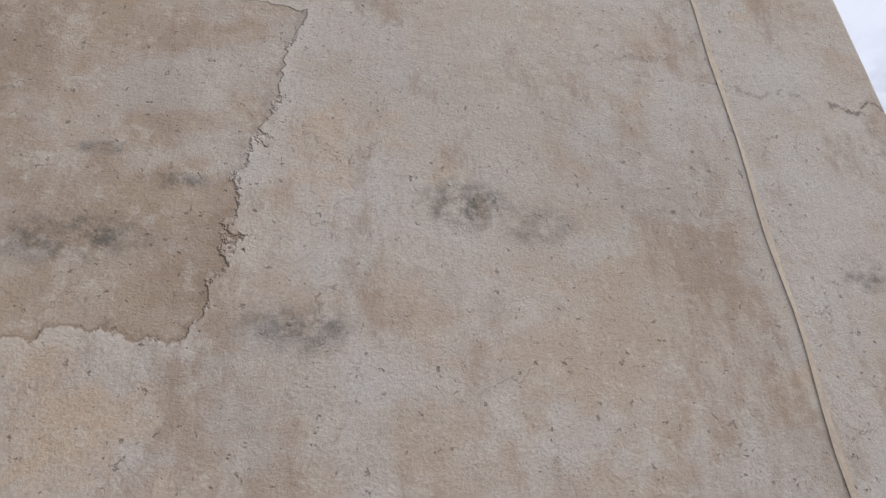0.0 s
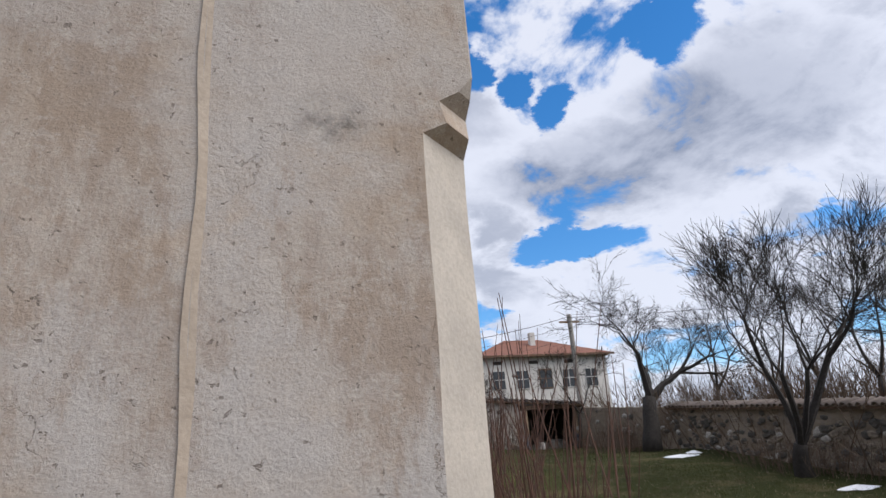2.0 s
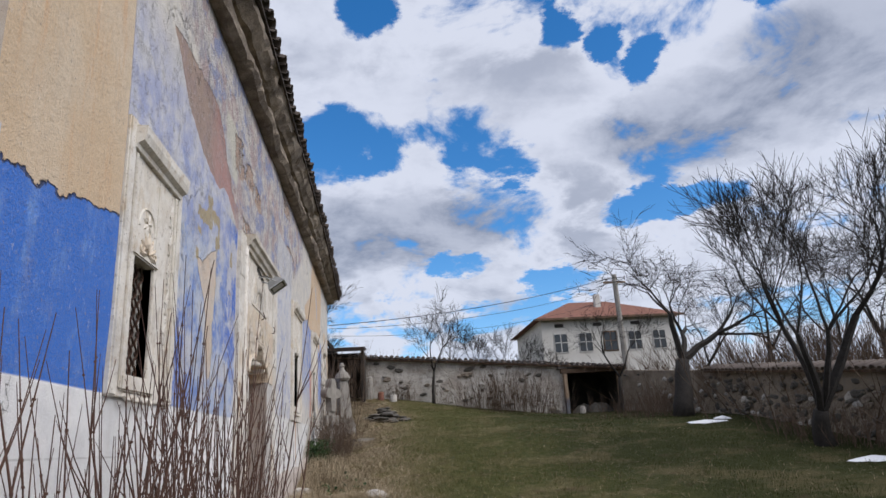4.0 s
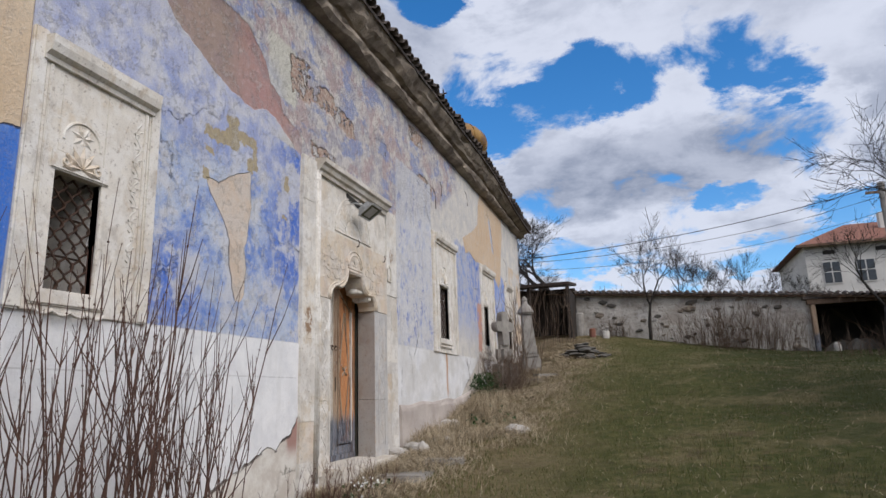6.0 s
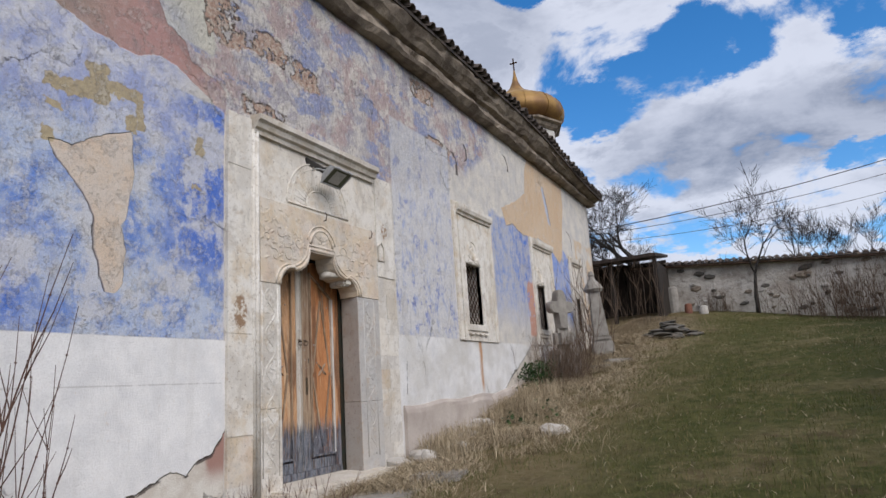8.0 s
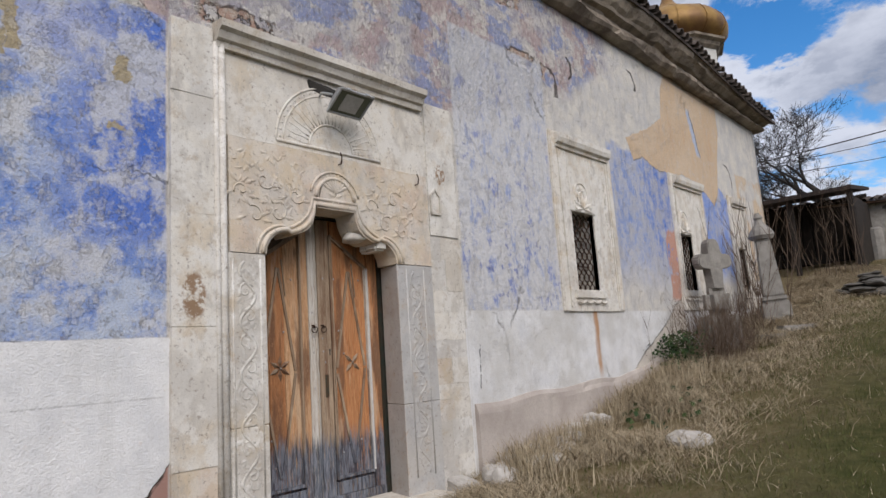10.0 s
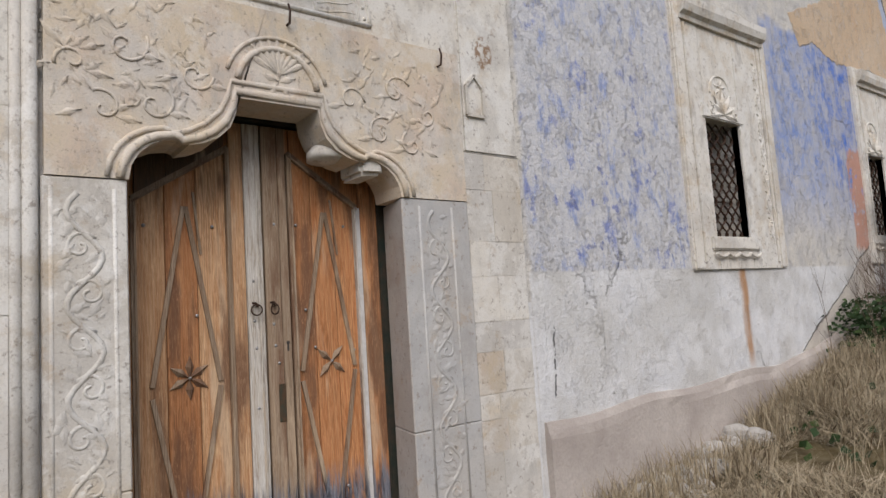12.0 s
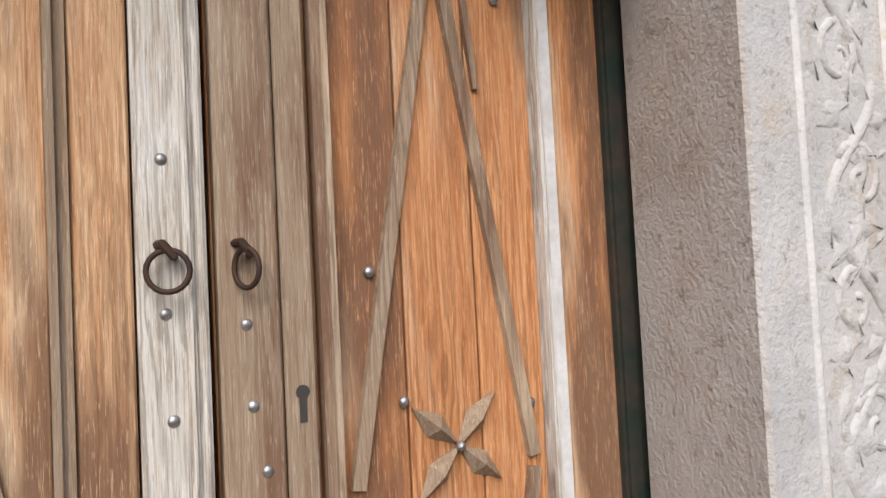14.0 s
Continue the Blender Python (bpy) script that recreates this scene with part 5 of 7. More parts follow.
bm.faces.new((f[3], f[0][-1], b2[0][-1], b2[3]))
bm.faces.new((f[3], b2[3], b2[1][-1], f[1][-1]))
arch_stone = pp("arch_stone", bm, M_LINTEL, "ochre limestone arch with carved leaf mouldings")
bm = bmesh.new()
for grow, r in ((0.030, 0.018), (0.075, 0.012)):
    pts = []
    for y, z in arch:
        d = Vector((y - CY, z - 2.35))
        d.normalize()
        pts.append(Vector((0.034, y + d.x * grow, z + d.y * grow)))
    tube(bm, pts, r, r, 6)
tube(bm, arc_points(CY, 2.86, 0.185, 8, 172, 16, 0.036), 0.016, 0.016, 6)
tube(bm, arc_points(CY, 2.86, 0.235, 15, 165, 16, 0.036), 0.010, 0.010, 6)
rosette(bm, CY, 2.90, 0.085, 5, 0.034, 0.4, 18)
for s in (-1, 1):
    for i, (dy, dz, r, st) in enumerate(((0.36, 0.42, 0.075, 0), (0.52, 0.28, 0.085, 60), (0.70, 0.24, 0.07, 120), (0.62, 0.50, 0.09, 30), (0.80, 0.40, 0.06, 200))):
        spiral(bm, CY + s * dy, 2.45 + dz, r, s * 330, st, 0.033, 0.0075)
        leaf(bm, CY + s * (dy + 0.03), 2.45 + dz + 0.05, 0.11, 90 - s * 40, 0.034)
        leaf(bm, CY + s * (dy - 0.04), 2.45 + dz - 0.03, 0.10, 90 + s * 100, 0.034)
        leaf(bm, CY + s * (dy + 0.07), 2.45 + dz - 0.02, 0.09, -20 if s > 0 else 200, 0.034)
for i in range(9):
    leaf(bm, CY, 2.93, 0.20, 30 + 15 * i, 0.036, 0.16)
for i in range(130):
    s = random.choice((-1, 1))
    dy, zz = random.uniform(0.3, 0.88), random.uniform(2.70, 3.16)
    leaf(bm, CY + s * dy, zz, random.uniform(0.04, 0.09), random.uniform(0, 360), 0.034, 0.38, 0.008)
bm.transform(PINV)
part("arch_carving", bm, M_LINTEL, arch_stone, "", True)
bm = bmesh.new()
lathe(bm, [(0.012, 0), (0.05, 0.01), (0.085, 0.06), (0.085, 0.09), (0.02, 0.10)], 14)
for v in bm.verts:
    v.co = Vector((-0.10 + v.co.x * 1.4, 8.72 + v.co.y * 1.25, 2.70 - v.co.z * 1.1))
pp("pendant_boss", bm, M_WHITESTONE, "broken white stone boss under the arch", True)
pp("broken_corbel", bumpy(box_bm(-0.20, 0.02, 8.82, 8.95, 2.52, 2.61, 0.02), 0.012, 14), M_WHITESTONE)

# tympanum, fan carving, hood
pp("tympanum", box_bm(-0.05, 0.016, 7.516, 9.468, 3.225, 3.86, 0.004), M_WHITESTONE, "whitewashed tympanum with a shell fan")
bm = bmesh.new()
tube(bm, arc_points(8.42, 3.27, 0.50, 0, 180, 30, 0.014), 0.010, 0.010, 6)
tube(bm, arc_points(8.42, 3.27, 0.44, 0, 180, 30, 0.014), 0.007, 0.007, 6)
tube(bm, arc_points(8.42, 3.27, 0.21, 0, 180, 20, 0.014), 0.009, 0.009, 6)
tube(bm, [Vector((0.018, 7.92, 3.27)), Vector((0.018, 8.92, 3.27))], 0.013, 0.013, 6)
for i in range(22):
    a = radians(6 + 168 * i / 21)
    wob = 0.02 if i % 2 else -0.02
    pts = [Vector((0.014, 8.42 + r * math.cos(a + wob * math.sin(r * 30)), 3.27 + r * math.sin(a + wob * math.sin(r * 30)))) for r in (0.22, 0.28, 0.34, 0.39, 0.42)]
    tube(bm, pts, 0.007, 0.004, 5)
for i in range(26):
    a = radians(4 + 172 * i / 25)
    bmesh.ops.create_icosphere(bm, subdivisions=1, radius=0.011, matrix=Matrix.Translation((0.014, 8.42 + 0.47 * math.cos(a), 3.27 + 0.47 * math.sin(a))))
pp("shell_fan", bm, M_WHITESTONE, "", True)
prof = [(0.0, 3.83), (0.05, 3.83), (0.055, 3.87), (0.085, 3.885), (0.10, 3.93), (0.135, 3.95), (0.14, 4.0), (0.0, 4.01)]
pp("hood_mould", sweep_y(bmesh.new(), prof, 7.44, 9.43, 0.05, 0.005, 0.02), M_STONE)
# thin dark slab added in place of the dark gap under the hood
pp("dark_hood_gap", box_bm(0.01, 0.024, 8.22, 8.66, 3.70, 3.80, 0.01, None, 0.02), M_DARK)
pp("threshold", bumpy(box_bm(-0.60, 0.26, 7.62, 9.36, 0.30, 0.575, 0.02), 0.008, 6), M_STONE, "worn limestone threshold")
for y, zz in ((8.47, 3.17), (9.31, 3.13)):
    bm = bmesh.new()
    tube(bm, [Vector((0.03, y, zz)), Vector((0.065, y, zz)), Vector((0.075, y, zz + 0.05)), Vector((0.06, y, zz + 0.09))], 0.006, 0.005, 5)
    pp("iron_hook", bm, M_IRON)

# timber frame, leaves
XD = -0.29
# the leaves are laid out on a unit plan, then fitted to the opening
FITD = Matrix.Translation((0, 8.445, 1.9)) @ Matrix.Diagonal((1, 0.965, 0.965, 1)) @ Matrix.Translation((0, -8.54, -1.9))
pp("bottom_rail", box_bm(-0.36, -0.275, 7.80, 9.12, 0.572, 0.645, 0.006), M_LATH)
for a, b2 in ((7.72, 7.845), (9.075, 9.22)):
    pp("door_frame", box_bm(-0.50, -0.262, a, b2, 0.55, 2.95, 0.006), M_FRAME, "dark green-black timber door frame")
pp("door_frame", box_bm(-0.50, -0.262, 7.846, 9.074, 2.80, 2.95, 0.006), M_FRAME)


def door_leaf(y0, y1, side, label):
    """side -1: the leaf hung at low y."""
    core = box_bm(XD - 0.05, XD - 0.018, y0, y1, 0.585, 2.83, 0.003)
    core.transform(FITD)
    lf = pp("door_leaf", core, M_WOOD, label)
    main = M_TANWOOD if side < 0 else M_WOOD

    def lp(name, bm, mat, lab="", smooth=False):
        bm.transform(PINV @ FITD)
        return part(name, bm, mat, lf, lab, smooth)

    def board(a, b, za, zb, mat, proud=0.0, cut=None):
        """A plank; cut gives its top heights at both edges."""
        ta, tb = cut or (zb, zb)
        bm = prism(bmesh.new(), [(a + 0.0015, za), (b - 0.0015, za), (b - 0.0015, tb), (a + 0.0015, ta)], XD - 0.017, XD + proud)
        bmesh.ops.bevel(bm, geom=[e for e in bm.edges if e.calc_length() > 0.3], offset=0.003, segments=1, affect="EDGES")
        return lp("board", bm, mat)
    if side < 0:
        hinge, stile, meet = (y0, 7.945), (8.385, 8.452), (8.452, y1)
        pan = (7.965, 8.365)
        tops = (2.415, 2.685)
    else:
        hinge, stile, meet = (9.092, y1), (8.626, 8.672), (y0, 8.626)
        pan = (8.70, 9.052)
        tops = (2.685, 2.425)
    board(*hinge, 0.60, 2.80, main, 0.010)
    board(*stile, 0.60, 2.82, M_TANWOOD if side < 0 else M_LATH, 0.012)
    board(*meet, 0.60, 2.82, M_PALEWOOD if side < 0 else M_LATH, 0.016)
    if side < 0:
        for yy, w in ((y1 - 0.022, 0.012), (y1 - 0.006, 0.010)):
            lp("stile_bead", box_bm(XD + 0.014, XD + 0.024, yy - w / 2, yy + w / 2, 0.60, 2.82, 0.004), M_PALEWOOD)
    # panel planks
    cuts = [pan[0], pan[0] + (pan[1] - pan[0]) * 0.31, pan[0] + (pan[1] - pan[0]) * 0.66, pan[1]]
    slope = (tops[1] - tops[0]) / (pan[1] - pan[0])
    for i, (a, b) in enumerate(zip(cuts, cuts[1:])):
        board(a, b, 0.74, 2.5, main if i != 1 else M_WOOD, 0.0, (tops[0] + slope * (a - pan[0]), tops[0] + slope * (b - pan[0])))
    # spandrel boards above the panel
    for i in range(3):
        a, b = pan[0] + (pan[1] - pan[0]) * i / 3, pan[0] + (pan[1] - pan[0]) * (i + 1) / 3
        bm = prism(bmesh.new(), [(a + 0.001, tops[0] + slope * (a - pan[0]) + 0.02), (b - 0.001, tops[0] + slope * (b - pan[0]) + 0.02), (b - 0.001, 2.82), (a + 0.001, 2.82)], XD - 0.017, XD + 0.006)
        lp("spandrel_board", bm, M_DARKWOOD if side < 0 else M_WOOD)
    board(pan[0] - 0.02, pan[1] + 0.02, 0.60, 0.70, M_LATH, 0.008)
    # mouldings round the panel
    for off, w, px in ((0.0, 0.022, 0.016), (0.016, 0.009, 0.024)):
        s = -side
        lp("panel_moulding", strip(bmesh.new(), (pan[0] - 0.010 + off * 0.4, 0.72), (pan[0] - 0.010 + off * 0.4, tops[0] + 0.01), w, XD - 0.01, XD + px), M_LATH)
        lp("panel_moulding", strip(bmesh.new(), (pan[1] + 0.010 - off * 0.4, 0.72), (pan[1] + 0.010 - off * 0.4, tops[1] + 0.01), w, XD - 0.01, XD + px), M_PALEWOOD if side > 0 else M_LATH)
        lp("panel_moulding", strip(bmesh.new(), (pan[0] - 0.015, tops[0] + 0.012 - off), (pan[1] + 0.015, tops[1] + 0.012 - off), w, XD - 0.01, XD + px), M_LATH)
    lp("panel_moulding", strip(bmesh.new(), (pan[0], 0.735), (pan[1], 0.735), 0.022, XD - 0.01, XD + 0.018), M_LATH)
    if side > 0:
        lp("pale_bead", strip(bmesh.new(), (9.071, 0.74), (9.071, 2.43), 0.026, XD - 0.01, XD + 0.020), M_BEAD, "bleached pale wooden bead")
    # lozenge laths
    yc = (pan[0] + pan[1]) / 2 + (0.005 if side < 0 else -0.005)
    w = 0.148
    for a, b in (((yc, 2.40), (yc - w, 1.60)), ((yc + 0.01, 2.40), (yc + w, 1.60)), ((yc - w, 1.55), (yc - 0.005, 0.82)), ((yc + w, 1.58), (yc + 0.01, 0.82))):
        lp("lath", strip(bmesh.new(), a, b, 0.020, XD - 0.002, XD + 0.013), M_LATH)
    lp("lath", strip(bmesh.new(), (yc + 0.045, 2.47), (yc + 0.075, 2.18), 0.010, XD - 0.002, XD + 0.008), M_LATH)
    # carved star
    n = 6 if side < 0 else 4
    ys, zs = (8.18, 1.625) if side < 0 else (8.885, 1.635)
    bm = bmesh.new()
    for i in range(n):
        leaf(bm, ys, zs, 0.098, (90 if n == 6 else 45) + 360 * i / n + random.uniform(-4, 4), XD + 0.001, 0.40, 0.022)
    star = lp("carved_star", bm, M_LATH, "carved wooden star of pointed petals")
    bm = bmesh.new()
    bmesh.ops.create_icosphere(bm, subdivisions=2, radius=0.008, matrix=Matrix.Translation((XD + 0.012, ys, zs)))
    lp("star_nail", bm, M_NAIL)
    # nail heads
    spots = [(8.0, 2.31), (8.09, 1.1), (8.30, 2.31), (8.42, 2.31), (8.485, 2.05), (8.485, 1.86), (8.49, 1.73), (8.49, 1.45), (8.475, 1.0), (8.42, 1.55), (7.9, 1.9), (8.22, 1.9), (8.12, 0.9)] if side < 0 else [(8.60, 2.33), (8.58, 1.84), (8.585, 1.735), (8.60, 1.65), (8.72, 2.33), (8.99, 2.33), (9.15, 2.33), (8.755, 1.90), (8.80, 1.71), (9.16, 1.70), (9.02, 1.68), (8.95, 1.0), (8.76, 0.92), (9.14, 0.95)]
    for y, z in spots:
        bm = bmesh.new()
        bmesh.ops.create_uvsphere(bm, u_segments=10, v_segments=6, radius=0.0085, matrix=Matrix.Translation((XD + (0.014 if (y in (8.485, 8.49, 8.58, 8.585, 8.60, 8.475)) else 0.004), y, z)) @ Matrix.Diagonal((0.7, 1, 1, 1)))
        lp("nail_head", bm, M_NAIL, "", True)
    # ring pull on its staple
    ry = 8.487 if side < 0 else 8.578
    bm = bmesh.new()
    tilt = 18 if side < 0 else 62
    pts = [Vector((XD + 0.040 + 0.020 * math.sin(a) * math.sin(radians(tilt)), ry + 0.025 * math.sin(a) * math.cos(radians(tilt)), 1.912 + 0.025 * math.cos(a))) for a in [2 * math.pi * i / 20 for i in range(21)]]
    tube(bm, pts, 0.0036, 0.0036, 7, False)
    ring = lp("ring_pull", bm, M_IRON, "rusty iron ring pull", True)
    bm = bmesh.new()
    tube(bm, [Vector((XD + 0.010, ry - 0.010, 1.945)), Vector((XD + 0.043, ry - 0.006, 1.945)), Vector((XD + 0.043, ry + 0.006, 1.930)), Vector((XD + 0.010, ry + 0.010, 1.930))], 0.0055, 0.0055, 6)
    lp("ring_staple", bm, M_IRON)
    if side > 0:
        lp("lock_plate", box_bm(XD + 0.014, XD + 0.020, 8.592, 8.626, 1.37, 1.55, 0.002), plain("green_rusted_plate", (0.05, 0.06, 0.045), (0.12, 0.06, 0.03), 25, 0.7, 0.4), "rusted lock plate with green paint")
        bm = bmesh.new()
        lathe(bm, [(0.0095, 0), (0.0095, 0.004)], 12)
        for v in bm.verts:
            v.co = Vector((XD + 0.0125 + v.co.z * 0.2, 8.650 + v.co.x, 1.745 + v.co.y))
        box_bm(XD + 0.0125, XD + 0.0135, 8.645, 8.655, 1.705, 1.745, 0, bm)
        lp("keyhole", bm, M_DARK)
    return lf


door_leaf(7.84, 8.535, -1, "weathered oak door leaf with lozenge laths")
door_leaf(8.545, 9.24, 1, "orange oak door leaf with a pale bead")

# floodlight over the door
lampo = thing("floodlight", "grey floodlight fixed under the stone hood", "lamp", (0.02, 8.44, 3.70))
L = lambda bm, name, mat, lab="", sm=False: part(name, bm, mat, lampo, lab, sm)
bm = bmesh.new()
lo = [(-0.16, -0.11, 0.0), (0.16, -0.11, 0.0), (0.16, 0.11, 0.0), (-0.16, 0.11, 0.0)]
hi = [(-0.10, -0.06, 0.10), (0.10, -0.06, 0.10), (0.10, 0.06, 0.10), (-0.10, 0.06, 0.10)]
va, vb = [bm.verts.new(p) for p in lo], [bm.verts.new(p) for p in hi]
bm.faces.new(va), bm.faces.new(vb[::-1])
for i in range(4):
    bm.faces.new((va[i], va[(i + 1) % 4], vb[(i + 1) % 4], vb[i]))
bmesh.ops.bevel(bm, geom=bm.edges[:], offset=0.008, segments=2, affect="EDGES")
tilt = Matrix.Translation((0.22, 0.0, -0.10)) @ Matrix.Rotation(radians(-35), 4, "Y") @ Matrix.Rotation(radians(90), 4, "Z")
bm.transform(tilt)
L(bm, "housing", M_METAL)
M_RIM = plain("pale_lamp_rim", (0.52, 0.53, 0.54), (0.40, 0.41, 0.42), 12.0, rough=0.5, metal=0.3, bump=0.1)
for a in ((-0.165, 0.165, -0.115, -0.098), (-0.165, 0.165, 0.098, 0.115), (-0.165, -0.148, -0.098, 0.098), (0.148, 0.165, -0.098, 0.098)):
    bm = box_bm(*a, -0.022, -0.002, 0.004)
    bm.transform(tilt)
    L(bm, "front_rim", M_RIM)
bm = box_bm(-0.147, 0.147, -0.097, 0.097, -0.014, -0.010, 0.001)
bm.transform(tilt)
L(bm, "glass", M_LAMPGLASS, "dusty greenish lamp glass")
bm = box_bm(-0.085, 0.085, -0.075, 0.075, -0.0165, -0.0143, 0.001)
bm.transform(tilt)
L(bm, "reflector", M_RIM, "pale reflector behind the glass")
for x in (-0.09, 0.09):
    bm = box_bm(x - 0.02, x + 0.02, -0.122, -0.106, -0.028, 0.0, 0.003)
    bm.transform(tilt)
    L(bm, "clip", M_METAL)
for s in (-1, 1):
    bm = bmesh.new()
    tube(bm, [Vector((0.0, s * 0.12, 0.0)), Vector((0.10, s * 0.17, -0.02)), Vector((0.22, s * 0.17, -0.07))], 0.009, 0.009, 6)
    L(bm, "bracket", M_METAL)
bm = bmesh.new()
tube(bm, [Vector((0.01, 0.0, 0.04)), Vector((0.08, 0.02, 0.05)), Vector((0.16, 0.0, -0.02))], 0.006, 0.006, 6)
L(bm, "cable", M_DARK)

# ---- the bell turret behind the far gable ----
tower = thing("bell_tower", "white bell tower under a tarnished gilt onion dome", "tower", (-5.0, 28.9, 3.6))
part("turret_wall", bumpy(lathe(bmesh.new(), [(1.55, 0), (1.55, 8.25), (1.5, 8.3)], 8), 0.01, 3), M_HOUSE, tower)
part("string_course", lathe(bmesh.new(), [(1.54, 6.8), (1.62, 6.84), (1.62, 6.92), (1.54, 6.96)], 8), M_HOUSE, tower)
part("turret_cornice", lathe(bmesh.new(), [(1.56, 8.28), (1.68, 8.36), (1.74, 8.48), (1.90, 8.54), (1.92, 8.62), (1.60, 8.70)], 8), M_CORNICE, tower)
for a in range(8):
    bm = bmesh.new()
    out = [(-0.22, 7.2), (0.22, 7.2), (0.22, 7.75)] + [(0.22 * math.cos(radians(t)), 7.75 + 0.22 * math.sin(radians(t))) for t in (45, 90, 135)] + [(-0.22, 7.75)]
    prism(bm, out, 1.36, 1.445)
    bm.transform(Matrix.Rotation(radians(22.5 + 45 * a), 4, "Z"))
    part("arched_opening", bm, M_DARK, tower)
DOME = [(1.58, 8.7), (1.81, 8.81), (1.98, 9.03), (2.01, 9.24), (1.93, 9.49), (1.73, 9.75), (1.35, 9.96), (0.86, 10.22), (0.5, 10.44), (0.28, 10.68), (0.15, 10.98), (0.07, 11.28), (0.035, 11.55)]
part("onion_dome", lathe(bmesh.new(), DOME, 32), M_GOLD, tower, "", True)
for a in range(12):
    bm = bmesh.new()
    tube(bm, [Vector(((r + 0.008) * math.cos(radians(30 * a)), (r + 0.008) * math.sin(radians(30 * a)), z)) for r, z in DOME[:9]], 0.020, 0.014, 4)
    part("dome_seam", bm, M_GOLD, tower)
bm = bmesh.new()
box_bm(-0.025, 0.025, -0.025, 0.025, 11.5, 12.15, 0, bm)
box_bm(-0.17, 0.17, -0.025, 0.025, 11.90, 11.95, 0, bm)
part("cross", bm, M_IRON, tower)

# ---- churchyard walls ----
def stone_meshes(material, count=5):
    out = []
    for i in range(count):
        bm = bmesh.new()
        bmesh.ops.create_icosphere(bm, subdivisions=1, radius=0.5)
        for v in bm.verts:
            v.co = Vector((v.co.x * random.uniform(0.8, 1.1), v.co.y * random.uniform(0.7, 1.0), v.co.z * random.uniform(0.75, 1.05)))
        bmesh.ops.dissolve_limit(bm, angle_limit=radians(20), verts=bm.verts[:], edges=bm.edges[:])
        out.append(mesh_from("wall_stone", bm, material))
    return out


DARKSTONE = stone_meshes(M_SLATE)
MIDSTONE = stone_meshes(M_CORNICE)
PALESTONE = stone_meshes(M_ROCK)


def rubble_wall(name, label, p0, p1, zb, zt, thick, stones, dark_share, seed, face=1, mat=None):
    """A straight rubble wall; zb, zt give foot and top at both ends; stones stand proud of its seen face."""
    rnd = random.Random(seed)
    a, b = Vector((*p0, 0)), Vector((*p1, 0))
    along = (b - a)
    length = along.length
    along.normalize()
    out = Vector((along.y, -along.x, 0)) * face
    n, m = int(length / 0.3), 6
    bm = bmesh.new()
    sides = []
    for off in (0.0, -thick):
        grid = []
        for i in range(n + 1):
            f = i / n
            lo, hi = zb[0] + (zb[1] - zb[0]) * f - 0.4, zt[0] + (zt[1] - zt[0]) * f
            col = []
            for j in range(m + 1):
                p = a + along * length * f + out * off
                p.z = lo + (hi - lo) * j / m
                p += out * 0.05 * noise.noise(Vector((f * length * 0.9, p.z * 1.3, seed)))
                col.append(bm.verts.new(p))
            grid.append(col)
        sides.append(grid)
        for i in range(n):
            for j in range(m):
                bm.faces.new((grid[i][j], grid[i + 1][j], grid[i + 1][j + 1], grid[i][j + 1]))
    s0, s1 = sides
    for i in range(n):
        bm.faces.new((s0[i][m], s0[i + 1][m], s1[i + 1][m], s1[i][m]))
    for e in (0, n):
        for j in range(m):
            bm.faces.new((s0[e][j], s0[e][j + 1], s1[e][j + 1], s1[e][j]))
    wall = tagged(part(name, bm, mat or M_RUBBLE), label, "wall", kind="structure")
    turn = math.degrees(math.atan2(along.y, along.x))
    for i in range(stones):
        f, g = rnd.random(), rnd.random() ** 1.3
        lo, hi = zb[0] + (zb[1] - zb[0]) * f, zt[0] + (zt[1] - zt[0]) * f
        pick = rnd.random()
        me = rnd.choice(DARKSTONE if pick < dark_share else (MIDSTONE if pick < dark_share + 0.3 else PALESTONE))
        ob = new("stone", me)
        ob.parent = wall
        p = a + along * length * f + out * 0.005
        s = rnd.uniform(0.13, 0.34)
        ob.matrix_basis = Matrix.Translation((p.x, p.y, lo + 0.04 + (hi - lo - 0.12) * g)) @ pose(0, 0, 0, 0, rnd.uniform(-15, 15), turn + rnd.uniform(-6, 6)) @ Matrix.Diagonal((s * rnd.uniform(0.9, 1.5), 0.13, s * rnd.uniform(0.5, 0.8), 1))
    return wall


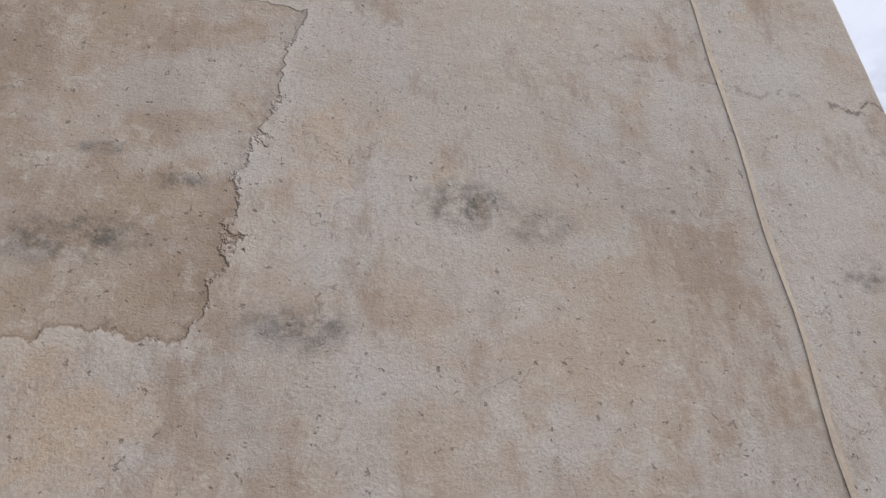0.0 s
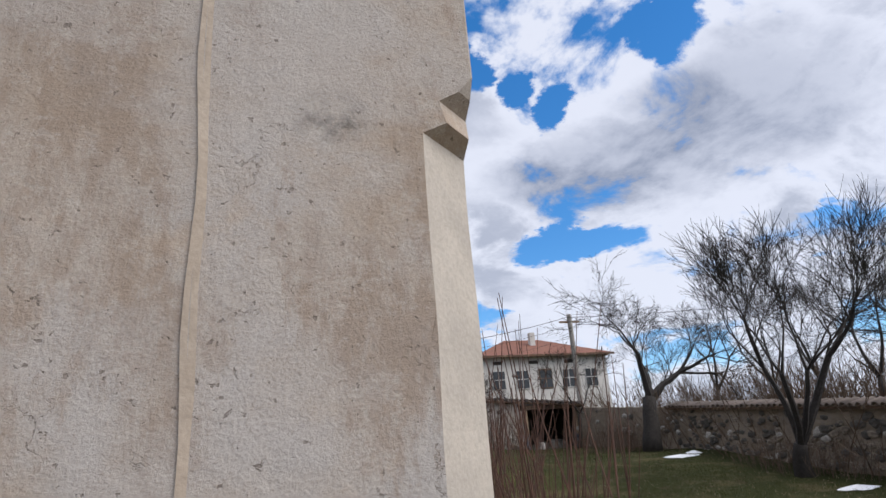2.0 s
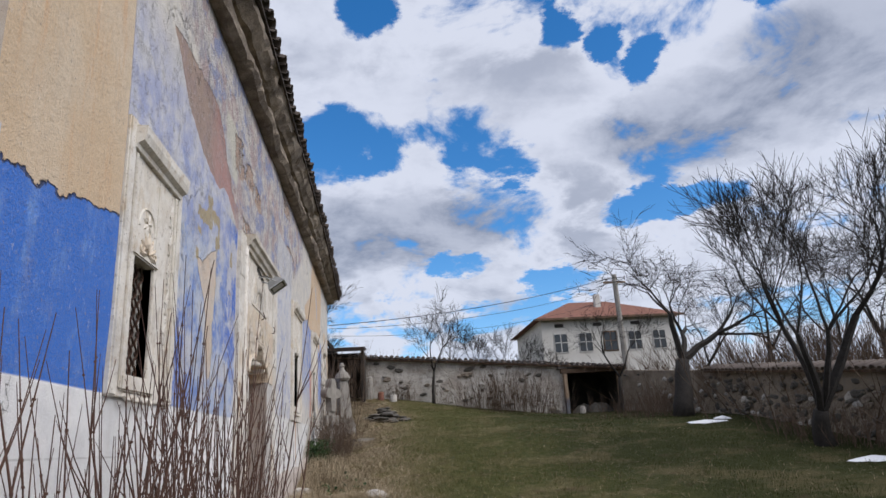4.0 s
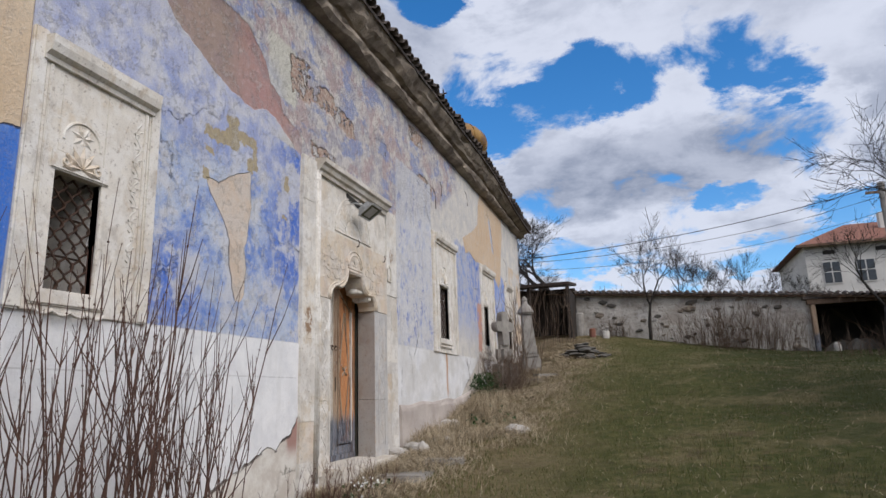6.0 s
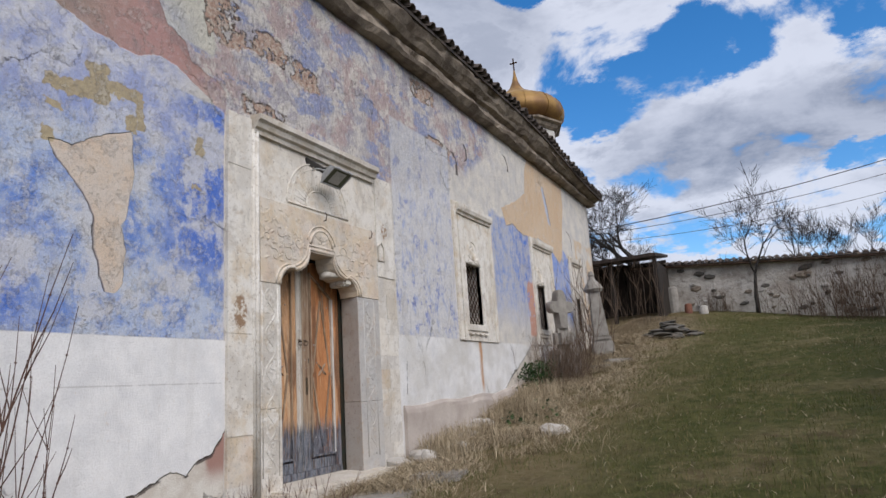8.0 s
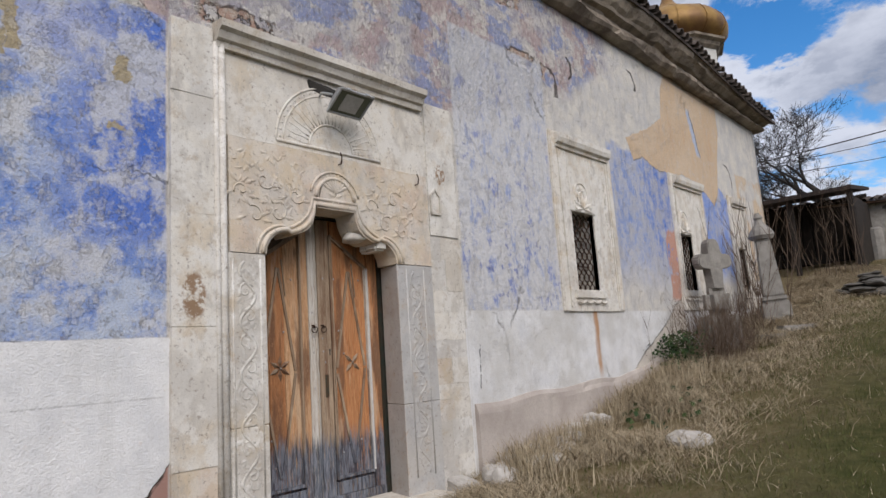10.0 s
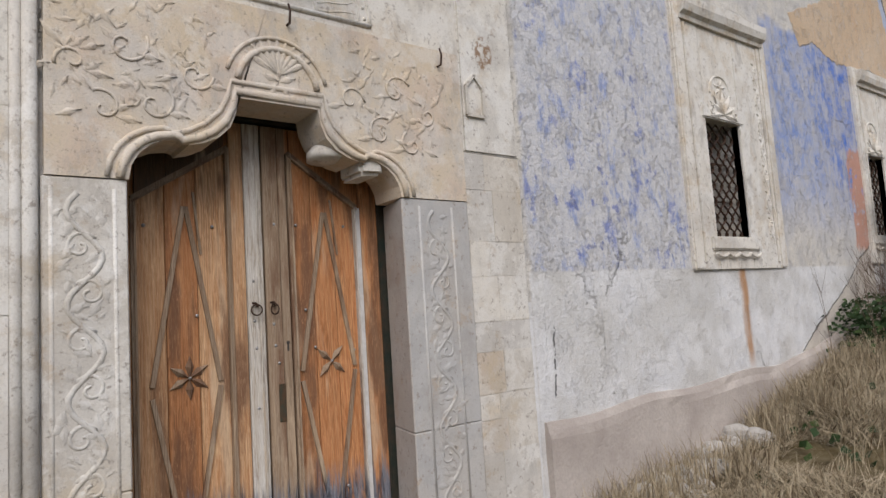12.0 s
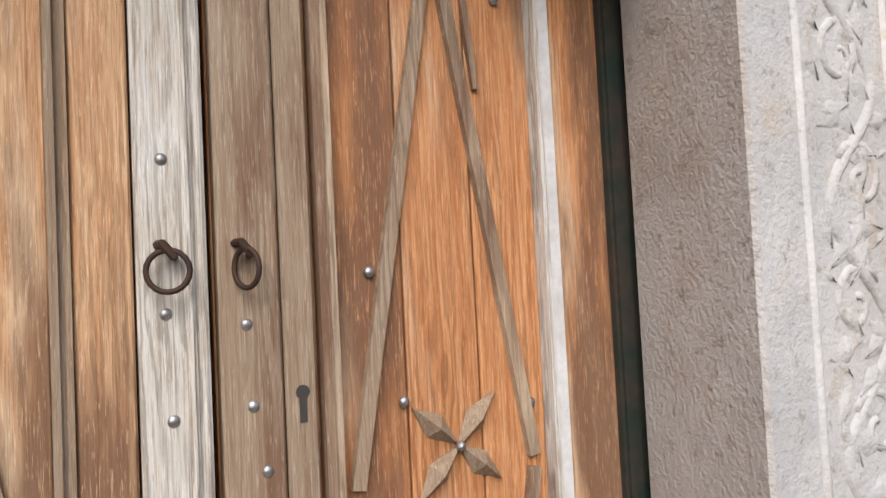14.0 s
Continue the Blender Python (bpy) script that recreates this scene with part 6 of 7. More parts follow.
def coping(name, label, p0, p1, zt, width, pitch, tile_mat_mesh, tilt=16):
    """A small double-pitched coping with barrel tiles down both slopes."""
    a, b = Vector((*p0, 0)), Vector((*p1, 0))
    along = (b - a)
    length = along.length
    along.normalize()
    across = Vector((along.y, -along.x, 0))
    cop = thing(name, label, "coping", (0, 0, 0), kind="structure")
    bm = bmesh.new()
    prof = [(-width, 0.0), (-width, 0.05), (0, 0.16), (width, 0.05), (width, 0.0)]
    ends = []
    for p, z in ((a, zt[0]), (b, zt[1])):
        ends.append([bm.verts.new(p + across * u + Vector((0, 0, z + v))) for u, v in prof])
    bm.faces.new(ends[0]), bm.faces.new(ends[1][::-1])
    for i in range(5):
        bm.faces.new((ends[0][i], ends[1][i], ends[1][(i + 1) % 5], ends[0][(i + 1) % 5]))
    part("coping_bed", bm, M_DARKWOOD, cop)
    turn = math.degrees(math.atan2(across.y, across.x))
    for i in range(int(length / pitch)):
        f = (i + 0.5) * pitch / length
        p = a + along * length * f
        z = zt[0] + (zt[1] - zt[0]) * f
        for s in (1, -1):
            ob = new("coping_tile", tile_mat_mesh)
            ob.parent = cop
            q = p + across * s * (width + 0.06)
            ob.matrix_basis = pose(q.x, q.y, z + 0.055 + random.uniform(-0.012, 0.012), 0, 0, turn + (0 if s > 0 else 180)) @ pose(0, 0, 0, random.uniform(-5, 5), tilt, random.uniform(-4, 4))
    return cop


rubble_wall("wall_yard_far", "whitewashed rubble churchyard wall with dark stones showing", (-5.5, 25.6), (8.25, 24.05), (3.5, 2.2), (5.35, 4.02), 0.5, 150, 0.55, 3)
coping("coping_far", "sagging dark tile coping of the yard wall", (-5.5, 25.85), (10.6, 24.03), (5.33, 3.77), 0.42, 0.2, TILE)
rubble_wall("wall_yard_corner", "rubble yard wall beside the open shed", (10.35, 23.85), (11.2, 18.0), (2.2, 1.9), (3.75, 3.05), 0.5, 40, 0.5, 8, 1, M_SHADEDRUBBLE)
rubble_wall("wall_yard_side", "brown rubble yard wall under a tile coping", (11.0, 18.3), (10.85, 9.0), (1.85, 0.75), (3.05, 2.05), 0.5, 290, 0.62, 5, 1, M_SHADEDRUBBLE)
rubble_wall("wall_yard_near", "low rubble yard wall near the church front", (10.85, 9.0), (10.8, -9.0), (0.75, 0.0), (2.05, 1.4), 0.5, 40, 0.62, 6, 1, M_SHADEDRUBBLE)
M_PALETILE = plain("lichened_tile", (0.30, 0.24, 0.20), (0.20, 0.165, 0.14), 6.0, bump=0.6, vary=0.5)
bm_tile = TILE.copy()
bm_tile.materials.clear()
bm_tile.materials.append(M_PALETILE)
coping("coping_side", "pale lichened barrel-tile coping of the side wall", (11.25, 18.4), (11.10, 9.0), (3.04, 2.04), 0.40, 0.2, bm_tile)
coping("coping_near", "pale tile coping of the low yard wall", (11.10, 9.0), (11.05, -9.0), (2.04, 1.39), 0.40, 0.2, bm_tile)
# plain walls that close the yard behind the walker
rubble_wall("wall_yard_back", "rubble wall closing the yard behind", (11.0, -9.0), (-12.0, -9.0), (0.0, 0.0), (1.75, 1.75), 0.5, 0, 0.4, 11)
rubble_wall("wall_yard_left", "rubble wall closing the yard beyond the church", (-12.0, -9.0), (-12.0, 26.0), (0.0, 3.0), (1.75, 5.0), 0.5, 0, 0.4, 12)

# open shed in the wall's end
shed = thing("open_shed", "dark open shed built into the yard wall", "shed", (9.35, 24.0, 2.25))
for x in (-1.05, 0.98):
    part("post", box_bm(x - 0.07, x + 0.07, -0.08, 0.06, -0.1, 1.55, 0.015, None, 0.01), M_LATH, shed)
part("lintel_beam", box_bm(-1.2, 1.15, -0.1, 0.08, 1.50, 1.66, 0.01), M_DARKWOOD, shed)
part("back_wall", box_bm(-1.2, 1.15, 2.6, 2.75, -0.2, 1.7), M_DARK, shed)
part("side_wall", box_bm(-1.25, -1.13, 0.1, 2.6, -0.2, 1.7), M_DARK, shed)
part("side_wall", box_bm(1.06, 1.18, 0.1, 2.6, -0.2, 1.7), M_DARK, shed)
part("shed_roof", box_bm(-1.3, 1.3, -0.12, 2.8, 1.67, 1.75), M_TILE, shed)
for x, y, s in ((-0.5, 0.5, 0.28), (0.1, 0.4, 0.34), (0.5, 0.8, 0.4), (-0.2, 0.9, 0.36)):
    bm = bmesh.new()
    bmesh.ops.create_icosphere(bm, subdivisions=2, radius=s)
    bumpy(bm, 0.1, 3, s * 10)
    part("stored_rubble", bm, M_SLATE, shed).location = (x, y, 0.05)
bm = bmesh.new()
lathe(bm, [(0.09, 0), (0.11, 0.05), (0.10, 0.24), (0.05, 0.30)], 10)
mark = part("white_marker_stone", bm, M_ROCK)
mark.location = (8.75, 23.7, ground_z(8.75, 23.7) - 0.03)
tagged(mark, "small white marker stone beside the open shed", "stone")

# dark timber shed past the church's end
# dark wood, coloured near black to hold the open shed's inner shade
M_SHEDWOOD = plain("shade_dark_plank", (0.035, 0.027, 0.021), (0.018, 0.015, 0.013), 5.0, bump=0.6)
M_SHEDROOF = plain("rusty_shed_roof", (0.042, 0.029, 0.023), (0.026, 0.02, 0.018), 4.0, bump=0.7)
hut = thing("timber_shed", "dark open-fronted plank shed with a rusty roof", "shed", (-1.15, 23.9, 2.68))
for x in (-2.0, -0.6, 0.75, 2.05):
    part("post", box_bm(x - 0.06, x + 0.06, -0.95, -0.83, -0.2, 2.12, 0.01, None, 0.01), M_SHEDWOOD, hut)
for i in range(16):
    part("plank", box_bm(-2.2 + i * 0.27, -2.2 + i * 0.27 + 0.262, 0.92 + random.uniform(-0.01, 0.01), 0.95, -0.3, 2.3, 0.004), M_SHEDWOOD, hut)
part("side_plank_wall", box_bm(2.08, 2.12, -0.82, 0.9, -0.3, 2.0), M_SHEDWOOD, hut)
bm = bmesh.new()
prism(bm, [(-1.15, 2.12), (-1.15, 2.22), (1.2, 2.5), (1.2, 2.42)], -2.5, 2.15)
part("shed_roof", bm, M_SHEDROOF, hut)

# ---- house beyond the wall ----
house = thing("house", "white two-storey house with a red hipped roof", "house", (12.1, 42.0, 3.4))
HX, HD, HZ = 9.2, 8.0, 5.6
part("wall", box_bm(0.0, HX, 0.0, HD, -1.0, HZ), M_HOUSE, house)
bm = bmesh.new()
e = 0.5
base = [bm.verts.new(p) for p in ((-e, -e, HZ), (HX + e, -e, HZ), (HX + e, HD + e, HZ), (-e, HD + e, HZ))]
ridge = [bm.verts.new(p) for p in ((3.2, HD / 2, HZ + 1.9), (HX - 3.2, HD / 2, HZ + 1.9))]
for f in ((base[0], base[1], ridge[1], ridge[0]), (base[1], base[2], ridge[1]), (base[2], base[3], ridge[0], ridge[1]), (base[3], base[0], ridge[0]), (base[3], base[2], base[1], base[0])):
    bm.faces.new(f)
hroof = part("roof", bm, M_REDTILE, house)
part("chimney", box_bm(4.6, 5.0, 2.2, 2.6, HZ + 0.6, HZ + 2.1, 0.02), M_HOUSE, hroof)
part("eaves_board", box_bm(-e, HX + e, -e - 0.02, -e + 0.04, HZ - 0.12, HZ + 0.02), M_DARKWOOD, house)
for i in range(5):
    for fl, zz in enumerate((HZ - 2.25, HZ - 5.0)):
        x = 0.75 + i * 1.68
        w = part("window", box_bm(x, x + 0.95, -0.05, 0.05, zz, zz + 1.35, 0.02), M_DARKWOOD if i == 2 else M_HOUSE, house)
        for cx in (0.06, 0.51):
            for cz in (0.08, 0.72):
                part("pane", box_bm(x + cx, x + cx + 0.38, -0.065, -0.052, zz + cz, zz + cz + (0.58 if cz < 0.5 else 0.52)), M_GLASS, w)
for i in range(3):
    part("attic_vent", box_bm(0.9 + i * 2.6, 1.5 + i * 2.6, -0.03, 0.02, HZ - 0.55, HZ - 0.32), M_DARK, house)

# ---- wires and their poles ----
def pole(x, y, top, label):
    z = ground_z(x, y)
    ob = thing("utility_pole", label, "pole", (x, y, z - 0.2), group="utility poles")
    bm = bmesh.new()
    tube(bm, [Vector((0, 0, 0)), Vector((0.03, 0, (top - z) * 0.5)), Vector((0.02, 0, top - z + 0.2))], 0.13, 0.10, 8)
    part("mast", bm, M_PALEGRAVE, ob)
    part("crossarm", box_bm(-0.45, 0.45, -0.04, 0.04, top - z - 0.15, top - z - 0.07, 0.01), M_LATH, ob)
    return ob


pole(10.9, 24.6, 7.6, "grey concrete utility pole behind the yard wall")
pole(26.0, 14.0, 7.0, "grey concrete utility pole outside the yard")


def wire(a, b, sag, r, label):
    a, b = Vector(a), Vector(b)
    bm = bmesh.new()
    tube(bm, [a + (b - a) * (i / 20) - Vector((0, 0, sag * 4 * (i / 20) * (1 - i / 20))) for i in range(21)], r, r, 4)
    return tagged(part("overhead_wire", bm, M_DARK), label, "wire", group="overhead wires")


wire((0.05, 19.3, 5.05), (10.7, 24.5, 7.45), 0.25, 0.013, "thick black cable from church wall to pole")
wire((0.05, 19.3, 4.95), (10.9, 24.6, 7.15), 0.35, 0.008, "thin black wire from church wall to pole")
wire((0.05, 19.35, 4.75), (11.2, 24.7, 6.75), 0.45, 0.007, "thin slack wire below the cables")
wire((10.7, 24.5, 7.45), (26.0, 14.0, 6.9), 0.4, 0.011, "black cable between two utility poles")
wire((11.1, 24.5, 7.15), (26.2, 14.0, 6.6), 0.5, 0.008, "thin black wire between two utility poles")

# ---- bare trees ----
def branch(bm_list, p, d, length, r, level, rnd, bend, droop):
    n = 4 if level < 3 else 3
    pts = [p.copy()]
    q, dd = p.copy(), d.copy()
    for i in range(n):
        dd = (dd + Vector((rnd.uniform(-bend, bend), rnd.uniform(-bend, bend), rnd.uniform(-bend, bend) + droop))).normalized()
        q = q + dd * length / n
        pts.append(q.copy())
    r1 = r * 0.62
    tube(bm_list[0 if level == 0 else 1], pts, r, r1, 7 if level == 0 else (5 if level < 3 else 3), level < 2)
    return pts, dd, r1


def grow(bms, p, d, length, r, level, last, rnd, spread, bend, up, fork=0.0):
    pts, dd, r1 = branch(bms, p, d, length, r, level, rnd, bend, up)
    if level >= last:
        return
    kids = rnd.choice((2, 3, 3)) if level else rnd.choice((3, 4))
    for i in range(kids + (2 if level >= 4 else (1 if level >= 2 else 0))):
        at = pts[-1] if i < kids else pts[rnd.randrange(1, len(pts) - 1)]
        axis = dd.orthogonal().normalized()
        axis.rotate(Matrix.Rotation(rnd.uniform(0, 6.283), 3, dd))
        nd = dd.copy()
        nd.rotate(Matrix.Rotation(radians(rnd.uniform(spread * 0.45, spread * 1.15)), 3, axis))
        grow(bms, at, nd, (max(length, fork) if level == 0 else length) * rnd.uniform(0.62, 0.86), max(r1 * rnd.uniform(0.55, 0.85), 0.005), level + 1, last, rnd, spread, bend, up)


def tree(x, y, trunk, r, levels, seed, spread=42, lean=(0, 0), label="bare dark tree with twisted limbs", z=None, up=0.03, bend=0.16, fork=0.0):
    rnd = random.Random(seed)
    zz = ground_z(x, y) - 0.08 if z is None else z
    ob = thing("bare_tree", label, "tree", (x, y, zz), group="bare trees")
    bms = [bmesh.new(), bmesh.new()]
    grow(bms, Vector((0, 0, 0)), Vector((lean[0], lean[1], 1)).normalized(), trunk, r, 0, levels, rnd, spread, bend, up, fork)
    part("trunk", bms[0], M_BARK, ob, "", True)
    part("crown", bms[1], M_BARK, ob)
    return ob


tree(9.7, 17.6, 1.7, 0.30, 6, 4, 48, (0.0, 0), "gnarled dark tree with a low spreading crown", None, -0.01, 0.2).rotation_euler.z = radians(165)
tree(9.75, 11.9, 0.75, 0.21, 6, 9, 33, (-0.22, 0.05), "low-forked bare tree leaning beside the side wall", None, 0.04, 0.14, 2.3)
tree(9.7, 22.6, 1.3, 0.09, 5, 12, 40, (0.25, -0.1), "young bare tree leaning by the open shed")
tree(0.45, 26.4, 1.75, 0.20, 6, 25, 46, (-0.12, 0), "dark bare fruit tree behind the yard wall", 3.3, 0.02, 0.16).scale = (1.25, 1.25, 1.0)
tree(3.4, 24.35, 1.25, 0.07, 5, 33, 40, (0.05, 0), "thin bare tree in front of the yard wall", None, 0.04)
for i, (x, y, t, r) in enumerate(((5.6, 27.5, 1.6, 0.08), (6.9, 28.5, 1.7, 0.09), (4.4, 30.0, 1.9, 0.1), (8.4, 31.0, 1.5, 0.08), (9.9, 33.0, 1.6, 0.09), (-1.6, 28.5, 1.8, 0.11))):
    tree(x, y, t * 0.62, r * 0.8, 5, 50 + i, 38, (0, 0), "slim bare tree behind the yard wall", None, 0.08)
for i, (x, y, t, r) in enumerate(((14.2, 20.5, 1.8, 0.12), (16.5, 18.0, 2.0, 0.13), (15.0, 14.5, 1.9, 0.11), (18.5, 22.5, 2.0, 0.13), (17.8, 13.0, 2.2, 0.14), (13.6, 10.0, 1.8, 0.12), (14.4, 25.5, 1.7, 0.1), (20.5, 17.5, 2.2, 0.14), (16.0, 9.0, 2.0, 0.12))):
    tree(x, y, t, r, 5, 80 + i, 40, (0, 0), "bare tree beyond the side wall", None, 0.03)


# ---- shrubs, twigs, hedges ----
def twig_mass(name, label, x, y, spread_x, spread_y, height, count, seed, material, kind="", r=0.006, z=None, sway=0.25, group=""):
    rnd = random.Random(seed)
    zz = ground_z(x, y) - 0.05 if z is None else z
    bm = bmesh.new()
    for i in range(count):
        p = Vector((rnd.gauss(0, spread_x * 0.5), rnd.gauss(0, spread_y * 0.5), 0))
        p.z = ground_z(x + p.x, y + p.y) - 0.05 - zz if z is None else 0
        d = Vector((rnd.uniform(-sway, sway) + p.x * 0.15, rnd.uniform(-sway, sway) + p.y * 0.15, 1)).normalized()
        h = height * rnd.uniform(0.5, 1.0)
        pts, q = [p], p.copy()
        for j in range(4):
            d = (d + Vector((rnd.uniform(-0.14, 0.14), rnd.uniform(-0.14, 0.14), 0))).normalized()
            q = q + d * h / 4
            pts.append(q.copy())
        tube(bm, pts, r, r * 0.3, 3, False)
        for j in range(5):
            s = pts[rnd.randrange(1, 4)]
            e = (d + Vector((rnd.uniform(-0.7, 0.7), rnd.uniform(-0.7, 0.7), 0.1))).normalized()
            m = s + e * h * 0.16
            tube(bm, [s, m, m + (e + Vector((0, 0, 0.3))).normalized() * h * 0.14], r * 0.55, r * 0.2, 3, False)
    ob = tagged(part(name, bm, material), label, "shrub", group, kind)
    ob.location = (x, y, zz)
    return ob


for i, (x, y, sx, sy, h, n) in enumerate(((6.0, 23.5, 1.5, 0.8, 1.9, 130), (4.7, 23.9, 1.0, 0.5, 1.0, 60), (7.2, 23.4, 1.2, 0.6, 1.3, 70), (9.0, 18.6, 2.0, 0.8, 0.9, 110), (10.3, 20.8, 0.8, 1.6, 1.1, 110), (2.3, 24.6, 0.5, 0.3, 0.9, 40), (10.2, 12.4, 0.6, 2.2, 0.9, 130))):
    twig_mass("dry_bush", "tangled brown leafless bush by the yard wall", x, y, sx, sy, h, n, 200 + i, M_DRYTWIG, group="dry bushes", r=0.007)
for i, (x, y, sx, sy, h, n) in enumerate(((13.5, 16, 2.5, 9.0, 2.6, 700), (18, 27, 9.0, 4.0, 3.2, 300), (26, 20, 4.0, 14.0, 4.5, 620), (3, 34, 12.0, 3.0, 2.6, 260), (22, 36, 14, 5, 4.0, 260))):
    twig_mass("far_thicket", "brown leafless thicket beyond the yard walls", x, y, sx, sy, h, n, 300 + i, M_DRYTWIG, "stuff", 0.016, sway=0.35)
twig_mass("wall_creeper", "bare climbing twigs against the church wall", 0.35, 17.2, 0.35, 1.3, 2.4, 26, 401, M_DRYTWIG, r=0.008, sway=0.12)
twig_mass("dry_bush", "dense dry brown bush round the stone cross", 0.55, 14.55, 0.40, 0.75, 1.05, 260, 402, M_DRYTWIG, group="dry bushes", r=0.0036, sway=0.4)


def shoot_shrub(x, y, spread_x, spread_y, stems, seed, tall):
    """Upright red-brown shoots from one stool, each stem a part with side shoots."""
    rnd = random.Random(seed)
    z = ground_z(x, y) - 0.04
    ob = thing("bare_shrub", "upright red-brown leafless shrub against the church wall", "shrub", (x, y, z), group="wall shrubs")
    for i in range(stems):
        bm = bmesh.new()
        p = Vector((rnd.uniform(-spread_x, spread_x), rnd.uniform(-spread_y, spread_y), 0))
        d = Vector((rnd.uniform(-0.12, 0.16) + p.x * 0.25, rnd.uniform(-0.2, 0.2) + p.y * 0.2, 1)).normalized()
        h = tall * rnd.uniform(0.5, 1.0)
        pts, q = [p], p.copy()
        for j in range(7):
            d = (d + Vector((rnd.uniform(-0.05, 0.05), rnd.uniform(-0.07, 0.07), 0.02))).normalized()
            q = q + d * h / 7
            pts.append(q.copy())
        r = rnd.uniform(0.005, 0.009)
        tube(bm, pts, r, 0.0016, 5)
        for j in range(rnd.randrange(3, 7)):
            k2 = rnd.randrange(2, 6)
            s = pts[k2]
            e = (d + Vector((rnd.uniform(-0.5, 0.5), rnd.uniform(-0.55, 0.55), 0))).normalized()
            ln = h * rnd.uniform(0.12, 0.32)
            m = s + e * ln * 0.5
            tube(bm, [s, m, m + (e + Vector((0, 0, 0.35))).normalized() * ln * 0.5], r * 0.5, 0.0013, 4)
        for j in range(2, 7):
            bmesh.ops.create_cube(bm, size=0.009, matrix=Matrix.Translation(pts[j]))
        part("stem", bm, M_TWIG, ob)
    return ob


shoot_shrub(0.42, 2.25, 0.14, 0.25, 12, 499, 2.45)
shoot_shrub(0.50, 2.75, 0.18, 0.35, 22, 500, 2.45)
twig_mass("dry_bush", "bare twiggy bush hiding the timber shed", 0.5, 22.0, 0.8, 0.6, 2.4, 16, 410, M_DRYTWIG, group="dry bushes", r=0.008)
shoot_shrub(0.55, 3.45, 0.22, 0.35, 30, 501, 2.5)
shoot_shrub(0.60, 4.15, 0.22, 0.40, 34, 502, 2.5)
shoot_shrub(0.55, 4.85, 0.20, 0.35, 24, 503, 2.1)

# ---- gravestones, rocks, paving ----
def gz(x, y, d=0.0):
    return ground_z(x, y) - d


g = thing("stone_cross", "weathered grey stone grave cross on a rounded block", "gravestone", (0.42, 15.0, gz(0.42, 15.0, 0.1)))
part("plinth", bumpy(box_bm(-0.14, 0.14, -0.30, 0.30, 0.0, 0.62, 0.04), 0.015, 5), M_GREYSTONE, g)
part("shoulder_block", bumpy(box_bm(-0.12, 0.12, -0.23, 0.23, 0.62, 1.02, 0.09), 0.012, 6), M_GREYSTONE, g)
out = [(-0.10, 1.0), (0.10, 1.0), (0.095, 1.32), (0.24, 1.30), (0.30, 1.36), (0.30, 1.46), (0.24, 1.52), (0.10, 1.50), (0.11, 1.66), (0.06, 1.74), (-0.06, 1.74), (-0.11, 1.66), (-0.10, 1.50), (-0.24, 1.52), (-0.30, 1.46), (-0.30, 1.36), (-0.24, 1.30), (-0.095, 1.32)]
bm = prism(bmesh.new(), out, -0.08, 0.08)
bmesh.ops.bevel(bm, geom=bm.edges[:], offset=0.018, segments=2, affect="EDGES", clamp_overlap=True)
part("cross_head", bumpy(bm, 0.008, 9), M_GREYSTONE, g)
g.rotation_euler = (0, 0, radians(-28))

g = thing("obelisk_gravestone", "leaning pale stone obelisk gravestone with a knob top", "gravestone", (0.62, 17.1, gz(0.62, 17.1, 0.12)))
part("base_block", bumpy(box_bm(-0.26, 0.26, -0.26, 0.26, 0, 0.46, 0.03), 0.012, 5), M_PALEGRAVE, g)
part("moulding", bumpy(box_bm(-0.25, 0.25, -0.25, 0.25, 0.462, 0.56, 0.04), 0.008, 5), M_PALEGRAVE, g)
bm = bmesh.new()
lathe(bm, [(0.27, 0.562), (0.19, 1.55), (0.20, 1.57)], 4)
bm.transform(Matrix.Rotation(radians(45), 4, "Z"))
bmesh.ops.bevel(bm, geom=bm.edges[:], offset=0.02, segments=2, affect="EDGES")
part("shaft", bumpy(bm, 0.01, 6), M_PALEGRAVE, g)
bm = bmesh.new()
lathe(bm, [(0.20, 1.575), (0.25, 1.64), (0.20, 1.74), (0.10, 1.84), (0.07, 1.92), (0.09, 1.96), (0.04, 2.05)], 12)
part("knob", bumpy(bm, 0.01, 6), M_PALEGRAVE, g)
g.rotation_euler = (radians(2), radians(-3), radians(20))
g.scale = (0.84, 0.84, 0.95)


def rock(name, label, x, y, sx, sy, sz, seed, material, sink=0.35, group="", rot=None):
    bm = bmesh.new()
    bmesh.ops.create_icosphere(bm, subdivisions=3, radius=0.5)
    bumpy(bm, 0.16, 1.7, seed)
    bumpy(bm, 0.05, 6.0, seed)
    for v in bm.verts:
        v.co = Vector((v.co.x * sx, v.co.y * sy, v.co.z * sz))
    ob = tagged(part(name, bm, material), label, "stone", group)
    ob.location = (x, y, ground_z(x, y) + sz * (0.5 - sink))
    ob.rotation_euler = (0, 0, seed * 1.7 if rot is None else rot)
    return ob


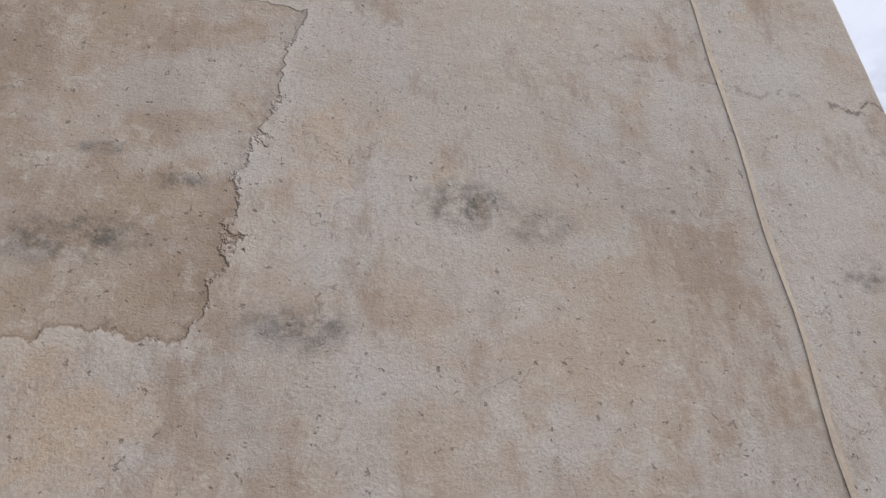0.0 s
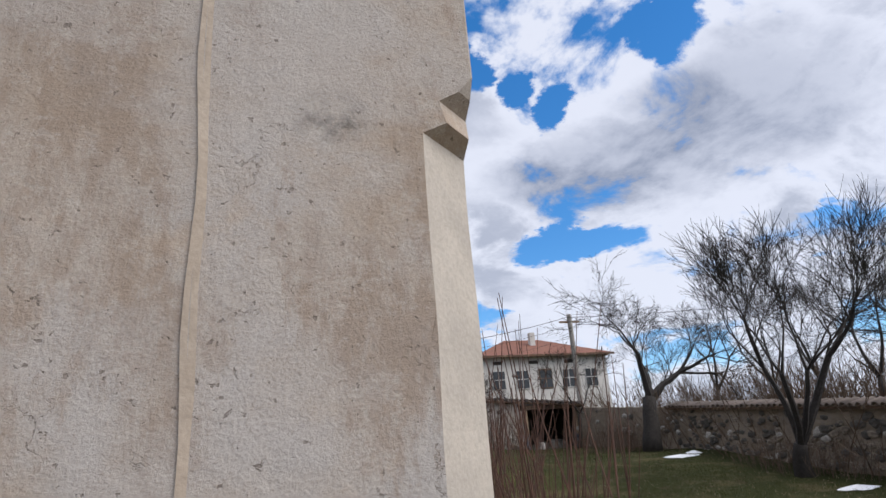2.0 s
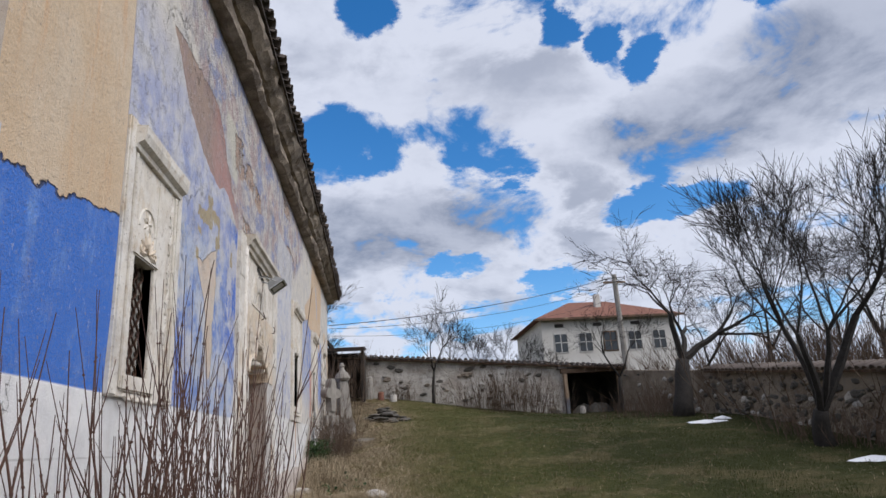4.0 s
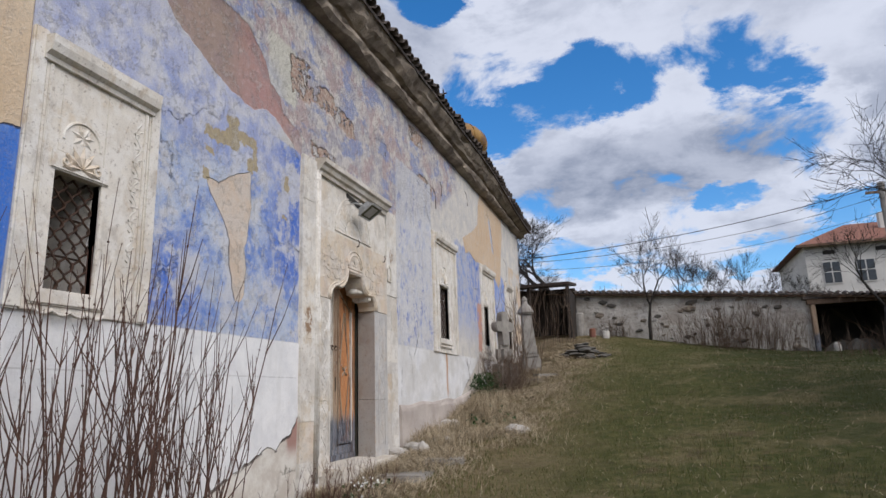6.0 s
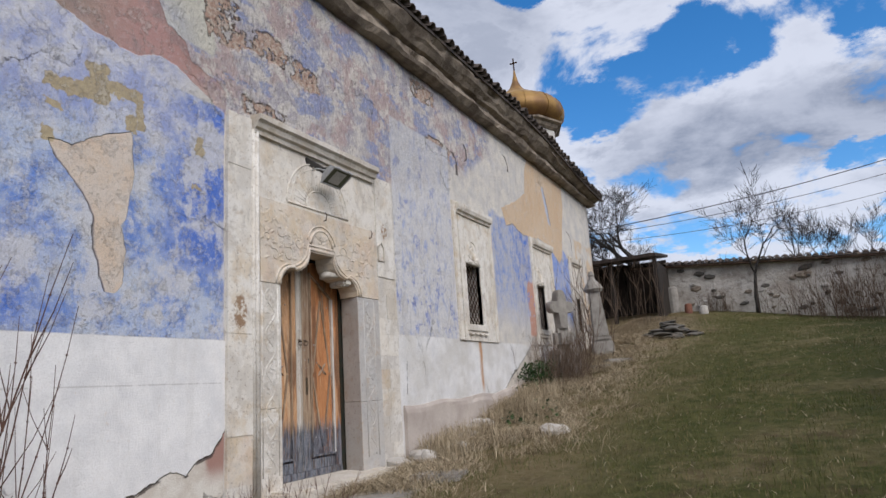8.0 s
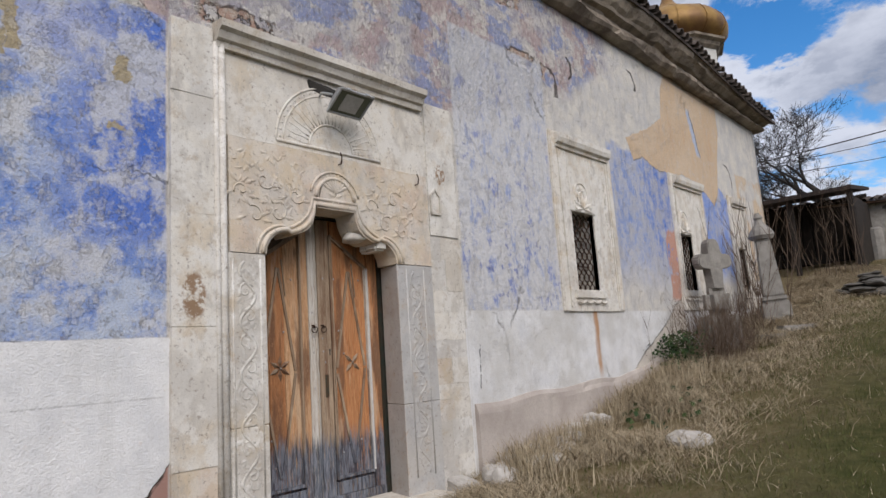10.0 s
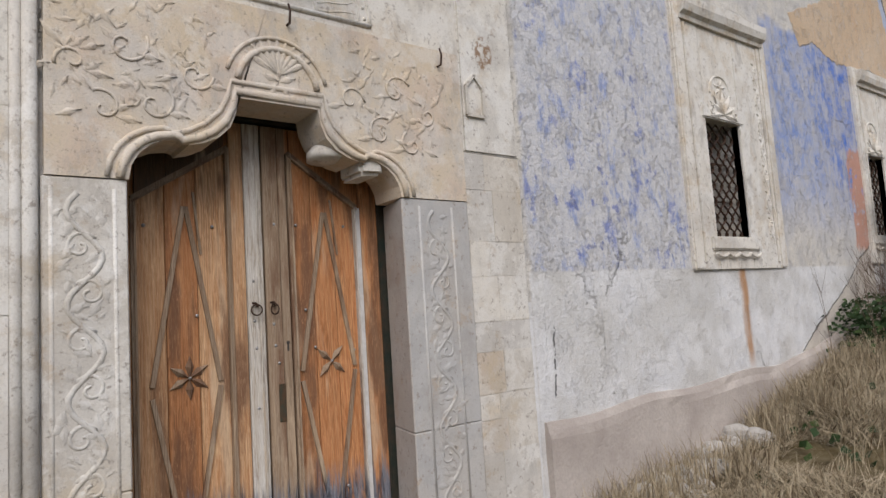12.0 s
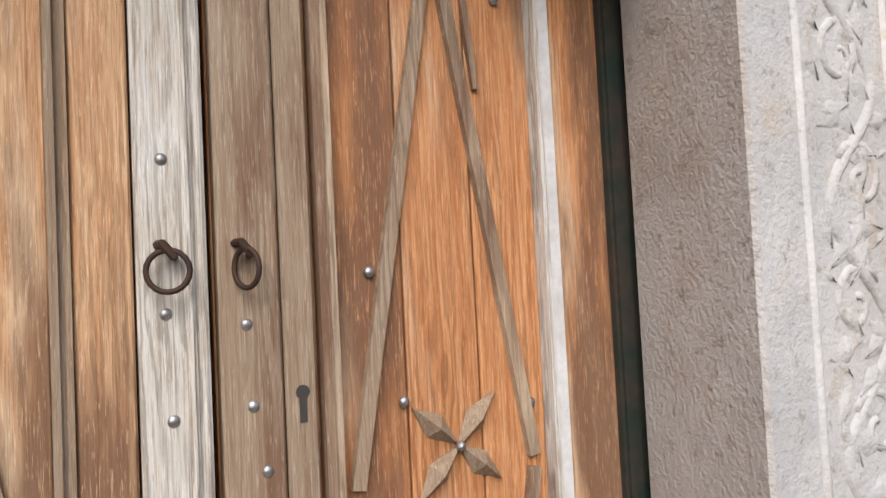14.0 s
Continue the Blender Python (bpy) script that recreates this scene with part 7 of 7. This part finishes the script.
rock("rock", "large pale boulder with a reddish stain in the grass", 1.42, 11.1, 0.40, 0.32, 0.21, 2.1, M_ROCK, 0.42)
for i in range(34):
    big = 1.9 if i < 4 else 1.35
    rock("rubble_stone", "white broken stone fallen at the wall foot", 0.10 + abs(random.gauss(0.0, 0.22)), 9.55 + (i * 0.12 if i < 3 else random.uniform(0.0, 2.2)), random.uniform(0.06, 0.19) * big, random.uniform(0.06, 0.17) * big, random.uniform(0.05, 0.12) * big, 3.0 + i, M_ROCK, 0.28, "fallen white stones")
for i in range(44):
    a = random.uniform(0, 6.28)
    rr = random.uniform(0, 0.55)
    x, y = 1.62 + rr * math.cos(a) * 1.15, 19.6 + rr * math.sin(a)
    ob = rock("slab_stone", "dark flat slab in the stone heap", x, y, random.uniform(0.22, 0.44), random.uniform(0.18, 0.36), random.uniform(0.06, 0.11), 20.0 + i, M_SLATE, 0.3, "stone heap")
    ob.location.z += max(0.0, 0.52 - rr) * random.uniform(0.0, 0.75)
for i, (x, y, w, d) in enumerate(((0.75, 8.35, 0.55, 0.75), (0.95, 9.0, 0.5, 0.45), (0.8, 15.9, 0.4, 0.6), (1.05, 16.4, 0.5, 0.4))):
    bm = box_bm(-w / 2, w / 2, -d / 2, d / 2, -0.08, 0.025, 0.02)
    ob = tagged(part("paving_slab", bumpy(bm, 0.012, 5, i), M_PALEGRAVE), "worn grey stone slab sunk in the grass", "slab", "sunken slabs")
    ob.location = (x, y, ground_z(x, y) + 0.02)
    ob.rotation_euler = (0, 0, 0.2 * i)
for x, y, r, h, m, lab in ((1.06, 24.55, 0.17, 0.85, M_PALEGRAVE, "short pale column gravestone by the yard wall"), (1.95, 24.15, 0.13, 0.28, M_ROCK, "low white stone stump on the lawn"), (1.5, 24.35, 0.11, 0.34, M_REDTILE, "small rusty marker by the yard wall")):
    bm = bmesh.new()
    lathe(bm, [(r, 0), (r * 1.02, h * 0.5), (r * 0.94, h * 0.93), (r * 0.6, h)], 12)
    ob = tagged(part("grave_marker", bumpy(bm, 0.01, 6), m), lab, "gravestone", "small grave markers")
    ob.location = (x, y, ground_z(x, y) - 0.05)
rnd = random.Random(77)
for x, y, sx, sy in ((9.3, 15.6, 0.5, 0.2), (9.35, 10.3, 0.45, 0.2), (9.9, 15.9, 0.25, 0.14)):
    bm = bmesh.new()
    n = 18
    c = bm.verts.new((0, 0, 0.05))
    ring = []
    for i in range(n):
        a = 2 * math.pi * i / n
        f = 0.7 + 0.5 * rnd.random()
        px, py = sx * f * math.cos(a), sy * f * math.sin(a)
        ring.append(bm.verts.new((px, py, ground_z(x + px, y + py) - ground_z(x, y) - 0.01)))
    for i in range(n):
        bm.faces.new((c, ring[i], ring[(i + 1) % n]))
    bmesh.ops.subdivide_edges(bm, edges=bm.edges[:], cuts=2)
    ob = tagged(part("snow_patch", bm, M_SNOW, smooth=True), "thin melting snow patch on the grass", "snow", "snow patches")
    ob.location = (x, y, ground_z(x, y) + 0.025)

# ---- grass, ivy: uncountable stuff ----
def blades(name, label, spots, material, category):
    """Thin bent blades from (x, y, height, lean x, lean y, width)."""
    verts, faces = [], []
    for x, y, h, lx, ly, w in spots:
        z = ground_z(x, y) - 0.01
        a = random.uniform(0, 3.1416)
        cx, cy = math.cos(a) * w / 2, math.sin(a) * w / 2
        b = len(verts)
        mx, my, mz = x + lx * 0.35, y + ly * 0.35, z + h * 0.6
        verts += [(x - cx, y - cy, z), (x + cx, y + cy, z), (mx + cx * 0.7, my + cy * 0.7, mz), (mx - cx * 0.7, my - cy * 0.7, mz), (x + lx, y + ly, z + h)]
        faces += [(b, b + 1, b + 2, b + 3), (b + 3, b + 2, b + 4)]
    me = bpy.data.meshes.new(name)
    me.from_pydata(verts, [], faces)
    me.materials.append(material)
    return tagged(new(name, me), label, category, kind="stuff")


rnd = random.Random(5)
spots = []
while len(spots) < 90000:
    x, y = 0.9 + 10 * rnd.random() ** 1.15, rnd.uniform(-3, 24)
    n = noise.noise(Vector((x * 0.8, y * 0.8, 1)))
    if n < -0.35:
        continue
    h = rnd.uniform(0.03, 0.075) * (1.2 if n > 0.2 else 0.9)
    spots.append((x, y, h, rnd.uniform(-0.035, 0.035), rnd.uniform(-0.035, 0.035), rnd.uniform(0.004, 0.009)))
blades("lawn_grass", "short green and straw-coloured winter lawn grass", spots, M_LAWN, "grass")

spots = []
while len(spots) < 80000:
    y = rnd.uniform(7.2, 23)
    x = 0.06 + abs(rnd.gauss(0, 0.75 if y > 10 else 0.5))
    n = noise.noise(Vector((x * 1.6, y * 1.6, 9)))
    if n < -0.15 and x > 0.5:
        continue
    if x < 0.3 and 7.5 < y < 9.5 or x < 0.42 and 9.5 < y < 11.2 and rnd.random() < 0.75:
        continue
    tall = 1.0 + max(0, n) * 1.3
    h = rnd.uniform(0.03, 0.13) * tall
    spots.append((x, y, h, rnd.gauss(0, 0.13) * tall, rnd.gauss(0, 0.13) * tall, rnd.uniform(0.004, 0.009)))
for i in range(6500):
    y = rnd.uniform(9.7, 13.8)
    x = 0.10 + abs(rnd.gauss(0, 0.42))
    if noise.noise(Vector((x * 2.2, y * 2.2, 4))) < -0.1:
        continue
    spots.append((x, y, rnd.uniform(0.08, 0.30), rnd.gauss(0, 0.07), rnd.gauss(0, 0.07), 0.006))
for i in range(9000):
    spots.append((rnd.uniform(1.0, 10.5), rnd.uniform(0, 24), rnd.uniform(0.02, 0.06), rnd.gauss(0, 0.05), rnd.gauss(0, 0.05), 0.006))
blades("dry_grass", "matted dry straw grass along the wall foot", spots, M_STRAW, "grass")


def leaf_clump(name, label, cx, cy, rx, ry, height, count, size, material=None):
    verts, faces = [], []
    for i in range(count):
        x, y = cx + rnd.gauss(0, rx), cy + rnd.gauss(0, ry)
        x = max(x, 0.05)
        z = ground_z(x, y) + rnd.random() ** 1.6 * height
        a, t = rnd.uniform(0, 6.28), rnd.uniform(-0.5, 0.9)
        d = Vector((math.cos(a) * math.cos(t), math.sin(a) * math.cos(t), math.sin(t)))
        s = d.orthogonal().normalized() * size * 0.45
        p = Vector((x, y, z))
        m = p + d * size * 0.45 + Vector((0, 0, size * 0.12))
        b = len(verts)
        verts += [p, m + s, p + d * size, m - s]
        faces += [(b, b + 1, b + 2), (b, b + 2, b + 3)]
    me = bpy.data.meshes.new(name)
    me.from_pydata([tuple(v) for v in verts], [], faces)
    me.materials.append(material or M_IVY)
    return tagged(new(name, me), label, "plant", kind="stuff")


leaf_clump("ivy", "dark green ivy at the foot of the wall", 0.24, 13.95, 0.14, 0.20, 0.46, 1300, 0.045)
twig_mass("dry_stalks", "dry reddish weed stalks at the wall foot", 0.5, 6.8, 0.5, 1.1, 0.5, 70, 431, M_TWIG, "stuff", 0.004, sway=0.3)
M_PETAL = blade_material("white_petal", (0.72, 0.73, 0.70), (0.80, 0.80, 0.78), (0.60, 0.64, 0.55))
leaf_clump("snowdrop_leaves", "low green leaves under white spring flowers", 0.58, 7.50, 0.10, 0.13, 0.07, 240, 0.05)
leaf_clump("snowdrops", "clump of small white spring flowers in dry grass", 0.58, 7.50, 0.10, 0.13, 0.13, 130, 0.028, M_PETAL)
leaf_clump("broad_leaf_weeds", "low broad green weeds in dry grass", 0.75, 11.9, 0.22, 0.5, 0.07, 60, 0.075)
